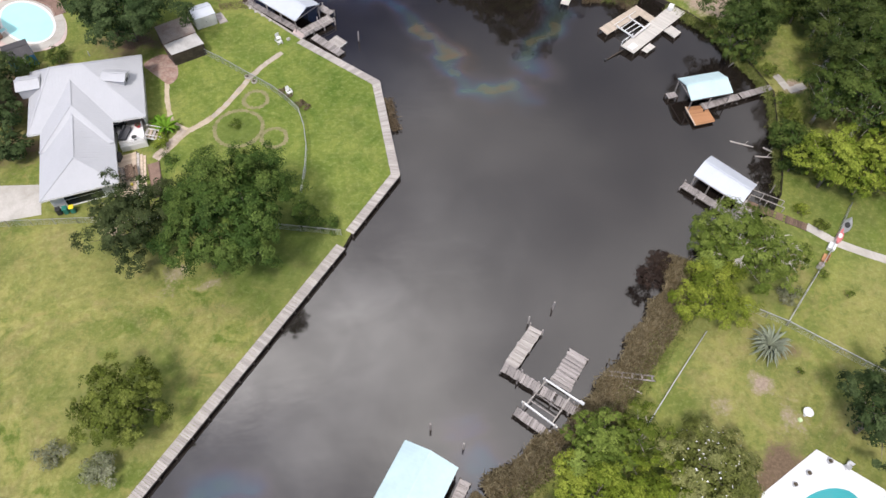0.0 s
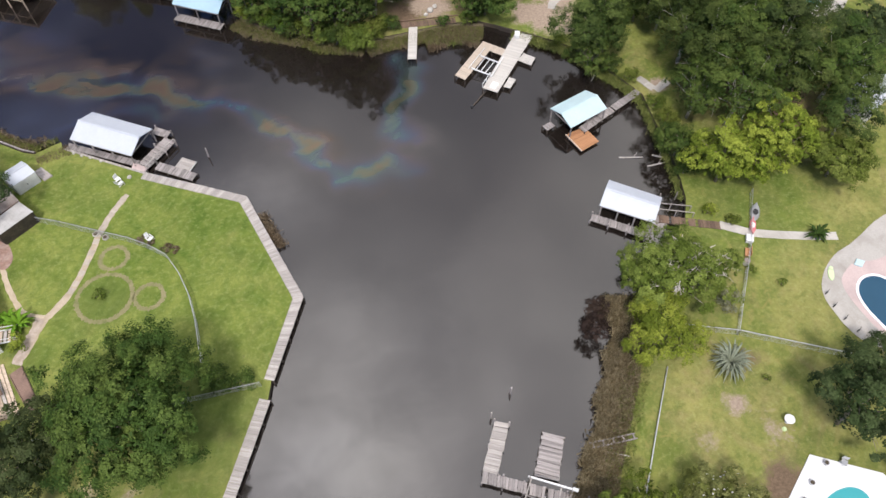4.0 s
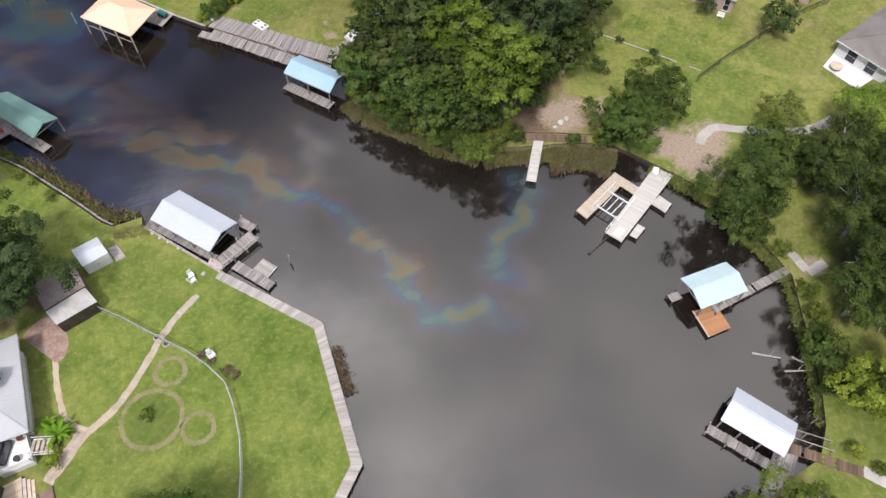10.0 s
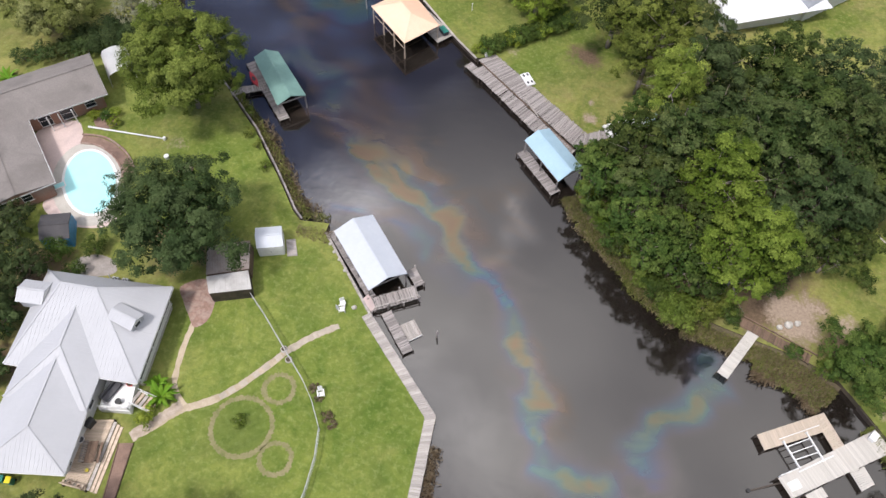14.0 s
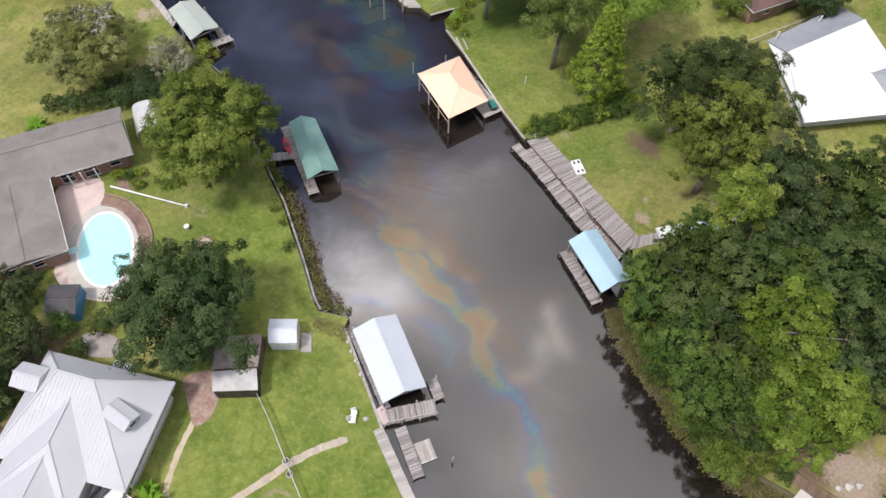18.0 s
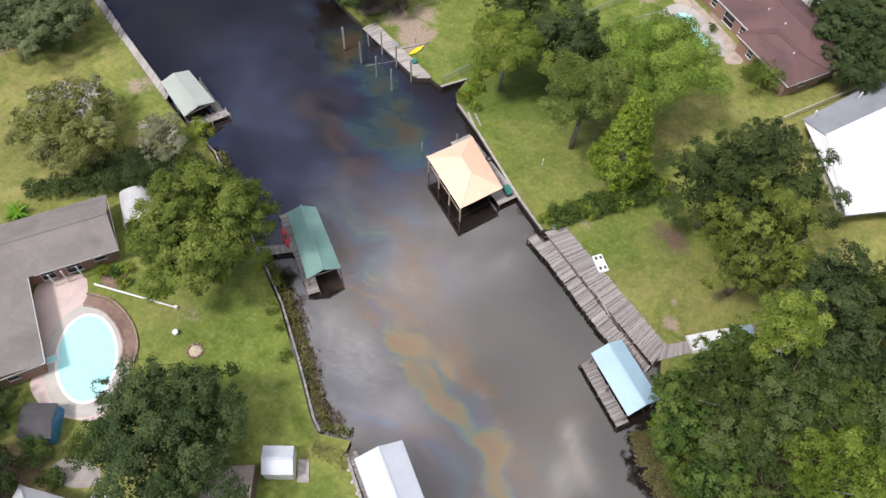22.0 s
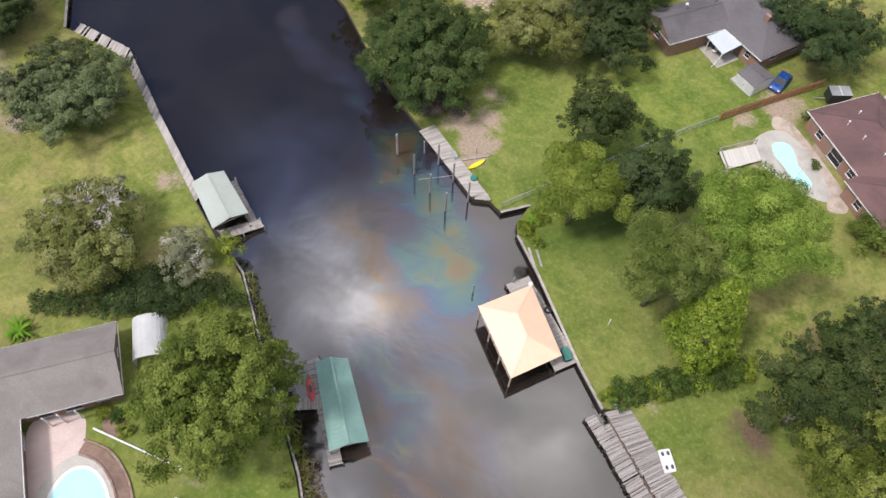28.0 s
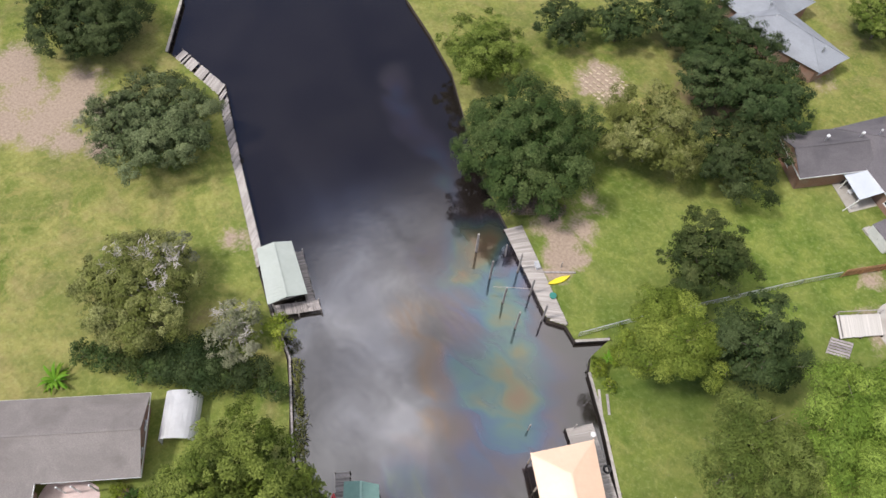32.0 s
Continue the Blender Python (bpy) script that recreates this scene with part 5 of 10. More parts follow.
for x, y in ((57.6, 79.6), (59.0, 82.4), (60.8, 80.2), (62.0, 84.0), (73.4, 74.6)):
    part("roof_vent", rod((x, y, 3.0), (x, y, 4.5), 0.12, 0.12, 8), PAINT_WHITE, H9)
GBN = thing("garden_bench", 57.6, 70.0, 0, "small white garden bench on the lawn", "bench")
part("seat", box((57.6, 70.0, 0.42), (1.1, 0.45, 0.07), radians(-40), 0.02), PAINT_WHITE, GBN)
part("backrest", box((57.75, 70.2, 0.72), (1.1, 0.06, 0.5), radians(-40), 0.02), PAINT_WHITE, GBN)
for s_ in (-0.42, 0.42):
    part("leg", box((57.6 + s_ * 0.77, 70.0 - s_ * 0.64, 0.2), (0.07, 0.4, 0.4), radians(-40)), PAINT_WHITE, GBN)
EDG = thing("lawn_edging", 44, 66, 0, "thin pale timber edging across the lawn", "edging")
for a, b in (((37.7, 71.2), (40.6, 68.7)), ((41.2, 68.1), (44.4, 65.4)), ((45.4, 64.4), (47.6, 62.4)), ((49.0, 61.2), (50.3, 60.0))):
    part("board", bar(v3(a, 0.06), v3(b, 0.06), 0.14, 0.12), WOOD_PALE, EDG)


def shed(name, q, z, zr, roof_mat, wall_mat, label, lean=False, rib=0.35, door=True):
    cx, cy = sum(p[0] for p in q) / 4, sum(p[1] for p in q) / 4
    s = thing(name, cx, cy, 0, label, "shed")
    if lean:
        slope(s, [v3(q[0], z), v3(q[1], z), v3(q[2], zr), v3(q[3], zr)], roof_mat, 0.06, rib)
    else:
        roof(s, q, z, zr, roof_mat, rib, ends=("gable", "gable"), gable_mat=wall_mat)
    walls(s, inset(q, 0.12), 0, z, wall_mat)
    if door:
        a, b = inset(q, 0.1)[:2]
        m = mixp(a, b, 0.5)
        ang = math.atan2(b[1] - a[1], b[0] - a[0])
        n = Vector((math.sin(ang), -math.cos(ang))) * 0.08
        d = part("door", box((m[0] + n.x, m[1] + n.y, 0.95), (0.9, 0.06, 1.8), ang, 0.01), PAINT_WHITE, s)
        part("handle", box((m[0] + n.x * 1.6, m[1] + n.y * 1.6, 0.95), (0.05, 0.05, 0.2), ang), RUBBER, d)
    return s


shed("garden_shed", [(-34.5, 43.5), (-31.6, 44.8), (-33.0, 47.4), (-35.9, 46.1)], 1.9, 2.4, METAL_WHITE, PAINT_WHITE, "small white metal garden shed with double door")
part("pallet", slab([(-31.3, 44.6), (-30.2, 45.1), (-31.4, 47.2), (-32.4, 46.7)], 0.0, 0.12), WOOD_GREY, tagged(thing("pallet", -31.3, 45.9, 0, "weathered timber pallet beside the shed", "pallet"), kind=""))
# dark walls stand in for the shade of the lean-to's open side
shed("lean_to_shed", [(-36.9, 36.2), (-32.6, 38.3), (-33.9, 40.3), (-38.1, 38.0)], 2.0, 2.3, METAL_WORN, WOOD_WET, "lean-to shed with pale weathered metal roof, open shaded side shown as dark walls", True, 0.62, door=False)
shed("old_shed", [(-38.2, 38.2), (-33.9, 40.5), (-35.4, 44.0), (-39.8, 41.6)], 2.3, 2.5, METAL_RUST, WOOD_BROWN, "old brown shed with a rusty metal roof", True, 0.3, door=False)
shed("pump_shed", [(-59.2, 36.3), (-56.0, 37.7), (-57.9, 41.0), (-61.1, 39.5)], 1.9, 2.4, SHINGLE_DARK, BLUE_PLASTIC, "blue garden shed with a dark shingle roof", rib=0)
shed("yard_shed", [(-22.9, 140.2), (-19.8, 138.6), (-17.9, 142.2), (-21.0, 143.8)], 1.9, 2.5, SHINGLE_GREY, SIDING, "cream garden shed with a dark shingle roof", rib=0)
part("step", slab([(-23.4, 140.4), (-22.4, 139.8), (-21.9, 140.8), (-22.9, 141.3)], 0.0, 0.3), CONCRETE, bpy.data.objects["yard_shed"])


def arched_shelter():
    s = thing("canopy_shelter", -66.5, 65.6, 0, "white arched tarpaulin carport shelter", "shelter")
    a, ang = Vector((-68.1, 67.2)), math.atan2(-4.0, 3.8)
    u, v = Vector((math.cos(ang), math.sin(ang))), Vector((-math.sin(ang), math.cos(ang)))
    bm = bmesh.new()
    prev = None
    for i in range(11):
        t = math.pi * i / 10
        off, z = -1.75 * math.cos(t), 1.5 + 1.0 * math.sin(t)
        row = []
        for k in range(5):
            p = a + u * (k * 1.3) + v * off
            row.append(bm.verts.new((p.x, p.y, z + 0.03 * math.sin(k * 3.1 + i))))
        if prev:
            for k in range(4):
                bm.faces.new((prev[k], prev[k + 1], row[k + 1], row[k]))
        prev = row
    bmesh.ops.solidify(bm, geom=bm.faces[:], thickness=0.04)
    part("cover", bm, CANVAS, s)
    for k in (0, 2, 4):
        for sgn in (-1, 1):
            p = a + u * (k * 1.3) + v * 1.75 * sgn
            part("pole", rod((p.x, p.y, 0), (p.x, p.y, 1.55), 0.035), ALU, s)
    for sgn in (-1, 1):
        p, q = a + v * 1.76 * sgn, a + u * 5.2 + v * 1.76 * sgn
        part("side_sheet", bar((p.x, p.y, 0.85), (q.x, q.y, 0.85), 0.03, 1.4), CANVAS, s)


arched_shelter()

# ---------------------------------------------------------------- decks, bulkheads and boathouses
def plank_mesh(name, material):
    bm = box((0, 0, 0), (1, 1, 1))
    me = bpy.data.meshes.new(name)
    bm.to_mesh(me)
    bm.free()
    me.materials.append(material)
    return me


PLANKS = {m.name: plank_mesh("plank", m) for m in (DOCK_PALE, DOCK_TAN, WOOD_GREY, WOOD_PALE, WOOD_TAN, WOOD_ORANGE, WOOD_BROWN, WOOD_FENCE)}
prng = random.Random(11)


def lay(parent, q, z, material, width=0.15, gap=0.02, thick=0.045, rough=0.0, lost=0.0, name="plank"):
    """Boards across the strip from side a-d to side b-c."""
    a, b, c, d = (Vector(p) for p in q)
    base = Vector(parent["base"])
    n = max(int(round(((b - a).length + (c - d).length) / 2 / width)), 1)
    for i in range(n):
        if prng.random() < lost:
            continue
        t = (i + 0.5) / n
        p, r = a.lerp(b, t), d.lerp(c, t)
        v = r - p
        mid = (p + r) / 2
        ob = new(name, PLANKS[material.name])
        ob.parent = parent
        over = 1 + rough * prng.uniform(-0.05, 0.05)
        ob.location = Vector((mid.x + rough * prng.uniform(-0.018, 0.018), mid.y + rough * prng.uniform(-0.018, 0.018), z - thick / 2 + rough * prng.uniform(-0.009, 0.009))) - base
        ob.rotation_euler = (rough * prng.uniform(-0.012, 0.012), rough * prng.uniform(-0.008, 0.008), math.atan2(v.y, v.x) + rough * prng.uniform(-0.008, 0.008))
        ob.scale = (v.length * over, (b - a).length * 0.5 / n + (c - d).length * 0.5 / n - gap, thick)


def deck(name, q, z, material, label, category="dock", width=0.15, rough=0.5, lost=0.0, posts=2.2, group="", tops=0.0, frame_mat=None, parent=None):
    """A dock: boards on stringers on round pilings, over the strip a, b, c, d (boards run from a to d)."""
    a, b, c, d = (Vector(p) for p in q)
    m = (a + b + c + d) / 4
    root = parent or thing(name, m.x, m.y, WATER_Z - 0.6, label, category, group)
    for t in (0.06, 0.5, 0.94):
        p, r = a.lerp(d, t), b.lerp(c, t)
        part("stringer", bar((p.x, p.y, z - 0.14), (r.x, r.y, z - 0.14), 0.09, 0.18), frame_mat or WOOD_WET, root)
    k = max(int(round((b - a).length / posts)), 1)
    for i in range(k + 1):
        for side in ((a, b), (d, c)):
            p = side[0].lerp(side[1], i / k)
            h = z - 0.02 + (tops * prng.uniform(0.3, 1.0) if tops and prng.random() < 0.6 else 0.0)
            part("piling", rod((p.x, p.y, WATER_Z - 1.2), (p.x, p.y, h), 0.11, 0.1, 8), WOOD_WET if not tops else WOOD_GREY, root)
    lay(root, q, z, material, width, rough=rough, lost=lost)
    return root


def strip(line, w0, w1):
    """Quads along a line, between its parallels at w0 and w1 to the left."""
    l0, l1 = offset_line(line, w0), offset_line(line, w1)
    return [(l0[i], l0[i + 1], l1[i + 1], l1[i]) for i in range(len(line) - 1)]


def bulkhead(name, line, label, cap=1.2, z=0.06, material=None, width=0.3):
    """A timber sea wall with piles, a face of sheet boards and a boarded cap."""
    m = line[len(line) // 2]
    root = thing(name, m[0], m[1], -1.5, label, "sea wall")
    for p, q in zip(line, line[1:]):
        u = Vector((q[0] - p[0], q[1] - p[1]))
        n = Vector((u.y, -u.x)).normalized()
        o = n * 0.05
        part("sheeting", bar((p[0] + o.x, p[1] + o.y, -0.85), (q[0] + o.x, q[1] + o.y, -0.85), 0.14, 1.66), WOOD_WET, root)
        part("waler", bar((p[0] + n.x * 0.16, p[1] + n.y * 0.16, -0.3), (q[0] + n.x * 0.16, q[1] + n.y * 0.16, -0.3), 0.1, 0.2), WOOD_WET, root)
        k = max(int(u.length / 2.4), 1)
        for i in range(k + 1):
            x, y = p[0] + u.x * i / k + n.x * 0.24, p[1] + u.y * i / k + n.y * 0.24
            part("post", rod((x, y, -2.0), (x, y, z - 0.06), 0.12, 0.12, 8), WOOD_WET, root)
    if cap:
        for q in strip(line, -0.3, cap - 0.3):
            lay(root, q, z, material or WOOD_PALE, width, rough=0.4)
    return root


bulkhead("sea_wall", [(-40.0, -32.8), (-33.7, -24.1), (-13.4, 3.8)], "weathered timber sea wall with a bleached plank cap", 1.25)
bulkhead("sea_wall", WEST_WALL_N, "angled timber sea wall with a bleached plank walkway", 1.15)
bulkhead("sea_wall", [(-19.3, 40.5), (-28.3, 49.2)], "timber sea wall behind the boathouse", 0.3, 0.05)
bulkhead("bulkhead", [(-32.0, 50.1), (-33.4, 51.2), (-35.8, 53.8), (-38.2, 56.3), (-43.6, 61.7), (-48.6, 65.7)], "low rotting timber bulkhead along the lawn", 0.22, 0.1, WOOD_GREY)
bulkhead("bulkhead", [(-48.6, 65.7), (-56, 71.4), (-63.6, 77.7), (-69.2, 80.0)], "low rotting timber bulkhead under the trees", 0.22, 0.08, WOOD_GREY)
bulkhead("sea_wall", [(-69.2, 79.9), (-75.1, 82.9), (-87.9, 90.0)], "timber sea wall with pale concrete-like cap", 0.0)
bulkhead("sea_wall", [(-87.9, 90.0), (-100.8, 97.3), (-110.8, 97.4)], "decaying grey plank walkway along the bank", 0.0)
bulkhead("sea_wall", [(-112.4, 97.2), (-119.8, 105.4), (-140, 118)], "timber sea wall at the bare lot", 0.4)
bulkhead("sea_wall", [(-19.2, 84.6), (-23.5, 87.9), (-32.9, 96.2), (-37.6, 99.9), (-38.6, 101.6), (-38.3, 104.9)], "timber sea wall with a narrow pale cap", 0.0)
bulkhead("sea_wall", [(-38.3, 104.9), (-41.1, 101.9), (-43.1, 102.7), (-45.2, 101.8), (-57.2, 108.6)], "dark timber sea wall below the tan deck", 0.0)
bulkhead("bulkhead", [(47.4, 27.0), (42.9, 39.6), (35.7, 46.9)], "low timber bulkhead at the sandy landing", 0.0)
for ln in (([(-19.2, 84.6), (-23.5, 87.9), (-32.9, 96.2), (-37.6, 99.9)]), ([(-38.3, 104.9), (-41.1, 101.9)])):
    for p, q in zip(ln, ln[1:]):
        part("cap_board", bar((p[0], p[1], 0.05), (q[0], q[1], 0.05), 0.32, 0.07), WOOD_PALE, tagged(thing("cap_board_run", p[0], p[1], 0, "pale timber cap board on the sea wall", "board"), group="cap boards"))

# long concrete walk and boardwalk on the far west bank
w = deck("boardwalk", [(-75.4, 84.2), (-88.6, 91.5), (-87.7, 90.0), (-75.1, 82.9)], 0.06, WOOD_PALE, "pale bleached boardwalk on the sea wall", width=0.3, rough=0.3)
deck("boardwalk", [(-88.6, 91.5), (-101.2, 99.0), (-100.4, 97.2), (-87.9, 90.0)], 0.05, WOOD_GREY, "decaying grey boardwalk with gaps", width=0.28, rough=1.6, lost=0.3)
deck("boardwalk", [(-101.2, 99.0), (-111.2, 99.2), (-110.8, 97.4), (-100.4, 97.2)], 0.05, WOOD_PALE, "decaying grey boardwalk with gaps", width=0.34, rough=1.6, lost=0.28)


def boathouse(q, ze, zr, material, label, rib=0.4, ridge_ends=("gable", "gable"), posts=3, post_mat=None, ridge=None, trim=None, gable=True):
    """An open boathouse: a metal roof on timber posts with rafters and plates."""
    cx, cy = sum(p[0] for p in q) / 4, sum(p[1] for p in q) / 4
    s = thing("boathouse", cx, cy, WATER_Z - 1.0, label, "boathouse", "boathouses")
    roof(s, q, ze, zr, material, rib, ends=ridge_ends, ridge=ridge, gable_mat=None)
    i = inset(q, 0.22)
    pm = post_mat or WOOD_GREY
    u = inset(q, 0.1)
    a, b, c, d = u
    m0, m1 = mixp(d, a, 0.5), mixp(b, c, 0.5)
    hip = min(math.dist(a, d) / 2 / math.dist(m0, m1), 0.48) if ridge_ends[0] == "hip" else 0.0
    r0, r1 = mixp(m0, m1, hip), mixp(m1, m0, hip)
    faces = [[v3(a, ze - 0.13), v3(b, ze - 0.13), v3(r1, zr - 0.13), v3(r0, zr - 0.13)], [v3(c, ze - 0.13), v3(d, ze - 0.13), v3(r0, zr - 0.13), v3(r1, zr - 0.13)]]
    if hip:
        faces += [[v3(b, ze - 0.13), v3(c, ze - 0.13), v3(r1, zr - 0.13)], [v3(d, ze - 0.13), v3(a, ze - 0.13), v3(r0, zr - 0.13)]]
    # dark lining added under the roof to deepen the shaded underside and its reflection
    for f in faces:
        slope(s, f, WOOD_WET, 0.03, name="roof_decking")
    for a, b in ((i[0], i[1]), (i[3], i[2])):
        part("plate", bar(v3(a, ze - 0.2), v3(b, ze - 0.2), 0.12, 0.2), pm, s)
        for k in range(posts):
            p = mixp(a, b, k / (posts - 1))
            part("post", rod((p[0], p[1], WATER_Z - 1.4), (p[0], p[1], ze - 0.1), 0.11, 0.1, 8), pm, s)
    for k in range(posts + 1):
        a, b = mixp(i[0], i[1], k / posts), mixp(i[3], i[2], k / posts)
        part("tie_beam", bar(v3(a, ze - 0.24), v3(b, ze - 0.24), 0.08, 0.16), pm, s)
    return s


# boathouse beside the white house, its decks and float
BH1 = [(-19.9, 42.5), (-26.8, 48.8), (-23.2, 52.6), (-16.4, 46.1)]
boathouse(BH1, 1.75, 2.75, METAL_WHITE, "boathouse with a white metal gable roof", 0.45, posts=4)
deck("dock", [(-19.0, 40.9), (-14.3, 44.3), (-15.4, 45.8), (-20.0, 42.3)], 0.0, WOOD_GREY, "weathered dock in front of the boathouse", rough=1.0, tops=0.7)
deck("dock", [(-20.0, 42.3), (-28.0, 49.4), (-27.4, 50.1), (-19.3, 43.0)], -0.02, WOOD_GREY, "narrow weathered dock along the boathouse", rough=1.0)
deck("dock", [(-15.2, 45.6), (-17.0, 47.3), (-16.2, 48.2), (-14.4, 46.4)], -0.02, WOOD_GREY, "small weathered outer dock platform", rough=1.0, tops=0.6)
deck("dock", [(-17.9, 41.0), (-13.8, 37.0), (-12.9, 37.9), (-17.0, 41.9)], -0.25, WOOD_GREY, "low weathered dock below the sea wall", width=0.2, rough=0.9)
FL = thing("floating_platform", -14.1, 40.1, WATER_Z, "white planked floating platform", "float")
part("float_drum", slab([(-15.4, 40.2), (-14.1, 41.4), (-12.9, 40.2), (-14.1, 38.9)], WATER_Z - 0.3, -0.56), RUBBER, FL)
lay(FL, [(-15.7, 40.2), (-14.1, 41.75), (-12.55, 40.2), (-14.15, 38.5)], -0.5, WOOD_PALE, 0.24, rough=0.2)
part("rim", bar((-14.15, 38.5, -0.55), (-12.55, 40.2, -0.55), 0.06, 0.14), PAINT_WHITE, FL)
LIFTR = thing("boat_lift_rail", -16.8, 43.4, WATER_Z - 0.6, "pale timber rail along the dock edge", "rail")
part("rail", bar((-18.8, 41.2, 0.55), (-14.4, 44.4, 0.55), 0.09, 0.09), WOOD_PALE, LIFTR)
for t in (0, 0.33, 0.66, 1):
    p = mixp((-18.8, 41.2), (-14.4, 44.4), t)
    part("post", box((p[0], p[1], -0.2), (0.09, 0.09, 1.5)), WOOD_PALE, LIFTR)

# green boathouse
BH2 = [(-41.7, 65.1), (-48.7, 72.4), (-45.9, 74.6), (-38.8, 68.1)]
boathouse(BH2, 1.9, 2.8, METAL_GREEN, "boathouse with a green metal gable roof", 0.45)
deck("dock", [(-41.3, 64.2), (-50.4, 72.6), (-49.4, 73.7), (-40.3, 65.2)], -0.05, WOOD_GREY, "weathered dock beside the green boathouse", rough=1.2)
deck("dock", [(-49.6, 66.2), (-45.6, 68.8), (-46.4, 69.8), (-50.4, 67.3)], 0.0, WOOD_GREY, "short grey walkway to the green boathouse", rough=1.0)

# sage boathouse on the far west bank
BH6 = [(-69.4, 80.1), (-76.1, 84.1), (-73.9, 87.7), (-67.2, 84.2)]
boathouse(BH6, 2.0, 2.6, METAL_SAGE, "boathouse with a sage green metal roof", 0.45)
deck("dock", [(-68.6, 80.2), (-65.4, 84.4), (-66.6, 85.1), (-69.9, 80.9)], 0.0, WOOD_GREY, "weathered dock in front of the sage boathouse", rough=0.8, tops=0.5)
deck("dock", [(-66.2, 84.4), (-73.0, 88.3), (-73.5, 87.5), (-66.8, 83.6)], 0.0, WOOD_GREY, "narrow outer dock of the sage boathouse", rough=0.9, tops=0.6)

# peach boathouse
BH5 = [(-29.3, 81.6), (-36.6, 87.4), (-32.6, 93.1), (-25.7, 86.9)]
boathouse(BH5, 2.45, 3.9, METAL_PEACH, "boathouse with a peach metal hip roof", 0.4, ridge_ends=("hip", "hip"), post_mat=WOOD_TAN, posts=4)
deck("dock", [(-23.8, 88.4), (-33.8, 95.4), (-35.6, 92.9), (-25.6, 85.9)], 0.0, WOOD_PALE, "pale grey plank dock beside the peach boathouse", width=0.18, rough=0.3)
part("rail", bar((-29.6, 82.2, 0.9), (-36.0, 87.3, 0.9), 0.08, 0.1), WOOD_TAN, tagged(thing("lift_beam", -32.8, 84.7, WATER_Z, "tan timber rail between boathouse posts", "rail")))

# blue boathouse and the long dock
BH7 = [(-2.6, 64.7), (-8.4, 69.9), (-5.8, 73.0), (0.0, 67.9)]
boathouse(BH7, 2.2, 3.0, METAL_BLUE, "boathouse with a sky blue metal roof", 0.4)
deck("dock", [(-3.1, 64.0), (-9.0, 69.3), (-8.0, 70.4), (-2.1, 65.1)], -0.05, WOOD_GREY, "weathered outer dock of the blue boathouse", width=0.2, rough=1.0)
LD = thing("long_dock", -10, 79, WATER_Z - 0.6, "long weathered grey plank dock along the lawn", "dock")
deck("long_dock", [(-18.9, 84.4), (-1.6, 72.6), (-0.6, 75.6), (-16.8, 86.4)], 0.06, WOOD_GREY, "", width=0.17, rough=1.5, parent=LD)
deck("long_dock", [(-19.0, 82.0), (-8.2, 74.0), (-7.2, 75.9), (-17.9, 83.6)], 0.02, WOOD_GREY, "", width=0.19, rough=1.7, lost=0.02, parent=LD)
deck("long_dock", [(-8.2, 74.0), (-2.2, 70.6), (-1.7, 72.3), (-7.2, 75.8)], 0.02, WOOD_GREY, "", width=0.19, rough=1.7, lost=0.02, parent=LD)
deck("long_dock", [(-20.4, 82.6), (-17.8, 80.9), (-17.2, 82.0), (-19.7, 83.7)], 0.02, WOOD_GREY, "", width=0.2, rough=1.3, parent=LD)
part("edge_beam", bar((-18.4, 84.0, 0.1), (-2.0, 72.4, 0.1), 0.14, 0.08), WOOD_BROWN, LD)
part("loose_beam", bar((-10.6, 79.2, 0.16), (-7.8, 76.4, 0.16), 0.18, 0.14), WOOD_PALE, LD)
deck("walkway", [(-1.2, 73.2), (2.4, 76.2), (1.8, 77.6), (-1.2, 75.3)], 0.08, WOOD_GREY, "short grey walkway beside the long dock", rough=1.2)

# white boathouse on the east bank
BH3 = [(31.2, 10.6), (35.9, 5.6), (38.9, 8.5), (34.4, 13.6)]
boathouse(BH3, 1.6, 2.5, METAL_WHITE, "boathouse with a white metal gable roof", 0.4, posts=4)
deck("dock", [(29.9, 10.1), (34.6, 5.0), (35.4, 5.8), (30.7, 10.9)], -0.1, WOOD_GREY, "weathered dock along the white boathouse", width=0.28, rough=1.3, lost=0.04, tops=0.5)
deck("dock", [(34.6, 5.2), (36.3, 3.6), (38.9, 6.4), (37.2, 8.0)], -0.02, WOOD_GREY, "square weathered dock landing", width=0.25, rough=0.8)
deck("dock", [(32.4, 2.6), (35.4, 5.6), (36.6, 4.6), (33.6, 1.4)], -0.05, WOOD_PALE, "pale plank dock at the lawn edge", width=0.3, rough=0.8)
deck("boardwalk", [(38.0, 7.2), (44.2, 3.2), (43.7, 2.2), (37.4, 6.2)], 0.08, WOOD_BROWN, "brown boardwalk to the lawn path", width=0.3, rough=1.0, lost=0.06)
for a, b in (((37.6, 8.8), (41.9, 6.2)), ((38.0, 7.5), (41.6, 5.2))):
    rl = thing("handrail", a[0], a[1], WATER_Z, "pale timber handrail beside the walkway", "rail")
    part("rail", bar(v3(a, 0.95), v3(b, 0.95), 0.07, 0.1), WOOD_PALE, rl)
    for t in (0, 0.5, 1):
        p = mixp(a, b, t)
        part("post", box((p[0], p[1], 0.0), (0.09, 0.09, 1.9)), WOOD_PALE, rl)

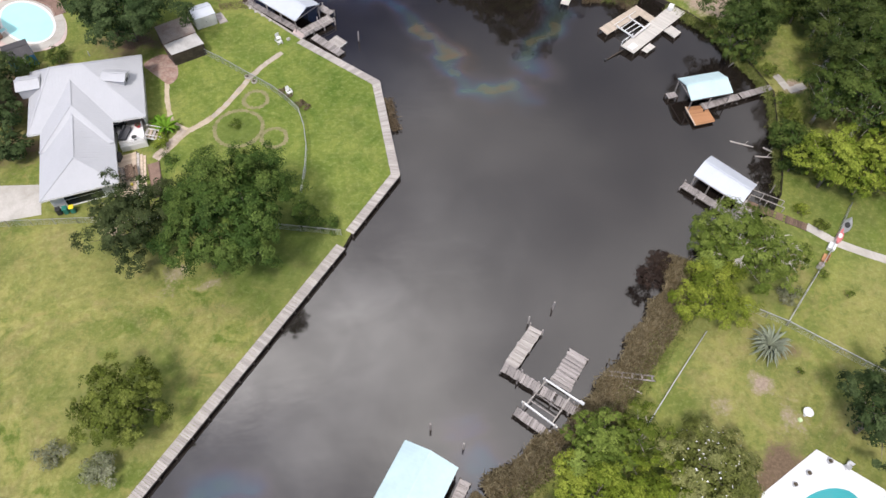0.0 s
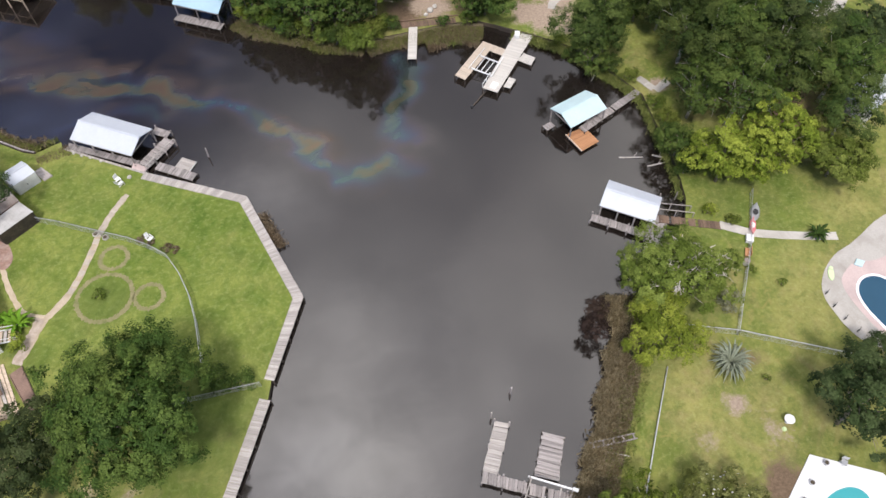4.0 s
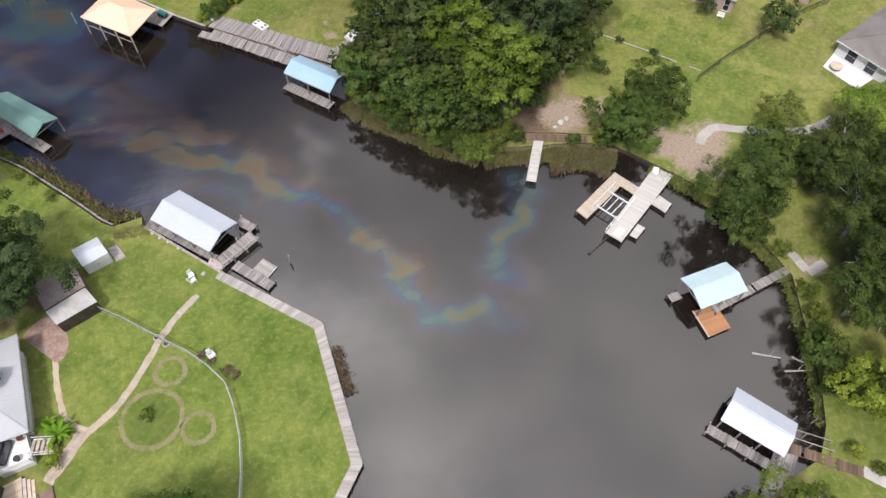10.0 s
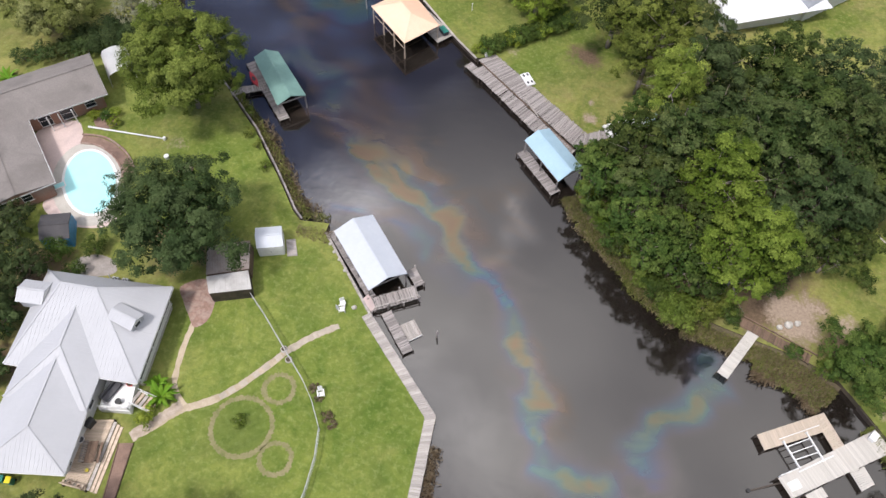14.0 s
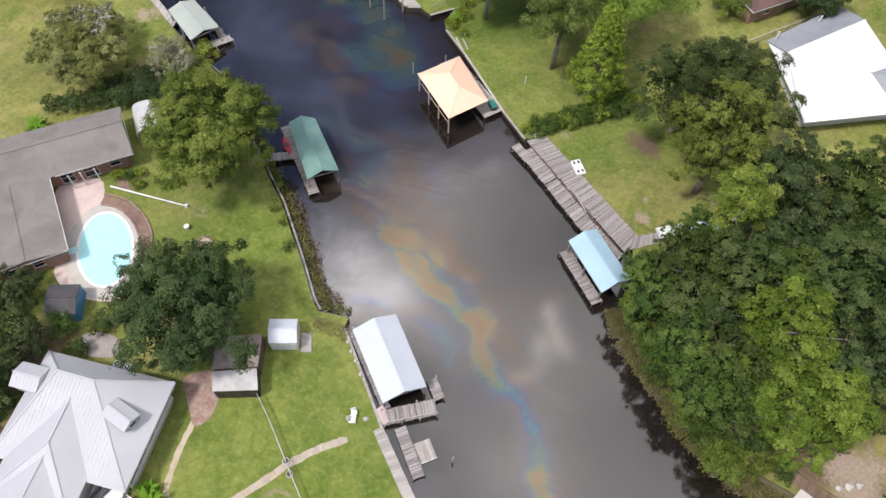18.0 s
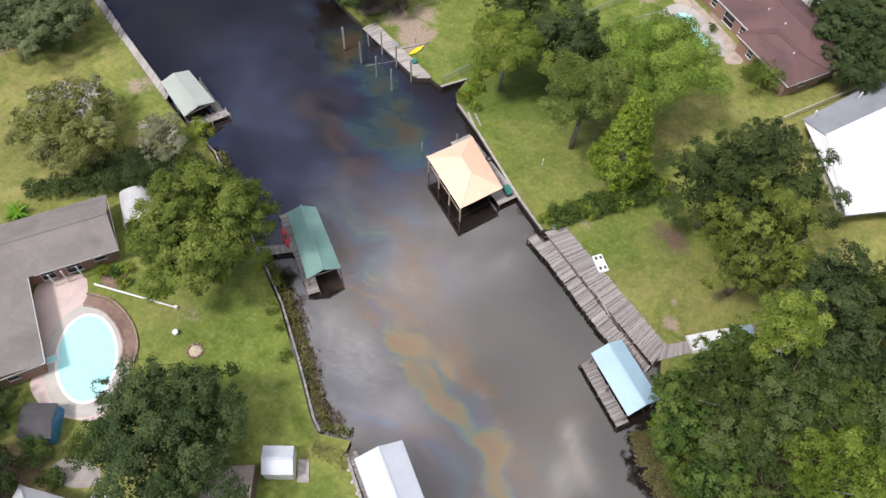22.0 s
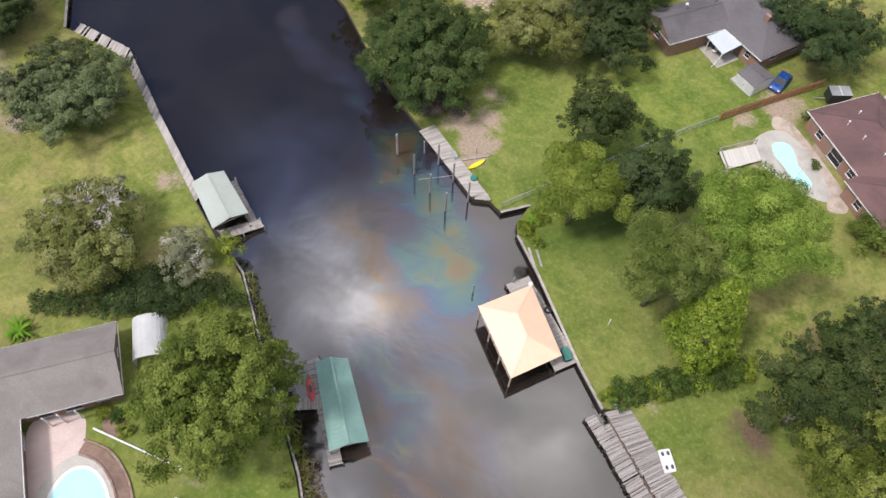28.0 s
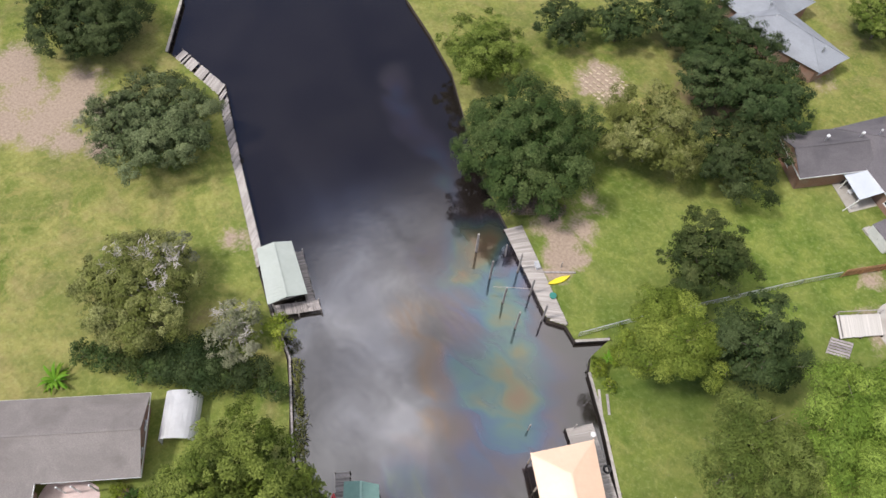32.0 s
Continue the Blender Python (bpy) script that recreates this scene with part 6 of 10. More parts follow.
# aqua boathouse with the orange float and its walkway
BH4 = [(33.4, 27.3), (34.2, 23.0), (40.4, 24.1), (39.5, 28.3)]
boathouse([BH4[1], BH4[2], BH4[3], BH4[0]], 1.9, 2.7, METAL_AQUA, "boathouse with a pale aqua metal roof", 0.4)
deck("walkway", [(36.6, 23.0), (47.8, 26.2), (47.5, 27.2), (36.3, 24.1)], 0.0, WOOD_GREY, "narrow weathered walkway to the aqua boathouse", width=0.3, rough=1.4, lost=0.05)
deck("dock", [(32.2, 25.4), (33.6, 25.7), (33.4, 26.7), (32.0, 26.4)], -0.05, WOOD_GREY, "small weathered step dock", width=0.25, rough=0.6)
OF = thing("floating_dock", 36.0, 22.2, WATER_Z, "orange stained timber floating dock", "float")
part("float_drum", slab([(34.3, 23.7), (37.1, 23.9), (37.5, 21.2), (34.8, 20.6)], WATER_Z - 0.3, -0.36), RUBBER, OF)
lay(OF, [(34.2, 23.9), (34.7, 20.4), (37.7, 21.0), (37.2, 24.1)], -0.28, WOOD_ORANGE, 0.2, rough=0.15)
part("rim", bar((34.2, 23.9, -0.22), (34.7, 20.4, -0.22), 0.14, 0.12), WOOD_TAN, OF)

# dock with boat lift on the north shore
deck("dock", [(25.2, 40.2), (32.0, 45.0), (33.0, 43.4), (26.1, 38.7)], 0.06, DOCK_TAN, "tan plank dock around the boat lift", width=0.2, rough=0.15)
deck("dock", [(32.0, 45.0), (35.4, 40.4), (34.2, 39.6), (31.2, 43.8)], 0.06, DOCK_TAN, "tan plank dock around the boat lift", width=0.2, rough=0.15)
deck("dock", [(27.7, 36.2), (37.4, 44.8), (39.3, 42.9), (29.2, 34.5)], 0.07, DOCK_PALE, "pale bleached plank dock by the boat lift", width=0.2, rough=0.15)
deck("dock", [(34.9, 39.4), (36.2, 37.6), (37.5, 38.8), (36.4, 40.4)], -0.15, DOCK_PALE, "low pale side dock platform", width=0.2, rough=0.3)
deck("dock", [(30.6, 35.4), (32.2, 36.8), (32.9, 36.0), (31.3, 34.7)], -0.15, DOCK_PALE, "low pale side dock step", width=0.2, rough=0.3)
BL = thing("boat_lift", 30.0, 39.9, WATER_Z - 0.6, "white painted boat lift cradle between docks", "boat lift")
for a, b in (((27.9, 40.2), (29.7, 37.9)), ((30.2, 42.0), (32.1, 39.5))):
    part("cross_beam", bar(v3(a, 0.28), v3(b, 0.28), 0.13, 0.2), PAINT_WHITE, BL)
for t in (0.2, 0.45, 0.7):
    a, b = mixp((27.9, 40.2), (29.7, 37.9), t), mixp((30.2, 42.0), (32.1, 39.5), t)
    part("bunk", bar(v3(a, 0.16), v3(b, 0.16), 0.09, 0.1), PAINT_WHITE, BL)
for x, y in ((27.9, 40.2), (29.7, 37.9), (30.2, 42.0), (32.1, 39.5)):
    part("lift_post", rod((x, y, WATER_Z - 1.2), (x, y, 0.5), 0.09, 0.09, 8), PAINT_WHITE, BL)
part("winch_tube", bar((29.6, 37.4, 0.42), (33.0, 40.3, 0.42), 0.15, 0.15), PAINT_WHITE, BL)
part("winch_tube", bar((27.4, 40.3, 0.42), (31.4, 43.2, 0.42), 0.08, 0.08), PAINT_WHITE, BL)
DB = thing("dock_box", 37.0, 43.6, 0.07, "white dock box on the pale dock", "box")
part("body", box((37.0, 43.7, 0.4), (1.0, 0.7, 0.62), radians(60), 0.06), PAINT_WHITE, DB)
part("lid", box((37.0, 43.7, 0.76), (1.06, 0.76, 0.1), radians(60), 0.03), PAINT_WHITE, DB)
MAT = thing("dock_mat", 29.4, 35.9, 0.07, "white plastic mat folded on the pale dock", "mat")
part("sheet", box((29.4, 36.0, 0.1), (1.3, 0.95, 0.05), radians(40), 0.01), PAINT_WHITE, MAT)
part("folded_edge", box((29.0, 35.7, 0.14), (0.4, 0.9, 0.06), radians(40), 0.02), PAINT_WHITE, MAT)
LRAIL = thing("dock_rail", 28.9, 37.2, 0.07, "low white rail at the dock end", "rail")
part("top_rail", bar((27.7, 36.3, 0.75), (29.7, 37.9, 0.75), 0.08, 0.08), PAINT_WHITE, LRAIL)
for t in (0.03, 0.5, 0.97):
    part("rail_post", box((27.7 + 2.0 * t, 36.3 + 1.6 * t, 0.41), (0.09, 0.09, 0.7)), PAINT_WHITE, LRAIL)
DBEAM = thing("mooring_boom", 26.4, 34.6, WATER_Z, "dark floating mooring boom off the dock", "boom")
part("boom", bar((28.2, 36.0, -0.45), (25.2, 34.2, -0.62), 0.16, 0.12), WOOD_WET, DBEAM)
part("float_ball", rod((25.1, 34.2, -0.75), (25.1, 34.2, -0.5), 0.22, 0.2, 10), RUBBER, DBEAM)

# small pier on the marsh
deck("pier", [(23.2, 52.6), (20.3, 46.1), (21.5, 45.6), (24.4, 52.1)], 0.05, DOCK_PALE, "pale plank pier over the marsh", width=0.24, rough=0.3)
deck("boardwalk", [(21.2, 54.3), (30.4, 51.6), (30.1, 50.4), (20.9, 53.1)], 0.07, WOOD_BROWN, "dark brown boardwalk along the marsh", width=0.26, rough=1.0)
part("kick_rail", bar((20.6, 54.6, 0.2), (31.0, 51.7, 0.2), 0.12, 0.16), WOOD_BROWN, tagged(thing("kick_rail", 26, 53, 0, "dark timber kick rail behind the boardwalk", "rail")))

# old dock with the white lift in the south
deck("dock", [(7.6, -8.2), (4.2, -12.4), (5.4, -13.4), (8.9, -9.1)], 0.05, WOOD_PALE, "weathered pale arm of the old dock", width=0.28, rough=0.9, tops=0.9)
deck("dock", [(4.2, -12.4), (14.2, -20.4), (13.5, -21.3), (3.6, -13.4)], 0.05, WOOD_GREY, "weathered main walk of the old dock", width=0.3, rough=1.3, lost=0.05, tops=0.7)
deck("dock", [(11.7, -11.2), (8.8, -14.9), (10.7, -16.4), (13.5, -12.7)], -0.15, WOOD_GREY, "sagging weathered platform of the old dock", width=0.2, rough=1.6, lost=0.03)
deck("dock", [(4.9, -17.6), (9.3, -21.6), (8.7, -22.4), (4.3, -18.4)], 0.0, WOOD_GREY, "weathered outer finger of the old dock", width=0.28, rough=1.3, lost=0.05)
LF = thing("boat_lift", 7.6, -17.2, WATER_Z - 0.6, "white painted timber boat lift frame", "boat lift")
part("long_beam", bar((8.0, -14.9, 0.75), (11.6, -18.0, 0.75), 0.17, 0.2), PAINT_WHITE, LF)
part("long_beam", bar((5.3, -17.3, 0.7), (8.6, -20.4, 0.7), 0.17, 0.2), PAINT_WHITE, LF)
part("cross_beam", bar((8.2, -15.2, 0.5), (5.8, -17.6, 0.5), 0.14, 0.16), WOOD_PALE, LF)
part("cross_beam", bar((10.5, -17.2, 0.5), (8.1, -19.9, 0.5), 0.14, 0.16), WOOD_PALE, LF)
part("bunk", bar((6.9, -16.2, 0.2), (9.5, -18.6, 0.2), 0.1, 0.12), WOOD_GREY, LF)
part("bunk", bar((6.2, -17.0, 0.2), (8.8, -19.2, 0.2), 0.1, 0.12), WOOD_GREY, LF)
for x, y in ((8.1, -15.1), (11.4, -17.9), (5.5, -17.5), (8.4, -20.2)):
    part("lift_post", rod((x, y, WATER_Z - 1.2), (x, y, 1.0), 0.12, 0.11, 8), WOOD_PALE, LF)
part("winch_drum", rod((11.4, -17.8, 0.9), (11.8, -18.2, 0.9), 0.2, 0.2, 12), PAINT_WHITE, LF)
LAD = thing("timber_gangplank", 17.7, -15.2, 0, "old ladder-like gangplank on the reeds", "gangplank")
for o in (0.0, 0.55):
    part("beam", bar((15.4 - 0.12 * o, -14.35 - o, 0.12), (20.2 - 0.12 * o, -15.4 - o, 0.26), 0.12, 0.14), WOOD_GREY, LAD)
for i in range(5):
    t = 0.06 + i * 0.22
    part("rung", bar((15.4 + 4.8 * t, -14.35 - 1.05 * t, 0.22 + 0.12 * t), (15.34 + 4.8 * t, -14.9 - 1.05 * t, 0.22 + 0.12 * t), 0.16, 0.06), WOOD_GREY, LAD)
part("loose_board", bar((16.6, -15.9, 0.05), (18.5, -17.2, 0.08), 0.14, 0.05), WOOD_PALE, LAD)
part("prop", bar((15.6, -14.0, -0.2), (17.6, -16.0, 0.1), 0.12, 0.1), WOOD_GREY, LAD)
for x, y in ((13.3, -12.9), (16.3, -13.7)):
    part("foot", rod((x, y, -1.3), (x, y, -0.02), 0.08, 0.08, 6), WOOD_WET, LAD)

# aqua boathouse at the south edge
boathouse([(-11.5, -28.0), (-7.2, -20.9), (-2.1, -24.1), (-6.4, -31.2)], 2.1, 3.0, METAL_AQUA, "boathouse with a pale aqua metal roof")
deck("dock", [(-1.9, -24.6), (-6.0, -31.6), (-5.0, -32.2), (-0.9, -25.2)], 0.0, WOOD_GREY, "weathered dock beside the aqua boathouse", rough=1.0, width=0.25)

# pilings standing in the water
for x, y, h, r in ((-57.6, 103.3, 3.5, 0.16), (-53.9, 101.6, 3.6, 0.14), (-50.6, 100.1, 3.4, 0.13), (-47.4, 98.6, 3.6, 0.13), (-52.0, 104.7, 3.7, 0.13), (-48.9, 103.2, 3.5, 0.13), (-45.7, 101.6, 3.6, 0.13), (-54.6, 105.4, 1.9, 0.11), (-38.6, 90.2, 1.3, 0.1),
                   (10.6, -5.9, 1.0, 0.12), (-4.5, -19.2, 1.1, 0.12), (-1.2, -21.4, 1.0, 0.12), (-10.9, 40.4, 1.1, 0.1), (39.6, 9.4, 0.9, 0.08), (41.6, 8.8, 0.9, 0.08), (-35.0, 93.6, 1.3, 0.1), (33.2, 2.0, 0.7, 0.08), (7.6, -7.6, 1.0, 0.1)):
    pl = thing("piling", x, y, WATER_Z - 1.2, "bleached timber piling standing in the water", "piling", "mooring pilings")
    part("shaft", rod((x, y, WATER_Z - 1.2), (x + prng.uniform(-0.08, 0.08), y + prng.uniform(-0.08, 0.08), h), r, r * 0.9, 9), WOOD_GREY if h > 3 or prng.random() < 0.4 else WOOD_PALE, pl)
    part("waterline_band", rod((x, y, WATER_Z - 0.1), (x, y, WATER_Z + 0.22), r * 1.06, r * 1.05, 9), WOOD_WET, pl)
for a, b in (((38.9, 17.7), (41.7, 16.4)), ((43.1, 16.3), (44.2, 15.2)), ((41.5, 14.9), (43.9, 14.4)), ((44.6, 33.0), (42.8, 31.6))):
    lg = thing("driftwood_log", a[0], a[1], WATER_Z, "dead grey log lying in the shallows", "log", "driftwood")
    part("log", rod(v3(a, WATER_Z - 0.02), v3(b, WATER_Z + 0.12), 0.13, 0.07, 7), WOOD_PALE, lg)
    part("branch", rod(v3(mixp(a, b, 0.6), WATER_Z), (mixp(a, b, 0.7)[0] + 0.4, mixp(a, b, 0.7)[1] + 0.5, WATER_Z + 0.35), 0.05, 0.02, 5), WOOD_PALE, lg)

# tan deck on the north-east bank
deck("deck", [(-57.0, 107.9), (-45.4, 102.0), (-43.4, 103.2), (-55.8, 110.0)], 0.08, WOOD_PALE, "pale plank deck on top of the sea wall", width=0.3, rough=0.2)
deck("deck", [(-45.2, 101.9), (-43.1, 102.8), (-43.2, 103.1), (-43.5, 103.1)], 0.08, WOOD_PALE, "pale plank deck corner on the sea wall", width=0.3, rough=0.2)

# ---------------------------------------------------------------- paths, terraces and pools
WORN = surface("worn pale grass ring", (0.27, 0.235, 0.125), (0.19, 0.178, 0.078), (0.12, 0.136, 0.04), 4.0, 0.6, 0.95, bump=0.3)


def ribbon(name, line, width, z, material, label, category="path", closed=False, ragged=0.08, kind="structure"):
    rng = random.Random(len(line) * 31 + int(abs(line[0][0] * 10)))
    pts = smooth_line(line, 6, closed)
    bm = bmesh.new()
    rows = []
    n = len(pts)
    for i, p in enumerate(pts):
        a = Vector(pts[(i - 1) % n] if closed else pts[max(i - 1, 0)])
        b = Vector(pts[(i + 1) % n] if closed else pts[min(i + 1, n - 1)])
        u = (b - a).normalized()
        w0, w1 = width / 2 + rng.uniform(-ragged, ragged), width / 2 + rng.uniform(-ragged, ragged)
        rows.append([bm.verts.new((p[0] - u.y * s, p[1] + u.x * s, zz)) for s, zz in ((w0 + 0.03, -0.05), (w0, z), (-w1, z), (-w1 - 0.03, -0.05))])
    for i in range(n if closed else n - 1):
        r, q = rows[i], rows[(i + 1) % n]
        for k in range(3):
            bm.faces.new((r[k], q[k], q[k + 1], r[k + 1]))
    bmesh.ops.recalc_face_normals(bm, faces=bm.faces[:])
    return tagged(part(name, bm, material), label, category, kind=kind)


def stepping(line, count, size, material, label, group):
    """Single flat slabs along a line."""
    pts = smooth_line(line, 10)
    for i in range(count):
        k = int(i * (len(pts) - 1) / max(count - 1, 1))
        p, q = Vector(pts[k]), Vector(pts[min(k + 1, len(pts) - 1)])
        if k == len(pts) - 1:
            p, q = Vector(pts[-2]), Vector(pts[-1])
        ang = math.atan2(q.y - p.y, q.x - p.x) + prng.uniform(-0.08, 0.08)
        c = pts[k]
        s = thing("paving_slab", c[0], c[1], 0, label, "paving", group)
        part("slab", box((c[0], c[1], 0.012 + 0.006 * (i % 3)), (size[0] * prng.uniform(0.92, 1.0), size[1] * prng.uniform(0.92, 1.05), 0.05), ang, 0.012), material, s)


PATH_SAND = surface("pinkish trodden path", (0.50, 0.42, 0.355), (0.38, 0.31, 0.25), (0.25, 0.20, 0.14), 4.0, 0.7, 0.95, bump=0.3)
ribbon("garden_path", [(-22.2, 37.7), (-23.4, 36.6), (-24.6, 35.3), (-26.4, 32.9), (-28.7, 28.9), (-31.2, 25.7), (-33.8, 23.7), (-34.9, 22.4), (-36.2, 20.6), (-37.4, 19.4)], 0.8, 0.02, DIRT_PATH, "curving sandy garden path across the lawn")
ribbon("garden_landing", [(-34.3, 24.0), (-35.3, 22.6), (-36.3, 21.0), (-37.6, 19.2)], 1.15, 0.028, PATH_SAND, "pinkish worn landing beside the garden steps", ragged=0.14)
ribbon("garden_path", [(-33.6, 23.8), (-35.8, 25.2), (-37.0, 28.2), (-37.6, 32.0), (-37.6, 35.2)], 0.6, 0.016, DIRT_PATH, "narrow sandy path beside the house")
PATH_SLAB = surface("tan cement slab", (0.47, 0.41, 0.34), (0.38, 0.33, 0.265), (0.29, 0.25, 0.19), 4.0, 0.6, 0.95, bump=0.2, vary=0.1)
stepping([(-22.2, 37.7), (-23.4, 36.6), (-24.6, 35.3), (-25.6, 34.0), (-26.6, 32.5), (-28.7, 28.9), (-30.6, 26.3)], 17, (0.85, 0.68), PATH_SLAB, "pale square paving slab on the lawn path", "lawn path slabs")
for c, r in (((-27.2, 23.8), 3.2), ((-25.2, 28.9), 1.6), ((-22.4, 21.8), 1.65)):
    ribbon("grass_ring", ellipse(c[0], c[1], r, r, 0, 24), 0.5, 0.012, WORN, "ring of worn pale grass in the lawn", "lawn ring", True, 0.13)
WORN_BRICK = surface("worn brick paving and mulch", (0.34, 0.215, 0.175), (0.20, 0.125, 0.095), (0.42, 0.34, 0.29), 2.6, 0.9, 0.95, bump=0.5, depth=0.04)
tagged(part("brick_patio", slab(smooth_line([(-41.4, 36.8), (-39.4, 38.6), (-37.6, 38.0), (-36.6, 36.0), (-36.4, 33.8), (-37.4, 32.6), (-38.6, 33.6), (-40.2, 35.2)], 4, True), -0.1, 0.03), WORN_BRICK), "reddish paver patio beside the shed", "patio", kind="structure")
tagged(part("driveway", slab([(-66, 16.4), (-51.3, 15.9), (-50.3, 11.2), (-66, 8.6)], -0.1, 0.03), CONCRETE), "pale concrete driveway beside the garage", "driveway", kind="structure")
tagged(part("concrete_pad", slab([(-20.6, 42.1), (-19.2, 40.9), (-18.6, 41.3), (-19.7, 42.5), (-20.2, 42.9)], -0.1, 0.03), PAVER_PINK), "pinkish concrete landing at the dock", "landing", kind="structure")
ribbon("gravel_path", [(44.8, 47.2), (46.0, 48.6), (48.2, 49.5), (51.5, 48.4), (57.1, 46.8), (61.0, 46.6), (64.6, 47.6)], 1.3, 0.025, CONCRETE, "pale curving gravel garden path")
ribbon("concrete_walk", [(44.0, 2.9), (45.6, 1.4), (47.3, 0.0), (51.5, -2.3), (56.0, -4.4)], 1.15, 0.03, CONCRETE, "pale concrete walk across the lawn", ragged=0.01)
stepping([(49.0, 28.2), (49.8, 26.0), (51.6, 26.4)], 4, (1.5, 1.2), CONCRETE, "cracked pale concrete slab at the walkway", "landing slabs")
tagged(part("mulch_bed", slab(smooth_line([(-65.2, 56.6), (-63.0, 57.8), (-61.8, 56.2), (-63.4, 54.8)], 4, True), -0.05, 0.03), MULCH), "dark mulch bed at the house corner", "flower bed", kind="structure")
tagged(part("mulch_bed", slab([(-38.4, 18.2), (-37.0, 18.7), (-35.8, 13.2), (-36.9, 12.8)], -0.05, 0.1), MULCH), "long red mulch bed with timber edging", "flower bed", kind="structure")
for a, b in (((-38.4, 18.2), (-36.9, 12.8)), ((-37.0, 18.7), (-35.8, 13.2)), ((-36.9, 12.8), (-35.8, 13.2))):
    part("edging", bar(v3(a, 0.09), v3(b, 0.09), 0.1, 0.2), WOOD_BROWN, tagged(thing("bed_edging", a[0], a[1], 0, "brown timber edging of the mulch bed", "edging"), group="bed edging"))
GD = deck("garden_deck", [(-42.4, 19.4), (-41.3, 12.7), (-38.9, 12.9), (-40.0, 20.2)], 0.45, WOOD_TAN, "tan garden deck beside the house", "deck", 0.16, 0.3, posts=3.0)
for k, z in ((0.22, 0.33), (0.62, 0.2), (1.0, 0.08)):
    part("step_board", bar((-40.0 + k, 20.1 - 0.3 * k, z), (-38.9 + k * 0.95, 13.0, z), 0.34, 0.06), WOOD_PALE if k < 0.5 else WOOD_TAN, GD)
    part("step_riser", bar((-40.15 + k, 20.1 - 0.3 * k, z - 0.06), (-39.05 + k * 0.95, 13.0, z - 0.06), 0.03, 0.12), WOOD_BROWN, GD)
BN = thing("deck_bench", -40.1, 13.0, 0.45, "tan timber bench along the deck edge", "bench")
part("seat", bar((-41.3, 12.95, 0.88), (-39.0, 13.1, 0.88), 0.45, 0.07), WOOD_TAN, BN)
part("backrest", bar((-41.3, 12.72, 1.2), (-39.0, 12.87, 1.2), 0.06, 0.35), WOOD_TAN, BN)
for x in (-41.1, -39.2):
    part("leg", box((x, 13.0, 0.65), (0.1, 0.4, 0.42)), WOOD_TAN, BN)
for k in range(4):
    fp = thing("flower_pot", -40.9 + k * 0.5, 13.06, 0.915, "small clay pot on the deck bench", "pot", "bench pots")
    part("bowl", rod((-40.9 + k * 0.5, 13.06, 0.915), (-40.9 + k * 0.5, 13.06, 1.1), 0.08, 0.14, 10), BRICK if k % 2 else CONCRETE, fp)
    part("soil", rod((-40.9 + k * 0.5, 13.06, 1.08), (-40.9 + k * 0.5, 13.06, 1.11), 0.11, 0.11, 10), SOIL, fp)
PTAB = thing("picnic_table", -40.0, 16.4, 0.45, "dark brown slatted picnic table on the deck", "table")
tu, tv = Vector((0.30, -0.954)), Vector((0.954, 0.30))
for k in range(5):
    c = Vector((-40.0, 16.4)) + tv * (k - 2) * 0.19
    part("slat", bar((c.x - tu.x * 1.1, c.y - tu.y * 1.1, 1.18), (c.x + tu.x * 1.1, c.y + tu.y * 1.1, 1.18), 0.16, 0.04), WOOD_BROWN, PTAB)
for s in (-1, 1):
    c = Vector((-40.0, 16.4)) + tv * s * 0.72
    part("bench_board", bar((c.x - tu.x * 1.05, c.y - tu.y * 1.05, 0.88), (c.x + tu.x * 1.05, c.y + tu.y * 1.05, 0.88), 0.26, 0.04), WOOD_BROWN, PTAB)
    e = Vector((-40.0, 16.4)) + tu * s * 0.75
    for r in (-1, 1):
        part("leg", bar((e.x - tv.x * r * 0.25, e.y - tv.y * r * 0.25, 1.15), (e.x + tv.x * r * 0.7, e.y + tv.y * r * 0.7, 0.47), 0.07, 0.1), WOOD_BROWN, PTAB)
    part("brace", bar((e.x - tv.x * 0.75, e.y - tv.y * 0.75, 0.84), (e.x + tv.x * 0.75, e.y + tv.y * 0.75, 0.84), 0.05, 0.08), WOOD_BROWN, PTAB)
SB = thing("slatted_bench", -40.98, 16.2, 0.45, "weathered grey slatted bench on the deck", "bench")
for k in range(9):
    c = Vector((-40.95, 16.25)) + tu * (k - 4) * 0.25
    part("slat", bar((c.x - tv.x * 0.28, c.y - tv.y * 0.28, 0.9), (c.x + tv.x * 0.28, c.y + tv.y * 0.28, 0.9), 0.12, 0.04), WOOD_PALE if k % 3 else WOOD_GREY, SB)
for s in (-1, 1):
    c = Vector((-40.95, 16.25)) + tv * s * 0.22
    part("rail", bar((c.x - tu.x * 1.1, c.y - tu.y * 1.1, 0.85), (c.x + tu.x * 1.1, c.y + tu.y * 1.1, 0.85), 0.06, 0.08), WOOD_GREY, SB)
    for r in (-1, 1):
        part("leg", box((c.x + tu.x * r, c.y + tu.y * r, 0.65), (0.08, 0.08, 0.42)), WOOD_GREY, SB)
YB = thing("bucket", -39.7, 14.7, 0.45, "yellow plastic bucket on the deck", "bucket")
part("body", rod((-39.7, 14.7, 0.45), (-39.7, 14.7, 0.75), 0.14, 0.18, 12), YELLOW_PLASTIC, YB)
part("handle", bar((-39.86, 14.7, 0.76), (-39.54, 14.7, 0.76), 0.02, 0.02), ALU, YB)
GB = thing("grill", -42.0, 19.3, 0.45, "black covered grill beside the patio", "grill")
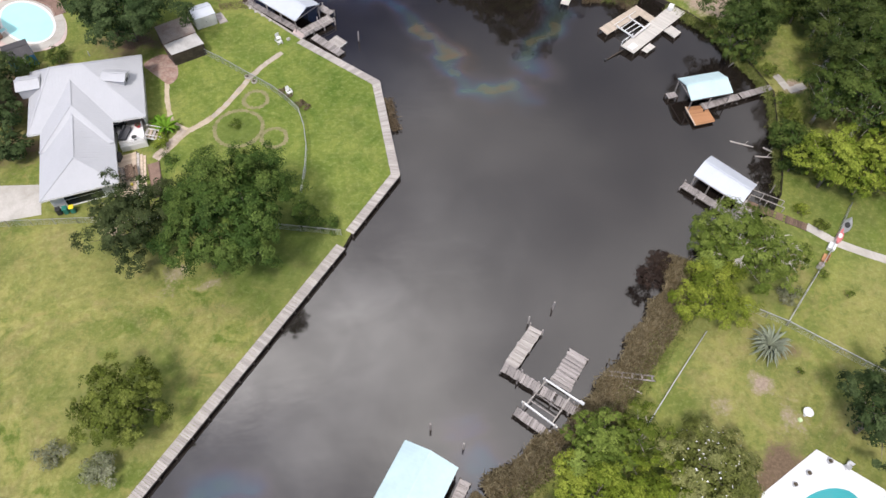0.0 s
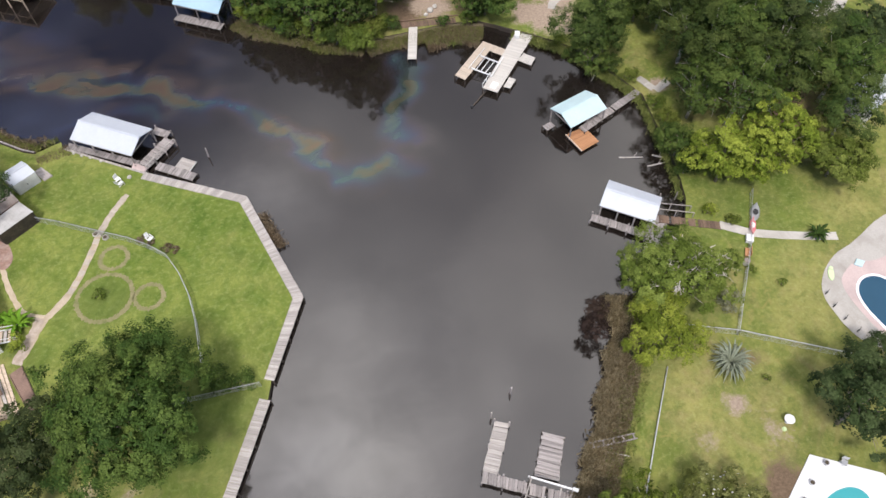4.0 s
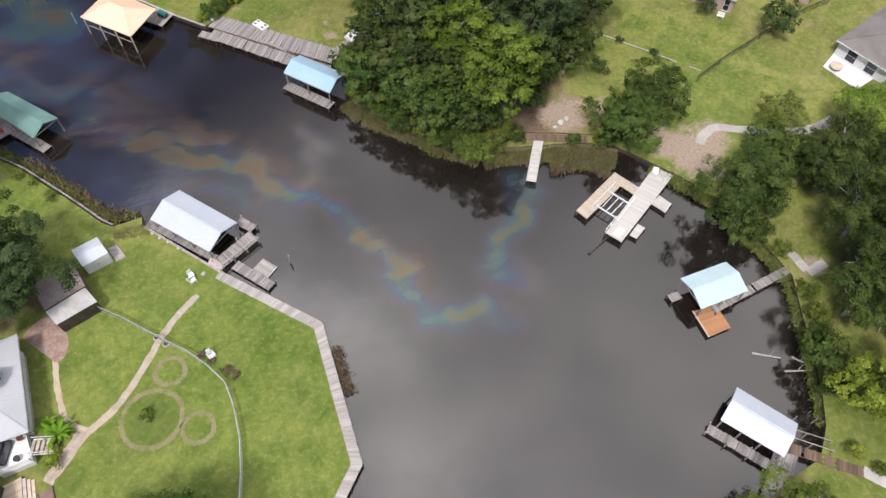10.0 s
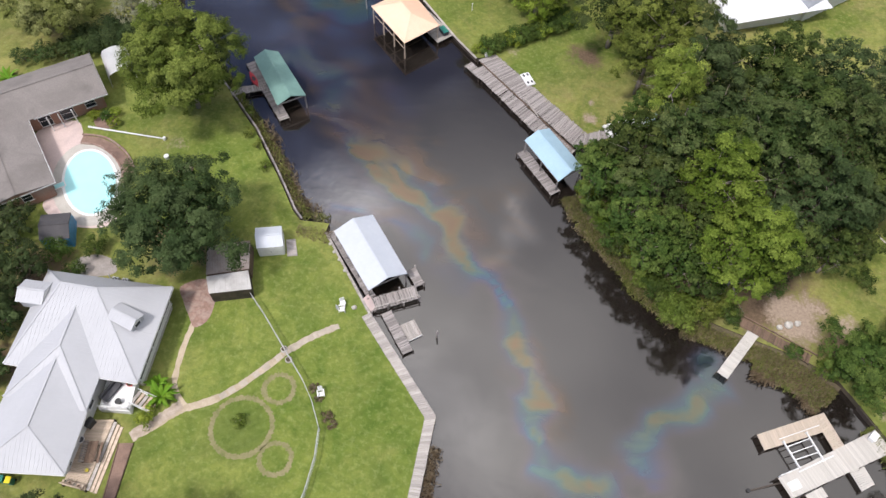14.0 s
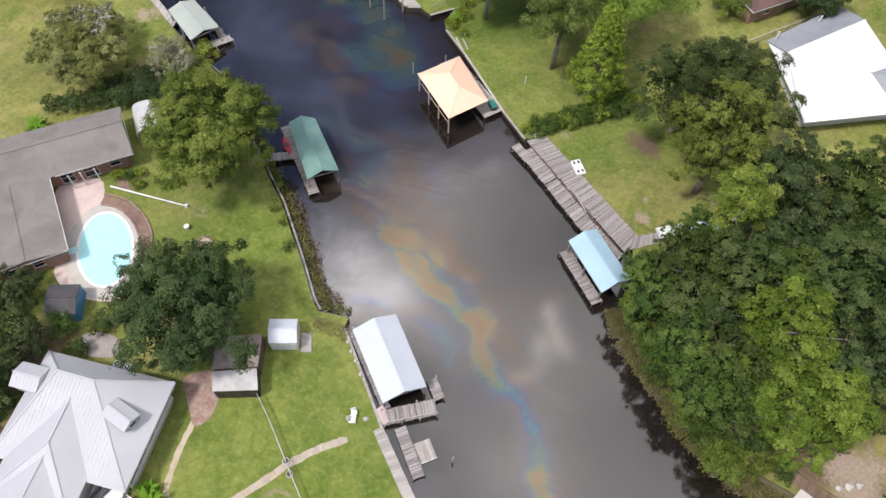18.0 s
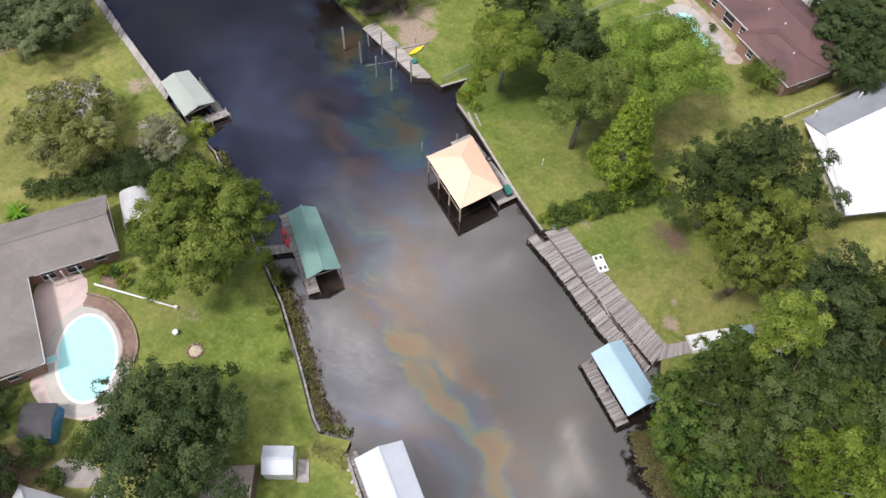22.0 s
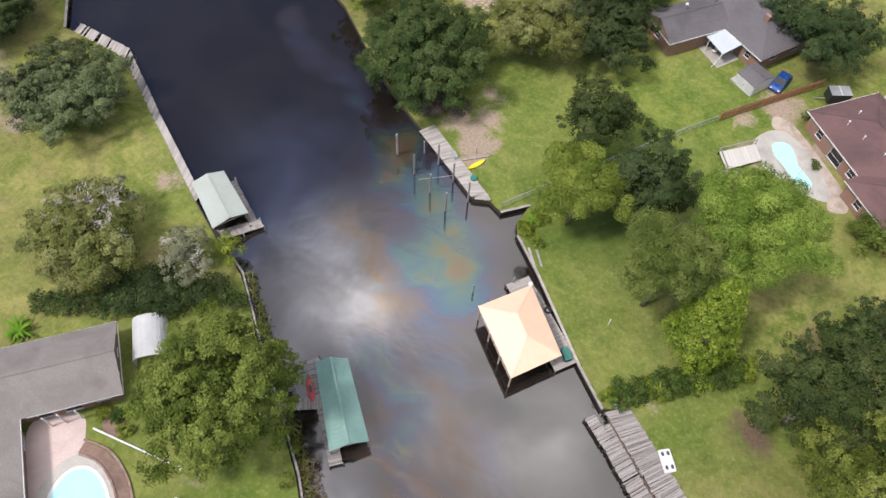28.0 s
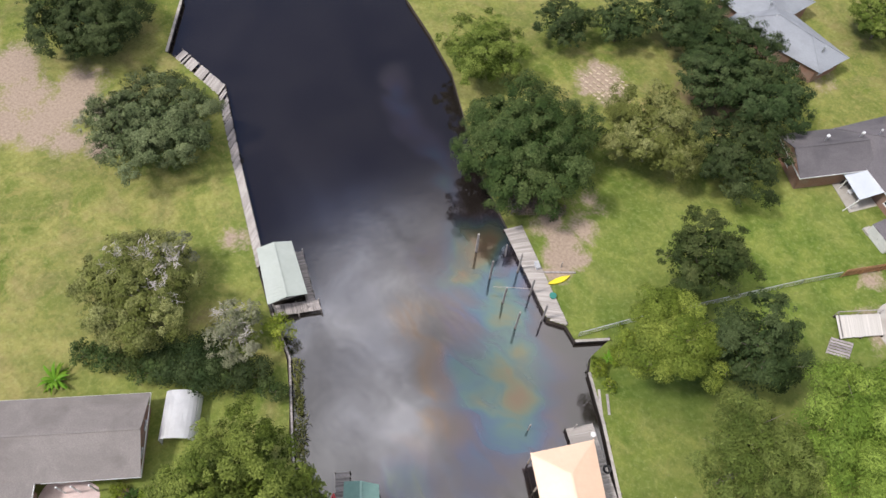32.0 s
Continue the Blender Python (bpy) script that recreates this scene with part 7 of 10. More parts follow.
part("hood", box((-41.9, 19.0, 1.2), (0.7, 1.1, 0.5), radians(-10), 0.12), RUBBER, GB)
part("cabinet", box((-41.9, 19.0, 0.72), (0.6, 0.95, 0.54), radians(-10), 0.03), RUBBER, GB)
for x, y, rr in ((-41.95, 17.2, 0.42), (-41.75, 14.7, 0.42)):
    g = thing("round_chair", x, y, 0.45, "pale round wire chair against the wall", "chair", "round chairs")
    part("seat", rod((x, y, 0.8), (x, y, 0.86), rr, rr, 18), PAINT_WHITE, g)
    part("cushion", rod((x + 0.04, y, 0.86), (x + 0.04, y, 0.92), rr * 0.75, rr * 0.7, 16), CUSHION, g)
    for k in range(3):
        part("leg", rod((x + 0.25 * math.cos(k * 2.1), y + 0.25 * math.sin(k * 2.1), 0.45), (x, y, 0.8), 0.025, 0.025, 6), ALU, g)
for (x, y), m, lid, lb in zip(((-48.0, 11.2), (-47.2, 11.3), (-46.4, 11.4)), (RUBBER, GREEN_PLASTIC, GREEN_PLASTIC), (RUBBER, GREEN_PLASTIC, YELLOW_PLASTIC), ("black wheeled bin", "dark green wheeled bin", "green wheeled bin with yellow lid")):
    wb = thing("wheeled_bin", x, y, 0, lb + " at the garage", "bin", "wheeled bins")
    part("body", box((x, y, 0.5), (0.55, 0.6, 0.95), 0.25, 0.05), m, wb)
    part("lid", box((x, y, 1.02), (0.6, 0.68, 0.1), 0.25, 0.04), lid, wb)
    for s in (-1, 1):
        part("wheel", rod((x + s * 0.24, y + 0.3, 0.1), (x + s * 0.3, y + 0.3, 0.1), 0.1, 0.1, 10), TYRE, wb)


def pool(name, outline, rim, water_mat_, label, steps=None):
    """A pool: a pale coping ring, walls and water a little below it."""
    cx, cy = sum(p[0] for p in outline) / len(outline), sum(p[1] for p in outline) / len(outline)
    s = thing(name, cx, cy, 0, label, "pool")
    n = len(outline)
    bm = bmesh.new()
    rings = []
    for grow, z in ((0.32, 0.02), (0.32, 0.1), (0.0, 0.1), (0.0, -0.1)):
        ring = []
        for i, p in enumerate(outline):
            a, b = Vector(outline[i - 1]), Vector(outline[(i + 1) % n])
            u = (b - a).normalized()
            ring.append(bm.verts.new((p[0] + u.y * grow, p[1] - u.x * grow, z)))
        rings.append(ring)
    for r, q in zip(rings, rings[1:]):
        for i in range(n):
            bm.faces.new((r[i], r[(i + 1) % n], q[(i + 1) % n], q[i]))
    bmesh.ops.recalc_face_normals(bm, faces=bm.faces[:])
    part("coping", bm, rim, s)
    part("pool_water", slab(outline, 0.0, 0.082), water_mat_, s)
    return s


tagged(part("pool_terrace", slab(smooth_line([(-70.4, 53.2), (-66.9, 55.2), (-64.2, 52.9), (-61.2, 53.0), (-57.6, 51.6), (-55.4, 49.0), (-53.8, 45.8), (-53.6, 42.0), (-56.6, 40.4), (-60.2, 40.2), (-63.2, 41.6), (-63.9, 44.2), (-67.4, 47.6), (-70.6, 50.8)], 4, True), -0.1, 0.035), PAVER_PINK), "pink paver terrace around the oval pool", "terrace", kind="structure")
tagged(part("pool_apron", slab(ellipse(-59.6, 46.7, 7.0, 4.7, radians(-49), 40), -0.1, 0.05), CONCRETE), "pale concrete apron around the oval pool", "terrace", kind="structure")
OP = pool("swimming_pool", ellipse(-59.7, 46.8, 5.3, 3.1, radians(-49), 40), CONCRETE_WHITE, POOL_CYAN, "oval swimming pool with clear cyan water")
part("step_well", box((-63.0, 45.0, 0.06), (1.5, 0.9, 0.1), radians(48), 0.02), CONCRETE_WHITE, OP)
part("step_water", box((-63.0, 45.0, 0.1), (1.2, 0.65, 0.05), radians(48)), POOL_CYAN, OP)
ribbon("stone_border", [(-64.6, 52.6), (-62.0, 53.0), (-58.9, 52.1), (-56.4, 50.3), (-55.2, 48.2)], 1.25, 0.055, MULCH, "mulched border around the pool terrace", "flower bed")
BW = thing("border_wall", -58.6, 52.8, 0, "low brown stone edging round the bed", "edging")
EDGE_RNG = random.Random(8)
for arc, top in (([(-64.9, 53.3), (-61.9, 53.8), (-58.5, 52.8), (-55.8, 50.8), (-54.5, 48.5)], 0.26), ([(-64.3, 51.9), (-62.1, 52.3), (-59.3, 51.5), (-57.0, 49.8), (-55.9, 47.9)], 0.2)):
    arc = smooth_line(arc, 12)
    for p, q in zip(arc, arc[1:]):
        part("stone", box(((p[0] + q[0]) / 2, (p[1] + q[1]) / 2, top / 2), (math.dist(p, q) - 0.03, 0.24 + EDGE_RNG.uniform(-0.04, 0.05), top + EDGE_RNG.uniform(-0.04, 0.05)), math.atan2(q[1] - p[1], q[0] - p[0]) + EDGE_RNG.uniform(-0.1, 0.1), 0.03), WORN_BRICK, BW)
tagged(part("gravel_pad", slab(smooth_line([(-54.9, 35.0), (-54.6, 36.6), (-52.7, 37.6), (-50.6, 37.4), (-49.6, 36.0), (-52.2, 34.6)], 5, True), -0.05, 0.03), GRAVEL), "trampled grey gravel patch behind the house", "gravel", kind="structure")
for x, y in ((-48.7, 34.9), (-47.5, 35.1)):
    ac = thing("condenser_unit", x, y, 0, "pale outdoor air conditioner unit behind the house", "air conditioner", "condenser units")
    part("cabinet", box((x, y, 0.4), (0.75, 0.75, 0.8), radians(10), 0.03), ALU, ac)
    part("fan_grille", rod((x, y, 0.8), (x, y, 0.83), 0.3, 0.29, 16), RUBBER, ac)
    part("fan_hub", rod((x, y, 0.83), (x, y, 0.86), 0.09, 0.08, 10), PAINT_WHITE, ac)
FP = thing("flagpole", -59.5, 55.4, 0, "white flagpole laid down on the lawn", "pole")
part("shaft", rod((-64.9, 54.7, 0.16), (-54.4, 56.15, 0.14), 0.13, 0.08, 10), PAINT_WHITE, FP)
part("finial", rod((-54.3, 56.15, 0.02), (-54.3, 56.15, 0.42), 0.24, 0.2, 10), PAINT_WHITE, FP)
for x in (-62.5, -56.5):
    y = 54.7 + (x + 64.9) * 0.138
    part("trestle", box((x, y, 0.03), (0.12, 0.5, 0.1)), WOOD_GREY, FP)
BK = thing("bucket", -52.4, 53.4, 0, "white plastic bucket on the lawn", "bucket")
part("body", rod((-52.4, 53.4, 0), (-52.4, 53.4, 0.5), 0.26, 0.32, 14), PAINT_WHITE, BK)
part("rim", rod((-52.4, 53.4, 0.48), (-52.4, 53.4, 0.53), 0.34, 0.34, 14), PAINT_WHITE, BK)
FR = thing("fire_ring", -49.2, 52.5, 0, "low brown stone ring with dead sticks", "fire ring")
for i in range(10):
    a = i * 0.628
    part("stone", box((-49.2 + 0.85 * math.cos(a), 52.5 + 0.85 * math.sin(a), 0.1), (0.4, 0.3, 0.2), a + 1.57, 0.05), MULCH, FR)
part("ash", rod((-49.2, 52.5, 0.0), (-49.2, 52.5, 0.05), 0.75, 0.7, 14), DIRT_PATH, FR)
part("stick", rod((-49.9, 53.0, 0.25), (-48.2, 52.8, 0.35), 0.05, 0.03, 6), WOOD_PALE, FR)

# east side pools
tagged(part("pool_terrace", slab(smooth_line([(56.6, -6.0), (54.0, -6.4), (51.6, -7.5), (49.7, -9.1), (48.8, -10.8), (48.6, -12.6), (48.6, -14.8), (49.4, -17.2), (52.6, -20.0), (58, -21.5), (66, -19), (66, -5)], 4, True), -0.1, 0.05), CONCRETE), "pale curved pool terrace with black edge posts", "terrace", kind="structure")
tagged(part("paver_band", slab(smooth_line([(57.7, -9.0), (55.3, -8.3), (53.4, -8.8), (52.1, -9.7), (51.5, -11.5), (51.4, -14.0), (51.6, -16.6), (52.6, -19.0), (58, -20), (64, -14), (62, -9.6)], 4, True), -0.05, 0.058), PAVER_PINK), "pinkish paver band around the pool", "paving", kind="structure")
pool("swimming_pool", smooth_line([(57.4, -12.2), (56.2, -10.8), (54.6, -10.5), (53.2, -11.3), (52.5, -12.8), (52.4, -15.1), (53.0, -17.6), (56, -18.6), (60.0, -17.6), (60.4, -14.6)], 4, True), CONCRETE_WHITE, POOL_NAVY, "curved swimming pool with dark blue cover")
for i, (x, y) in enumerate(((49.2, -10.3), (48.9, -12.0), (48.9, -13.8), (49.2, -15.6), (50.2, -17.4))):
    ep = thing("edge_post", x, y, 0, "short black post at the terrace edge", "post", "terrace edge posts")
    part("post", box((x, y, 0.3), (0.12, 0.12, 0.6), 0.4 * i, 0.02), RUBBER, ep)
    part("rail", box((x + 0.25, y + 0.05, 0.5), (0.6, 0.06, 0.06), 0.5), RUBBER, ep)
LGR = thing("lounge_float", 51.6, -8.4, 0.05, "pale lime pool lounger on the terrace", "lounger")
part("pad", slab(ellipse(51.6, -8.4, 0.95, 0.36, radians(55), 18), 0.05, 0.2, 0.04), LIME_PLASTIC, LGR)
part("pillow", slab(ellipse(52.05, -7.8, 0.22, 0.26, radians(55), 10), 0.18, 0.3, 0.03), LIME_PLASTIC, LGR)
BCV = thing("folded_cover", 55.6, -8.6, 0.07, "folded light blue pool cover", "cover")
part("sheet", slab([(54.9, -8.5), (55.7, -8.0), (56.4, -8.7), (55.5, -9.2)], 0.07, 0.28, 0.06), METAL_AQUA, BCV)
tagged(part("pool_terrace", slab([(35.2, -24.5), (40.6, -29.0), (44.0, -38), (30, -42), (24.5, -33.4), (28.2, -28.4)], -0.1, 0.12, 0.02), CONCRETE_WHITE), "bright white pool deck with angled edge", "terrace", kind="structure")
TP = pool("swimming_pool", ellipse(33.3, -31.6, 4.7, 2.6, radians(26), 36), CONCRETE_WHITE, POOL_TEAL, "swimming pool with teal water")
TP.location.z += 0.08
for x, y in ((33.4, -26.9), (31.6, -27.9), (36.0, -25.9)):
    pt = thing("deck_pot", x, y, 0.12, "round grey pot on the pool deck", "pot", "pool deck pots")
    part("pot", rod((x, y, 0.12), (x, y, 0.5), 0.22, 0.28, 12), ALU, pt)
    part("soil", rod((x, y, 0.47), (x, y, 0.515), 0.22, 0.22, 10), SOIL, pt)
CC = thing("patio_chair", 37.6, -26.6, 0.12, "grey metal patio chair on the pool deck", "chair")
part("seat", box((37.6, -26.6, 0.5), (0.6, 0.6, 0.08), 0.6, 0.02), ALU, CC)
part("backrest", box((37.85, -26.35, 0.82), (0.08, 0.6, 0.6), 0.75, 0.02), ALU, CC)
for sx, sy in ((-0.25, -0.2), (0.25, -0.2), (-0.2, 0.25), (0.25, 0.25)):
    part("leg", box((37.6 + sx, -26.6 + sy, 0.3), (0.05, 0.05, 0.38)), ALU, CC)
H8 = thing("house", 47, -35, 0, "white house with dark screened porch", "house")
roof(H8, [(40.6, -28.6), (54.0, -30.4), (52.8, -41.0), (39.4, -39.2)], 2.7, 4.4, METAL_WHITE, 0.5)
walls(H8, [(41.6, -29.8), (40.6, -38.2), (51.6, -39.8), (52.6, -31.2)], 0, 2.7, SIDING)
for i in range(5):
    a, b = mixp((41.3, -29.8), (40.3, -38.2), i / 5 + 0.01), mixp((41.3, -29.8), (40.3, -38.2), (i + 1) / 5 - 0.01)
    part("porch_screen", bar(v3(a, 1.4), v3(b, 1.4), 0.04, 2.3), SCREEN, H8)
BB = thing("bird_bath", 35.3, -20.8, 0, "white bird bath on the lawn", "bird bath")
part("basin", rod((35.3, -20.8, 0.75), (35.3, -20.8, 0.92), 0.3, 0.55, 16), PAINT_WHITE, BB)
part("pedestal", rod((35.3, -20.8, 0), (35.3, -20.8, 0.78), 0.2, 0.12, 10), PAINT_WHITE, BB)
part("foot", rod((34.6, -21.3, 0), (34.6, -21.3, 0.2), 0.26, 0.2, 12), LIME_PLASTIC, BB)
# third pool, through the trees
tagged(part("pool_terrace", slab(smooth_line([(79.4, 30.0), (78.4, 35.0), (80.4, 39.4), (86, 40), (90, 33), (84, 28)], 4, True), -0.1, 0.05), CONCRETE), "pale pool terrace between the trees", "terrace", kind="structure")
pool("swimming_pool", ellipse(81.8, 33.2, 3.6, 2.2, radians(40), 28), CONCRETE_WHITE, POOL_TEAL, "small teal swimming pool between trees")
WB = thing("white_shelter", 75.5, 11.0, 0, "small white outbuilding beside the trees", "outbuilding")
roof(WB, [(71.6, 8.4), (78.4, 11.0), (77.0, 15.0), (70.2, 12.4)], 2.3, 2.9, METAL_WHITE, 0.5, ends=("gable", "gable"), gable_mat=SIDING)
walls(WB, inset([(71.6, 8.4), (78.4, 11.0), (77.0, 15.0), (70.2, 12.4)], 0.3), 0, 2.3, SIDING, {0: WIN2})

# yard of the maroon house: pool, timber platform, furniture
tagged(part("pool_terrace", slab(smooth_line([(-16.6, 131.6), (-15.0, 134.2), (-12.6, 134.6), (-9.6, 132.9), (-7.0, 130.2), (-5.0, 127.0), (-5.6, 125.6), (-8.6, 125.6), (-11.4, 126.2), (-14.6, 127.4), (-16.2, 129.2)], 4, True), -0.1, 0.05), CONCRETE), "pale curved pool terrace under the pine", "terrace", kind="structure")
pool("swimming_pool", smooth_line([(-14.6, 131.8), (-13.0, 133.2), (-11.3, 132.4), (-9.8, 130.0), (-7.6, 128.2), (-7.6, 126.6), (-9.8, 126.6), (-12.0, 128.4), (-13.8, 129.8)], 4, True), CONCRETE, POOL_CYAN, "freeform swimming pool with cyan water")
tagged(part("sandy_walk", slab(smooth_line([(-15.4, 137.0), (-12.6, 136.6), (-8.2, 133.0), (-3.6, 128.6), (-2.4, 125.6), (-4.6, 124.6), (-5.6, 127.0), (-8.4, 130.4), (-12.0, 133.6), (-15.2, 134.8)], 4, True), -0.05, 0.028), PATH_SAND), "sandy walk between the pool and the brick wall", "path", kind="structure")
TD = deck("timber_platform", [(-20.2, 126.0), (-16.4, 130.0), (-14.8, 127.6), (-18.4, 123.6)], 0.5, DOCK_PALE, "pale raised timber platform at the pool", "deck", 0.25, 0.5, posts=2.5)
part("rail", bar((-20.3, 126.1, 1.2), (-16.4, 130.2, 1.2), 0.08, 0.12), WOOD_GREY, TD)
part("rail", bar((-20.3, 126.1, 1.2), (-18.4, 123.5, 1.2), 0.08, 0.12), WOOD_GREY, TD)
for t in (0, 0.5, 1.0):
    p = mixp((-20.3, 126.1), (-16.4, 130.2), t)
    part("rail_post", box((p[0], p[1], 0.6), (0.09, 0.09, 1.25)), WOOD_GREY, TD)
SS = thing("timber_steps", -18.4, 121.9, 0, "grey timber steps down to the lawn", "steps")
for i in range(6):
    part("tread", bar((-19.2 + i * 0.1 + 0.0, 122.9 - i * 0.34, 0.45 - i * 0.07), (-16.9 + i * 0.1, 124.0 - i * 0.34, 0.45 - i * 0.07), 0.28, 0.05), WOOD_GREY, SS)
for s in (0, 1):
    part("stringer", bar((-19.2 + s * 2.3, 122.9 + s * 1.1, 0.35), (-18.7 + s * 2.3, 121.0 + s * 1.1, 0.03), 0.07, 0.16), WOOD_GREY, SS)
GR = thing("grill", -4.6, 131.7, 0, "covered black grill beside the brick wall", "grill")
part("cabinet", box((-4.6, 131.7, 0.5), (1.3, 0.7, 0.9), radians(-41), 0.05), RUBBER, GR)
part("hood", box((-4.6, 131.7, 1.05), (0.9, 0.6, 0.3), radians(-41), 0.1), ALU, GR)
part("side_shelf", box((-5.5, 132.5, 0.85), (0.5, 0.6, 0.06), radians(-41)), RUBBER, GR)
GC = thing("grill_cover", -5.9, 133.2, 0, "dark grey covered garden furniture", "covered furniture")
part("cover", box((-5.9, 133.2, 0.4), (1.7, 0.9, 0.8), radians(-41), 0.15), CUSHION, GC)
part("skirt", box((-5.9, 133.2, 0.12), (1.8, 1.0, 0.2), radians(-41), 0.04), CUSHION, GC)

# ---------------------------------------------------------------- fences
def wire_fence(line, label, height=1.15, spacing=2.6, rail=0.05, material=None):
    m = line[0]
    f = thing("wire_fence", m[0], m[1], 0, label, "fence")
    mt = material or ALU
    for p, q in zip(line, line[1:]):
        part("top_rail", bar(v3(p, height), v3(q, height), rail, rail), mt, f)
        bm = bmesh.new()
        for z in (0.08, 0.3, 0.52, 0.74, 0.96):
            if z < height:
                bar(v3(p, z), v3(q, z), 0.012, 0.02, bm)
        n = int(math.dist(p, q) / 0.4)
        for i in range(n):
            c = mixp(p, q, (i + 0.5) / n)
            bar(v3(c, 0.03), (c[0] + 0.02, c[1] + 0.02, height), 0.012, 0.012, bm)
        tagged(part("wire_mesh", bm, mt, f), kind="stuff")
        k = max(int(round(math.dist(p, q) / spacing)), 1)
        for i in range(k + 1):
            c = mixp(p, q, i / k)
            ps = part("post", rod((c[0], c[1], 0), (c[0], c[1], height + 0.06), 0.04, 0.04, 8), mt, f)
            part("post_cap", rod((c[0], c[1], height + 0.05), (c[0], c[1], height + 0.11), 0.05, 0.02, 8), mt, ps)
    return f


wire_fence(smooth_line([(-33.5, 38.6), (-30.3, 36.3), (-26.0, 32.8), (-23.0, 30.4), (-21.1, 28.5), (-19.2, 26.0), (-18.4, 23.0), (-18.0, 19.4), (-18.1, 15.9), (-18.8, 9.9)], 1), "grey chain-link fence curving across the lawn", rail=0.07)
wire_fence([(-13.6, 5.6), (-21, 7.0), (-33, 8.8), (-45.5, 9.6), (-62, 9.8)], "grey chain-link fence along the rough field")
wire_fence([(50.3, 5.2), (45.2, -1.3), (36.8, -10.3)], "grey chain-link fence between the lawns")
wire_fence([(30.6, -6.6), (36.8, -10.4), (46.0, -17.6)], "grey chain-link fence between the lawns", rail=0.09)
wire_fence([(27.3, -10.6), (22.2, -16.2), (17.2, -21.8)], "pale grey rail fence on the lawn", 0.55, rail=0.1, material=ALU)
wire_fence([(-41.2, 102.6), (-38.4, 107.3), (-31.6, 117.8), (-25.4, 127.3), (-22.4, 131.6)], "grey chain-link fence between the yards", rail=0.07)
wire_fence([(5.0, 116.0), (9.8, 121.8), (15.6, 128.8)], "pale rail fence beside the white house", 1.1, rail=0.12, material=WOOD_PALE)
wire_fence([(48.9, 58.2), (53.4, 60.7), (61.4, 64.4), (70.6, 68.3), (75.2, 69.5)], "dark wire fence across the far lawn", material=WOOD_WET, rail=0.1)
WF = thing("board_fence", -16.9, 138.6, 0, "orange cedar board fence between the yards", "fence")
fa, fb = Vector((-22.2, 131.8)), Vector((-11.4, 146.2))
fd = fb - fa
base = Vector(WF["base"])
for i in range(96):
    c = fa.lerp(fb, (i + 0.5) / 96)
    ob = new("fence_board", PLANKS[WOOD_FENCE.name])
    ob.parent = WF
    ob.location = Vector((c.x, c.y, 0.88 + prng.uniform(-0.02, 0.02))) - base
    ob.rotation_euler = (0, 0, math.atan2(fd.y, fd.x))
    ob.scale = (fd.length / 96 - 0.012, 0.022, 1.72)
for z in (0.35, 1.4):
    part("fence_rail", bar((fa.x + 0.05, fa.y - 0.04, z), (fb.x + 0.05, fb.y - 0.04, z), 0.06, 0.09), WOOD_FENCE, WF)
for i in range(8):
    c = fa.lerp(fb, i / 7)
    part("fence_post", box((c.x + 0.07, c.y - 0.05, 0.92), (0.1, 0.1, 1.84), math.atan2(fd.y, fd.x)), WOOD_FENCE, WF)

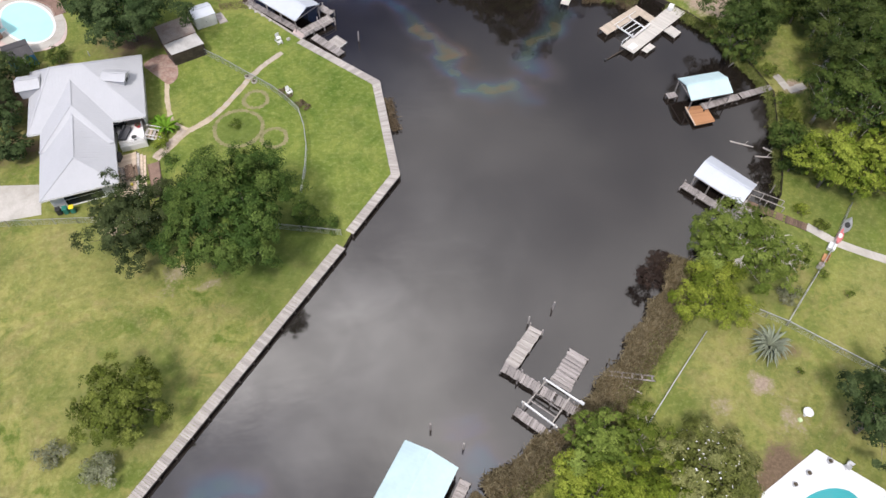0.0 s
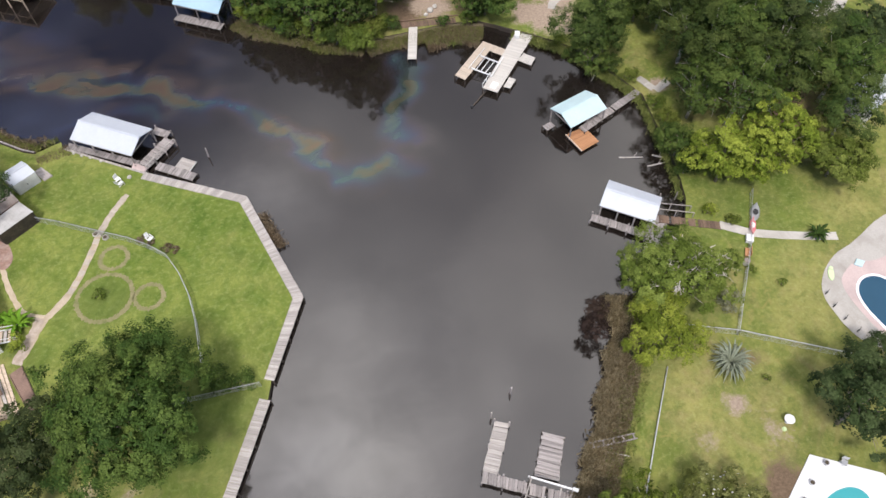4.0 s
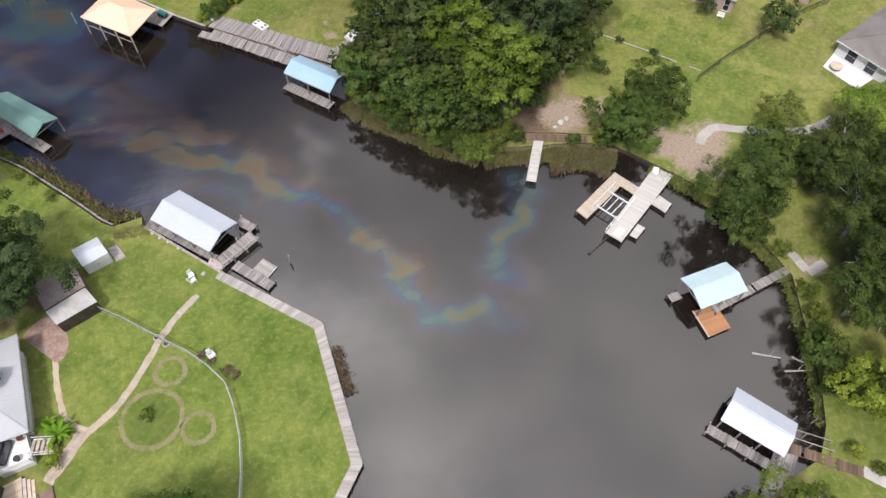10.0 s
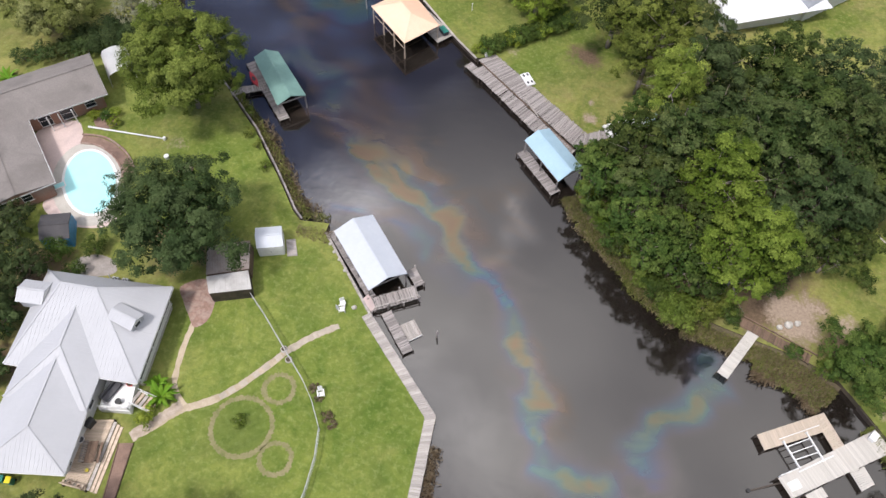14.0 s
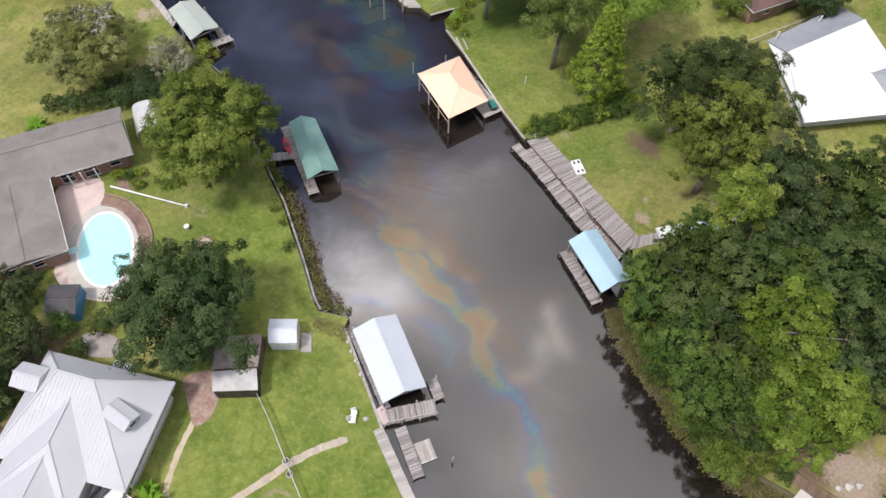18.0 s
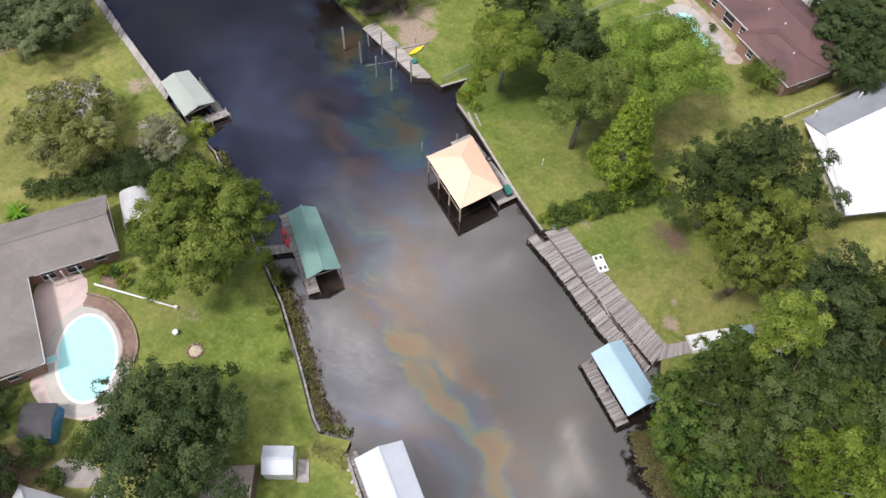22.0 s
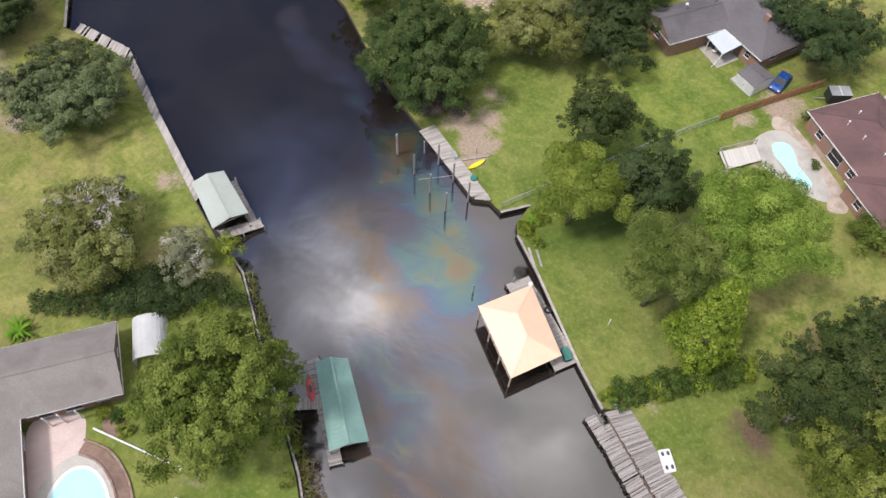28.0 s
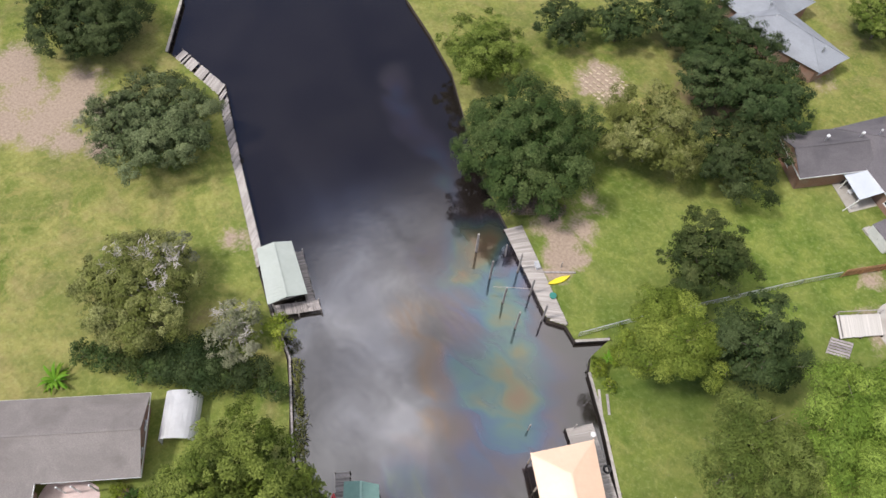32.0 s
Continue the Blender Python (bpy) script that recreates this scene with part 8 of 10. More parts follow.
# ---------------------------------------------------------------- vehicles
def car(x, y, ang, paint, label, length=4.5, width=1.8, height=1.5):
    c = thing("car", x, y, 0, label, "car")
    co, si = math.cos(ang), math.sin(ang)

    def at(a, b):
        return (x + a * co - b * si, y + a * si + b * co)

    bm = bmesh.new()
    prof = ((-0.5, 0.35, 0.92), (-0.49, 0.75, 0.96), (-0.3, 0.92, 0.98), (0.18, 0.95, 1.0), (0.42, 0.8, 0.97), (0.5, 0.62, 0.9), (0.5, 0.32, 0.9))
    rows = []
    for t, z, wd in prof:
        rows.append([bm.verts.new((*at(t * length, s * width / 2 * wd), z)) for s in (-1, 1)])
    low = [[bm.verts.new((*at(t * length, s * width / 2 * 0.96), 0.28)) for s in (-1, 1)] for t in (0.48, -0.48)]
    loop = rows + low
    for r, q in zip(loop, loop[1:] + loop[:1]):
        bm.faces.new((r[0], r[1], q[1], q[0]))
    for s in (0, 1):
        bm.faces.new([r[s] for r in loop])
    bmesh.ops.recalc_face_normals(bm, faces=bm.faces[:])
    bmesh.ops.bevel(bm, geom=bm.edges[:], offset=0.06, segments=2, affect="EDGES")
    part("body", bm, paint, c)
    lo = [Vector((*at(t * length, s * width * 0.44), 0.88)) for t, s in ((-0.36, -1), (-0.36, 1), (0.26, 1), (0.26, -1))]
    hi = [Vector((*at(t * length, s * width * 0.36), height)) for t, s in ((-0.25, -1), (-0.25, 1), (0.08, 1), (0.08, -1))]
    heart = Vector((*at(-0.07 * length, 0), 1.1))
    for i, pane in enumerate(("rear_window", "side_window", "windscreen", "side_window")):
        bm = bmesh.new()
        outer = [lo[i], lo[(i + 1) % 4], hi[(i + 1) % 4], hi[i]]
        v = [bm.verts.new(q) for q in outer] + [bm.verts.new(q.lerp(heart, 0.06)) for q in outer]
        for f in ((0, 1, 2, 3), (7, 6, 5, 4), (0, 4, 5, 1), (1, 5, 6, 2), (2, 6, 7, 3), (3, 7, 4, 0)):
            bm.faces.new([v[k] for k in f])
        bmesh.ops.recalc_face_normals(bm, faces=bm.faces[:])
        part(pane, bm, GLASS, c)
    part("roof", box((*at(-0.085 * length, 0), height + 0.005), (length * 0.34, width * 0.74, 0.05), ang, 0.02), paint, c)
    for t in (-0.31, 0.31):
        for s in (-1, 1):
            p, q = at(t * length, s * width * 0.42), at(t * length, s * width * 0.5)
            wh = part("wheel", rod((*p, 0.32), (*q, 0.32), 0.32, 0.32, 16), TYRE, c)
            q2 = at(t * length, s * width * 0.508)
            part("rim", rod((*p, 0.32), (*q2, 0.32), 0.19, 0.19, 10), ALU, wh)
    for s in (-1, 1):
        p = at(0.485 * length, s * width * 0.34)
        part("headlight", box((*p, 0.66), (0.1, 0.34, 0.14), ang, 0.02), PAINT_WHITE, c)
        p = at(-0.49 * length, s * width * 0.38)
        part("tail_light", box((*p, 0.74), (0.08, 0.26, 0.16), ang, 0.02), RED_PLASTIC, c)


car(-16.8, 143.4, radians(-100), CAR_BLUE, "blue car parked beside the shed", 4.4)
car(-0.3, 149.6, radians(40), CAR_BLACK, "dark sedan parked on the drive")
car(2.3, 147.7, radians(40), CAR_BLACK, "dark sedan parked on the drive")
tagged(part("driveway", slab([(-4, 147.6), (4.0, 142.2), (14, 154), (4, 160)], -0.1, 0.03), CONCRETE), "pale concrete drive behind the house", "driveway", kind="structure")
TRL = thing("cargo_trailer", -9.0, 144.6, 0, "black box trailer with a grey roof", "trailer")
part("box_body", box((-9.0, 144.6, 1.15), (3.0, 1.9, 1.6), radians(30), 0.05), RUBBER, TRL)
part("roof_panel", box((-9.0, 144.6, 1.98), (3.0, 1.9, 0.06), radians(30), 0.02), ALU, TRL)
part("roof_stripe", box((-9.0, 144.6, 2.03), (0.12, 1.9, 0.03), radians(30)), PAINT_WHITE, TRL)
for s in (-1, 1):
    part("wheel", rod((-9.0 - s * 0.5 * 1.0, 144.6 + s * 0.87, 0.33), (-9.0 - s * 0.6, 144.6 + s * 1.02, 0.33), 0.33, 0.33, 14), TYRE, TRL)
part("tow_bar", bar((-10.3, 143.8, 0.45), (-11.8, 143.0, 0.45), 0.12, 0.1), ALU, TRL)

# ---------------------------------------------------------------- boats and loose things
def kayak(x, y, z, ang, length, width, material, label, name="kayak", cockpit=True, inside=None):
    k = thing(name, x, y, z, label, name)
    co, si = math.cos(ang), math.sin(ang)
    bm = bmesh.new()
    rows = []
    for i in range(11):
        t = i / 10 * 2 - 1
        w = width / 2 * max(1 - abs(t) ** 2.6, 0.04)
        hgt = 0.30 + 0.08 * t * t
        ring = []
        for s, hz in ((-1, 0.55), (-0.8, 0.95), (0, 1.08), (0.8, 0.95), (1, 0.55), (0.6, 0.05), (-0.6, 0.05)):
            ring.append(bm.verts.new((x + t * length / 2 * co - s * w * si, y + t * length / 2 * si + s * w * co, z + hgt * hz)))
        rows.append(ring)
    for r, q in zip(rows, rows[1:]):
        for i in range(7):
            bm.faces.new((r[i], r[(i + 1) % 7], q[(i + 1) % 7], q[i]))
    bm.faces.new(rows[0])
    bm.faces.new(rows[-1])
    bmesh.ops.recalc_face_normals(bm, faces=bm.faces[:])
    part("hull", bm, material, k)
    if cockpit:
        part("cockpit", slab(ellipse(x, y, length * 0.16, width * 0.3, ang, 16), z + 0.28, z + 0.345), inside or RUBBER, k)
    return k


kayak(-47.4, 106.9, 0.02, radians(65), 3.0, 0.75, YELLOW_PLASTIC, "yellow kayak lying on the sand", cockpit=False)
kayak(-47.9, 70.0, -0.05, radians(-43), 3.2, 0.8, RED_PLASTIC, "red kayak stowed on the dock")
kayak(49.0, 2.5, 0.02, radians(48), 3.0, 1.1, ALU, "small grey skiff beside the fence", "skiff", True, RUBBER)
kayak(47.5, 1.0, 0.03, radians(52), 2.6, 0.8, PINK_PLASTIC, "faded red kayak beside the fence", "kayak", True, PAINT_WHITE)
CR = thing("storage_crate", 45.8, -0.5, 0, "white plastic crate beside the fence", "crate")
part("box", box((45.8, -0.5, 0.3), (1.0, 0.8, 0.55), 0.9, 0.04), PAINT_WHITE, CR)
part("lid", box((45.8, -0.5, 0.6), (1.06, 0.86, 0.07), 0.9, 0.02), PAINT_WHITE, CR)
CH = thing("timber_chair", 44.4, -2.0, 0, "weathered brown timber chair by the fence", "chair")
part("seat", box((44.4, -2.0, 0.4), (1.2, 0.6, 0.07), 0.9, 0.02), WOOD_ORANGE, CH)
part("backrest", box((44.65, -2.2, 0.7), (1.2, 0.07, 0.6), 0.9, 0.02), WOOD_ORANGE, CH)
for sx, sy in ((-0.4, -0.3), (0.3, 0.35), (-0.2, -0.5), (0.45, 0.15)):
    part("leg", box((44.4 + sx, -2.0 + sy, 0.19), (0.08, 0.08, 0.38), 0.9), WOOD_ORANGE, CH)
DR = thing("drum", 43.4, -3.1, 0, "pale rusty drum beside the fence", "drum")
part("barrel", rod((43.4, -3.1, 0), (43.4, -3.1, 0.75), 0.34, 0.34, 16), STONE, DR)
part("lid", rod((43.4, -3.1, 0.74), (43.4, -3.1, 0.79), 0.36, 0.36, 16), METAL_RUST, DR)
WBR = thing("wheelbarrow", 38.4, 1.4, 0, "black wheelbarrow tipped on the lawn", "wheelbarrow")
part("tray", box((38.4, 1.4, 0.42), (0.95, 0.65, 0.3), 0.4, 0.08), RUBBER, WBR)
part("wheel", rod((38.9, 1.55, 0.2), (38.98, 1.45, 0.2), 0.2, 0.2, 12), TYRE, WBR)
for s in (-1, 1):
    part("handle", bar((38.6, 1.4 + s * 0.2, 0.25), (37.5, 1.0 + s * 0.28, 0.4), 0.05, 0.05), WOOD_PALE, WBR)
SPA = thing("spa_lid", -11.0, 82.9, 0, "white moulded plastic spa lid on the lawn", "spa lid")
part("shell", box((-11.0, 82.9, 0.15), (2.5, 1.35, 0.3), radians(-50), 0.1), PAINT_WHITE, SPA)
# dark discs laid on the shell, painting the shade of its moulded hollows
for a, b in ((-0.75, -0.3), (-0.75, 0.3), (0.7, -0.3), (0.7, 0.3)):
    c, s = math.cos(radians(-50)), math.sin(radians(-50))
    part("recess", slab(ellipse(-11.0 + a * c - b * s, 82.9 + a * s + b * c, 0.26, 0.17, radians(-50), 12), 0.2, 0.315), CUSHION, SPA)
OB = thing("overturned_boat", 4.2, 79.0, 0, "white overturned boat hull with blue tarpaulin", "boat")
ob_a, ob_b = Vector((1.6, 76.8)), Vector((7.6, 81.2))
bmx = bmesh.new()
rows_ = []
for i in range(9):
    t = i / 8
    c = ob_a.lerp(ob_b, t)
    w_ = 1.15 * (1 - 0.75 * max(t - 0.65, 0) / 0.35)
    n_ = Vector((-(ob_b - ob_a).y, (ob_b - ob_a).x)).normalized()
    rows_.append([bmx.verts.new((c.x + n_.x * s * w_, c.y + n_.y * s * w_, z)) for s, z in ((-1, 0.0), (-0.85, 0.45), (0, 0.62), (0.85, 0.45), (1, 0.0))])
for r, q in zip(rows_, rows_[1:]):
    for i in range(4):
        bmx.faces.new((r[i], r[i + 1], q[i + 1], q[i]))
bmx.faces.new(rows_[0])
bmx.faces.new(rows_[-1])
bmesh.ops.recalc_face_normals(bmx, faces=bmx.faces[:])
part("hull", bmx, PAINT_WHITE, OB)
part("keel", bar((1.8, 77.0, 0.64), (7.0, 80.8, 0.64), 0.1, 0.08), PAINT_WHITE, OB)
part("tarpaulin", slab([(6.6, 79.6), (8.4, 80.8), (7.6, 82.2), (5.8, 81.1)], 0.0, 0.66, 0.12), METAL_BLUE, OB)
for x, y, lb in ((-50.6, 106.6, "white plastic cooler on the tan deck"),):
    cl = thing("cooler", x, y, 0.08, lb, "cooler")
    part("body", box((x, y, 0.3), (0.95, 0.55, 0.42), radians(-35), 0.04), PAINT_WHITE, cl)
    part("lid", box((x, y, 0.54), (1.0, 0.6, 0.08), radians(-35), 0.03), ALU, cl)
GT = thing("green_tub", -46.6, 104.6, 0.08, "teal green tub on the tan deck", "tub")
part("tub", rod((-46.6, 104.6, 0.08), (-46.6, 104.6, 0.45), 0.3, 0.4, 14), GREEN_PLASTIC, GT)
part("rim", rod((-46.6, 104.6, 0.43), (-46.6, 104.6, 0.48), 0.43, 0.43, 14), GREEN_PLASTIC, GT)
part("mooring_rope", bar((-52.6, 100.5, 0.5), (-49.0, 103.6, 0.4), 0.04), WOOD_PALE, tagged(thing("mooring_rope", -52.6, 100.5, WATER_Z, "pale rope strung between pilings", "rope")))
BMX = thing("driftwood_post", -48.6, 108.9, 0, "grey timber beam and post on the sand", "timber")
part("beam", bar((-49.6, 106.4, 0.1), (-46.6, 109.2, 0.1), 0.2, 0.16), WOOD_GREY, BMX)
part("post", rod((-48.4, 108.6, 0), (-48.4, 108.6, 1.2), 0.07, 0.06, 8), WOOD_GREY, BMX)
for x, y, sc, lb in ((-22.5, 40.7, 1.0, "white plastic chair on the lawn"),):
    wc = thing("garden_chair", x, y, 0, lb, "chair")
    part("seat", box((x, y, 0.42), (0.6, 0.6, 0.06), 0.6, 0.02), PAINT_WHITE, wc)
    part("backrest", box((x - 0.2, y + 0.25, 0.75), (0.6, 0.07, 0.6), 0.7, 0.02), PAINT_WHITE, wc)
    for sx, sy in ((-0.25, -0.22), (0.25, -0.22), (-0.25, 0.22), (0.25, 0.22)):
        part("leg", box((x + sx, y + sy, 0.2), (0.06, 0.06, 0.4)), PAINT_WHITE, wc)


def boulder(x, y, r, label="pale rounded boulder on the lawn", group="boulders"):
    bm = bmesh.new()
    bmesh.ops.create_icosphere(bm, subdivisions=2, radius=r, matrix=Matrix.Translation((x, y, r * 0.4)))
    for v in bm.verts:
        d = 1 + 0.25 * noise.noise(v.co * (1.3 / r))
        v.co = Vector((x + (v.co.x - x) * d, y + (v.co.y - y) * d, max((v.co.z) * d * 0.8, -0.05)))
    tagged(part("boulder", bm, STONE), label, "boulder", group)


for x, y, r in ((-21.1, 40.7, 0.3), (-26.2, 47.0, 0.22), (-27.1, 47.9, 0.2), (-25.2, 46.2, 0.2), (-24.0, 45.0, 0.22), (27.6, 54.6, 0.5), (28.6, 55.2, 0.4), (26.6, 54.0, 0.35), (-16.9, 128.6, 0.3)):
    boulder(x, y, r)


def lawn_chair(x, y, ang, label):
    """A low moulded chair with a slanted back and broad arms."""
    c = thing("lawn_chair", x, y, 0, label, "chair", "lawn chairs")
    u, v = Vector((math.cos(ang), math.sin(ang))), Vector((-math.sin(ang), math.cos(ang)))
    at = Vector((x, y))
    for k in range(4):
        q = at + u * (0.24 - 0.14 * k)
        part("seat_slat", box((q.x, q.y, 0.34 - 0.03 * k), (0.12, 0.52, 0.03), ang), PAINT_WHITE, c)
    for k in range(4):
        q = at - u * 0.36 + v * (0.13 * (k - 1.5))
        e = q - u * 0.3
        part("back_slat", bar((q.x, q.y, 0.26), (e.x, e.y, 0.92), 0.11, 0.03), PAINT_WHITE, c)
    for sgn in (-1, 1):
        q, e = at + u * 0.36 + v * 0.34 * sgn, at - u * 0.42 + v * 0.34 * sgn
        part("arm", bar((q.x, q.y, 0.56), (e.x, e.y, 0.54), 0.12, 0.03), PAINT_WHITE, c)
        part("front_leg", box((q.x - u.x * 0.06, q.y - u.y * 0.06, 0.275), (0.08, 0.05, 0.55), ang), PAINT_WHITE, c)
        part("rear_leg", bar((at.x + u.x * 0.2 + v.x * 0.29 * sgn, at.y + u.y * 0.2 + v.y * 0.29 * sgn, 0.3), (e.x - v.x * 0.05 * sgn, e.y - v.y * 0.05 * sgn, 0.04), 0.05, 0.09), PAINT_WHITE, c)
    return c


lawn_chair(-22.3, 40.0, radians(20), "white moulded lawn chair near the sea wall")
lawn_chair(-20.6, 29.7, radians(-60), "white moulded lawn chair at the lawn fence")
for x, y in ((-26.6, 33.3), (-25.6, 32.3)):
    sr = thing("stone_ring", x, y, 0, "small round stone planter ring at the fence", "planter", "gate planters")
    part("rim", rod((x, y, 0), (x, y, 0.22), 0.4, 0.38, 14), CONCRETE, sr)
    part("soil", rod((x, y, 0.1), (x, y, 0.235), 0.29, 0.29, 12), SOIL, sr)
TYR = thing("tyre_ring", -29.7, 92.4, 0, "black rubber ring on the dock", "tyre")
bmt = bmesh.new()
rows_ = []
for i in range(16):
    a = i * math.pi / 8
    rows_.append([bmt.verts.new((-29.7 + (0.36 + 0.12 * math.cos(b)) * math.cos(a), 92.4 + (0.36 + 0.12 * math.cos(b)) * math.sin(a), 0.12 + 0.11 * math.sin(b))) for b in (0, 1.57, 3.14, 4.71)])
for i in range(16):
    r, q = rows_[i], rows_[(i + 1) % 16]
    for k in range(4):
        bmt.faces.new((r[k], r[(k + 1) % 4], q[(k + 1) % 4], q[k]))
part("ring", bmt, TYRE, TYR)
DKB = thing("dock_cart", -25.4, 88.2, 0, "dark storage bench on the grey dock", "bench")
part("body", box((-25.4, 88.2, 0.35), (1.5, 0.8, 0.65), radians(-42), 0.05), CUSHION, DKB)
part("lid", box((-25.4, 88.2, 0.71), (1.56, 0.86, 0.07), radians(-42), 0.02), GREEN_PLASTIC, DKB)
for x, y in ((-33.0, 94.3), (-18.0, 85.6)):
    pk = thing("dock_bucket", x, y, 0, "small white bucket on the dock", "bucket", "dock buckets")
    part("body", rod((x, y, 0.02), (x, y, 0.4), 0.22, 0.28, 12), PAINT_WHITE, pk)
    part("rim", rod((x, y, 0.38), (x, y, 0.43), 0.3, 0.3, 12), PAINT_WHITE, pk)
PST = thing("yard_hydrant", -22.8, 94.4, 0, "thin pale post on the lawn", "post")
part("post", rod((-22.8, 94.4, 0), (-22.8, 94.4, 1.3), 0.06, 0.05, 8), PAINT_WHITE, PST)
part("cap", rod((-22.8, 94.4, 1.28), (-22.8, 94.4, 1.42), 0.1, 0.06, 8), PAINT_WHITE, PST)
for a, b in (((-35.6, 99.0), (-33.6, 96.8)), ((-34.6, 99.2), (-33.0, 97.4))):
    lm = thing("loose_board", a[0], a[1], 0, "loose pale board behind the sea wall", "board", "loose boards")
    part("board", bar(v3(a, 0.05), v3(b, 0.07), 0.28, 0.06), WOOD_PALE, lm)
# rows of blocks in the sandy garden plot
for i in range(7):
    for j in range(7):
        x, y = -65.6 + i * 0.82 + j * 0.1, 135.0 + j * 0.86 - i * 0.12
        if (i * 5 + j * 3) % 11 == 0:
            continue
        bk = thing("garden_block", x, y, 0, "tan paving block laid in a garden row", "block", "garden plot blocks")
        part("block", box((x, y, 0.06), (0.52, 0.3, 0.16), 0.15 * ((i + j) % 3), 0.02), DIRT_PATH, bk)

# ---------------------------------------------------------------- trees and plants
def leaves_mesh(name, centres, normals, along, size, ratio, material, bend=0.0, tone=None):
    """Leaf sprays: one small three-cornered blade at each centre, with its tone stored on it."""
    u = along - normals * (along * normals).sum(-1, keepdims=True)
    u /= np.linalg.norm(u, axis=-1, keepdims=True) + 1e-9
    v = np.cross(normals, u)
    s = size[:, None]
    a, b, c = centres + u * s * 1.1, centres - u * s * 0.7 + v * s * ratio + normals * s * bend, centres - u * s * 0.7 - v * s * ratio + normals * s * bend
    co = np.stack([a, b, c], 1).reshape(-1, 3).astype("f")
    k = len(centres)
    me = bpy.data.meshes.new(name)
    me.vertices.add(3 * k)
    me.loops.add(3 * k)
    me.polygons.add(k)
    me.vertices.foreach_set("co", co.ravel())
    me.loops.foreach_set("vertex_index", np.arange(3 * k, dtype="i"))
    me.polygons.foreach_set("loop_start", np.arange(0, 3 * k, 3, dtype="i"))
    me.update()
    me.validate()
    if tone is None:
        tone = np.random.default_rng(k).uniform(0, 1, k)
    me.attributes.new("tone", "FLOAT", "FACE").data.foreach_set("value", np.clip(tone, 0, 1).astype("f"))
    me.materials.append(material)
    return me


def unit(v):
    return v / (np.linalg.norm(v, axis=-1, keepdims=True) + 1e-9)


def limb_mesh(name, tips, height, girth, split, material, rng):
    """Trunk and limbs: bent tapering tubes joined in one mesh."""
    bm = bmesh.new()
    lean = rng.normal(0, 0.02, 2) * height
    knee = Vector((lean[0], lean[1], height * split))
    rod((0, 0, -0.15), (lean[0] * 0.4, lean[1] * 0.4, height * split * 0.5), girth * 1.25, girth, 9, bm)
    rod((lean[0] * 0.4, lean[1] * 0.4, height * split * 0.5), knee, girth, girth * 0.8, 9, bm)
    for t in tips:
        t = Vector(t)
        mid = knee.lerp(t, 0.5) + Vector(rng.normal(0, 0.05 * height, 3))
        mid.z += 0.06 * height
        rod(knee, mid, girth * 0.5, girth * 0.28, 6, bm)
        rod(mid, t, girth * 0.28, girth * 0.07, 5, bm)
        for _ in range(2):
            e = mid.lerp(t, 0.4) + Vector(rng.normal(0, 0.11 * height, 3))
            rod(mid.lerp(t, 0.2), e, girth * 0.16, girth * 0.04, 4, bm)
    me = bpy.data.meshes.new(name)
    bm.to_mesh(me)
    bm.free()
    me.materials.append(material)
    for p in me.polygons:
        p.use_smooth = True
    return me


TREE_COUNT = [0]


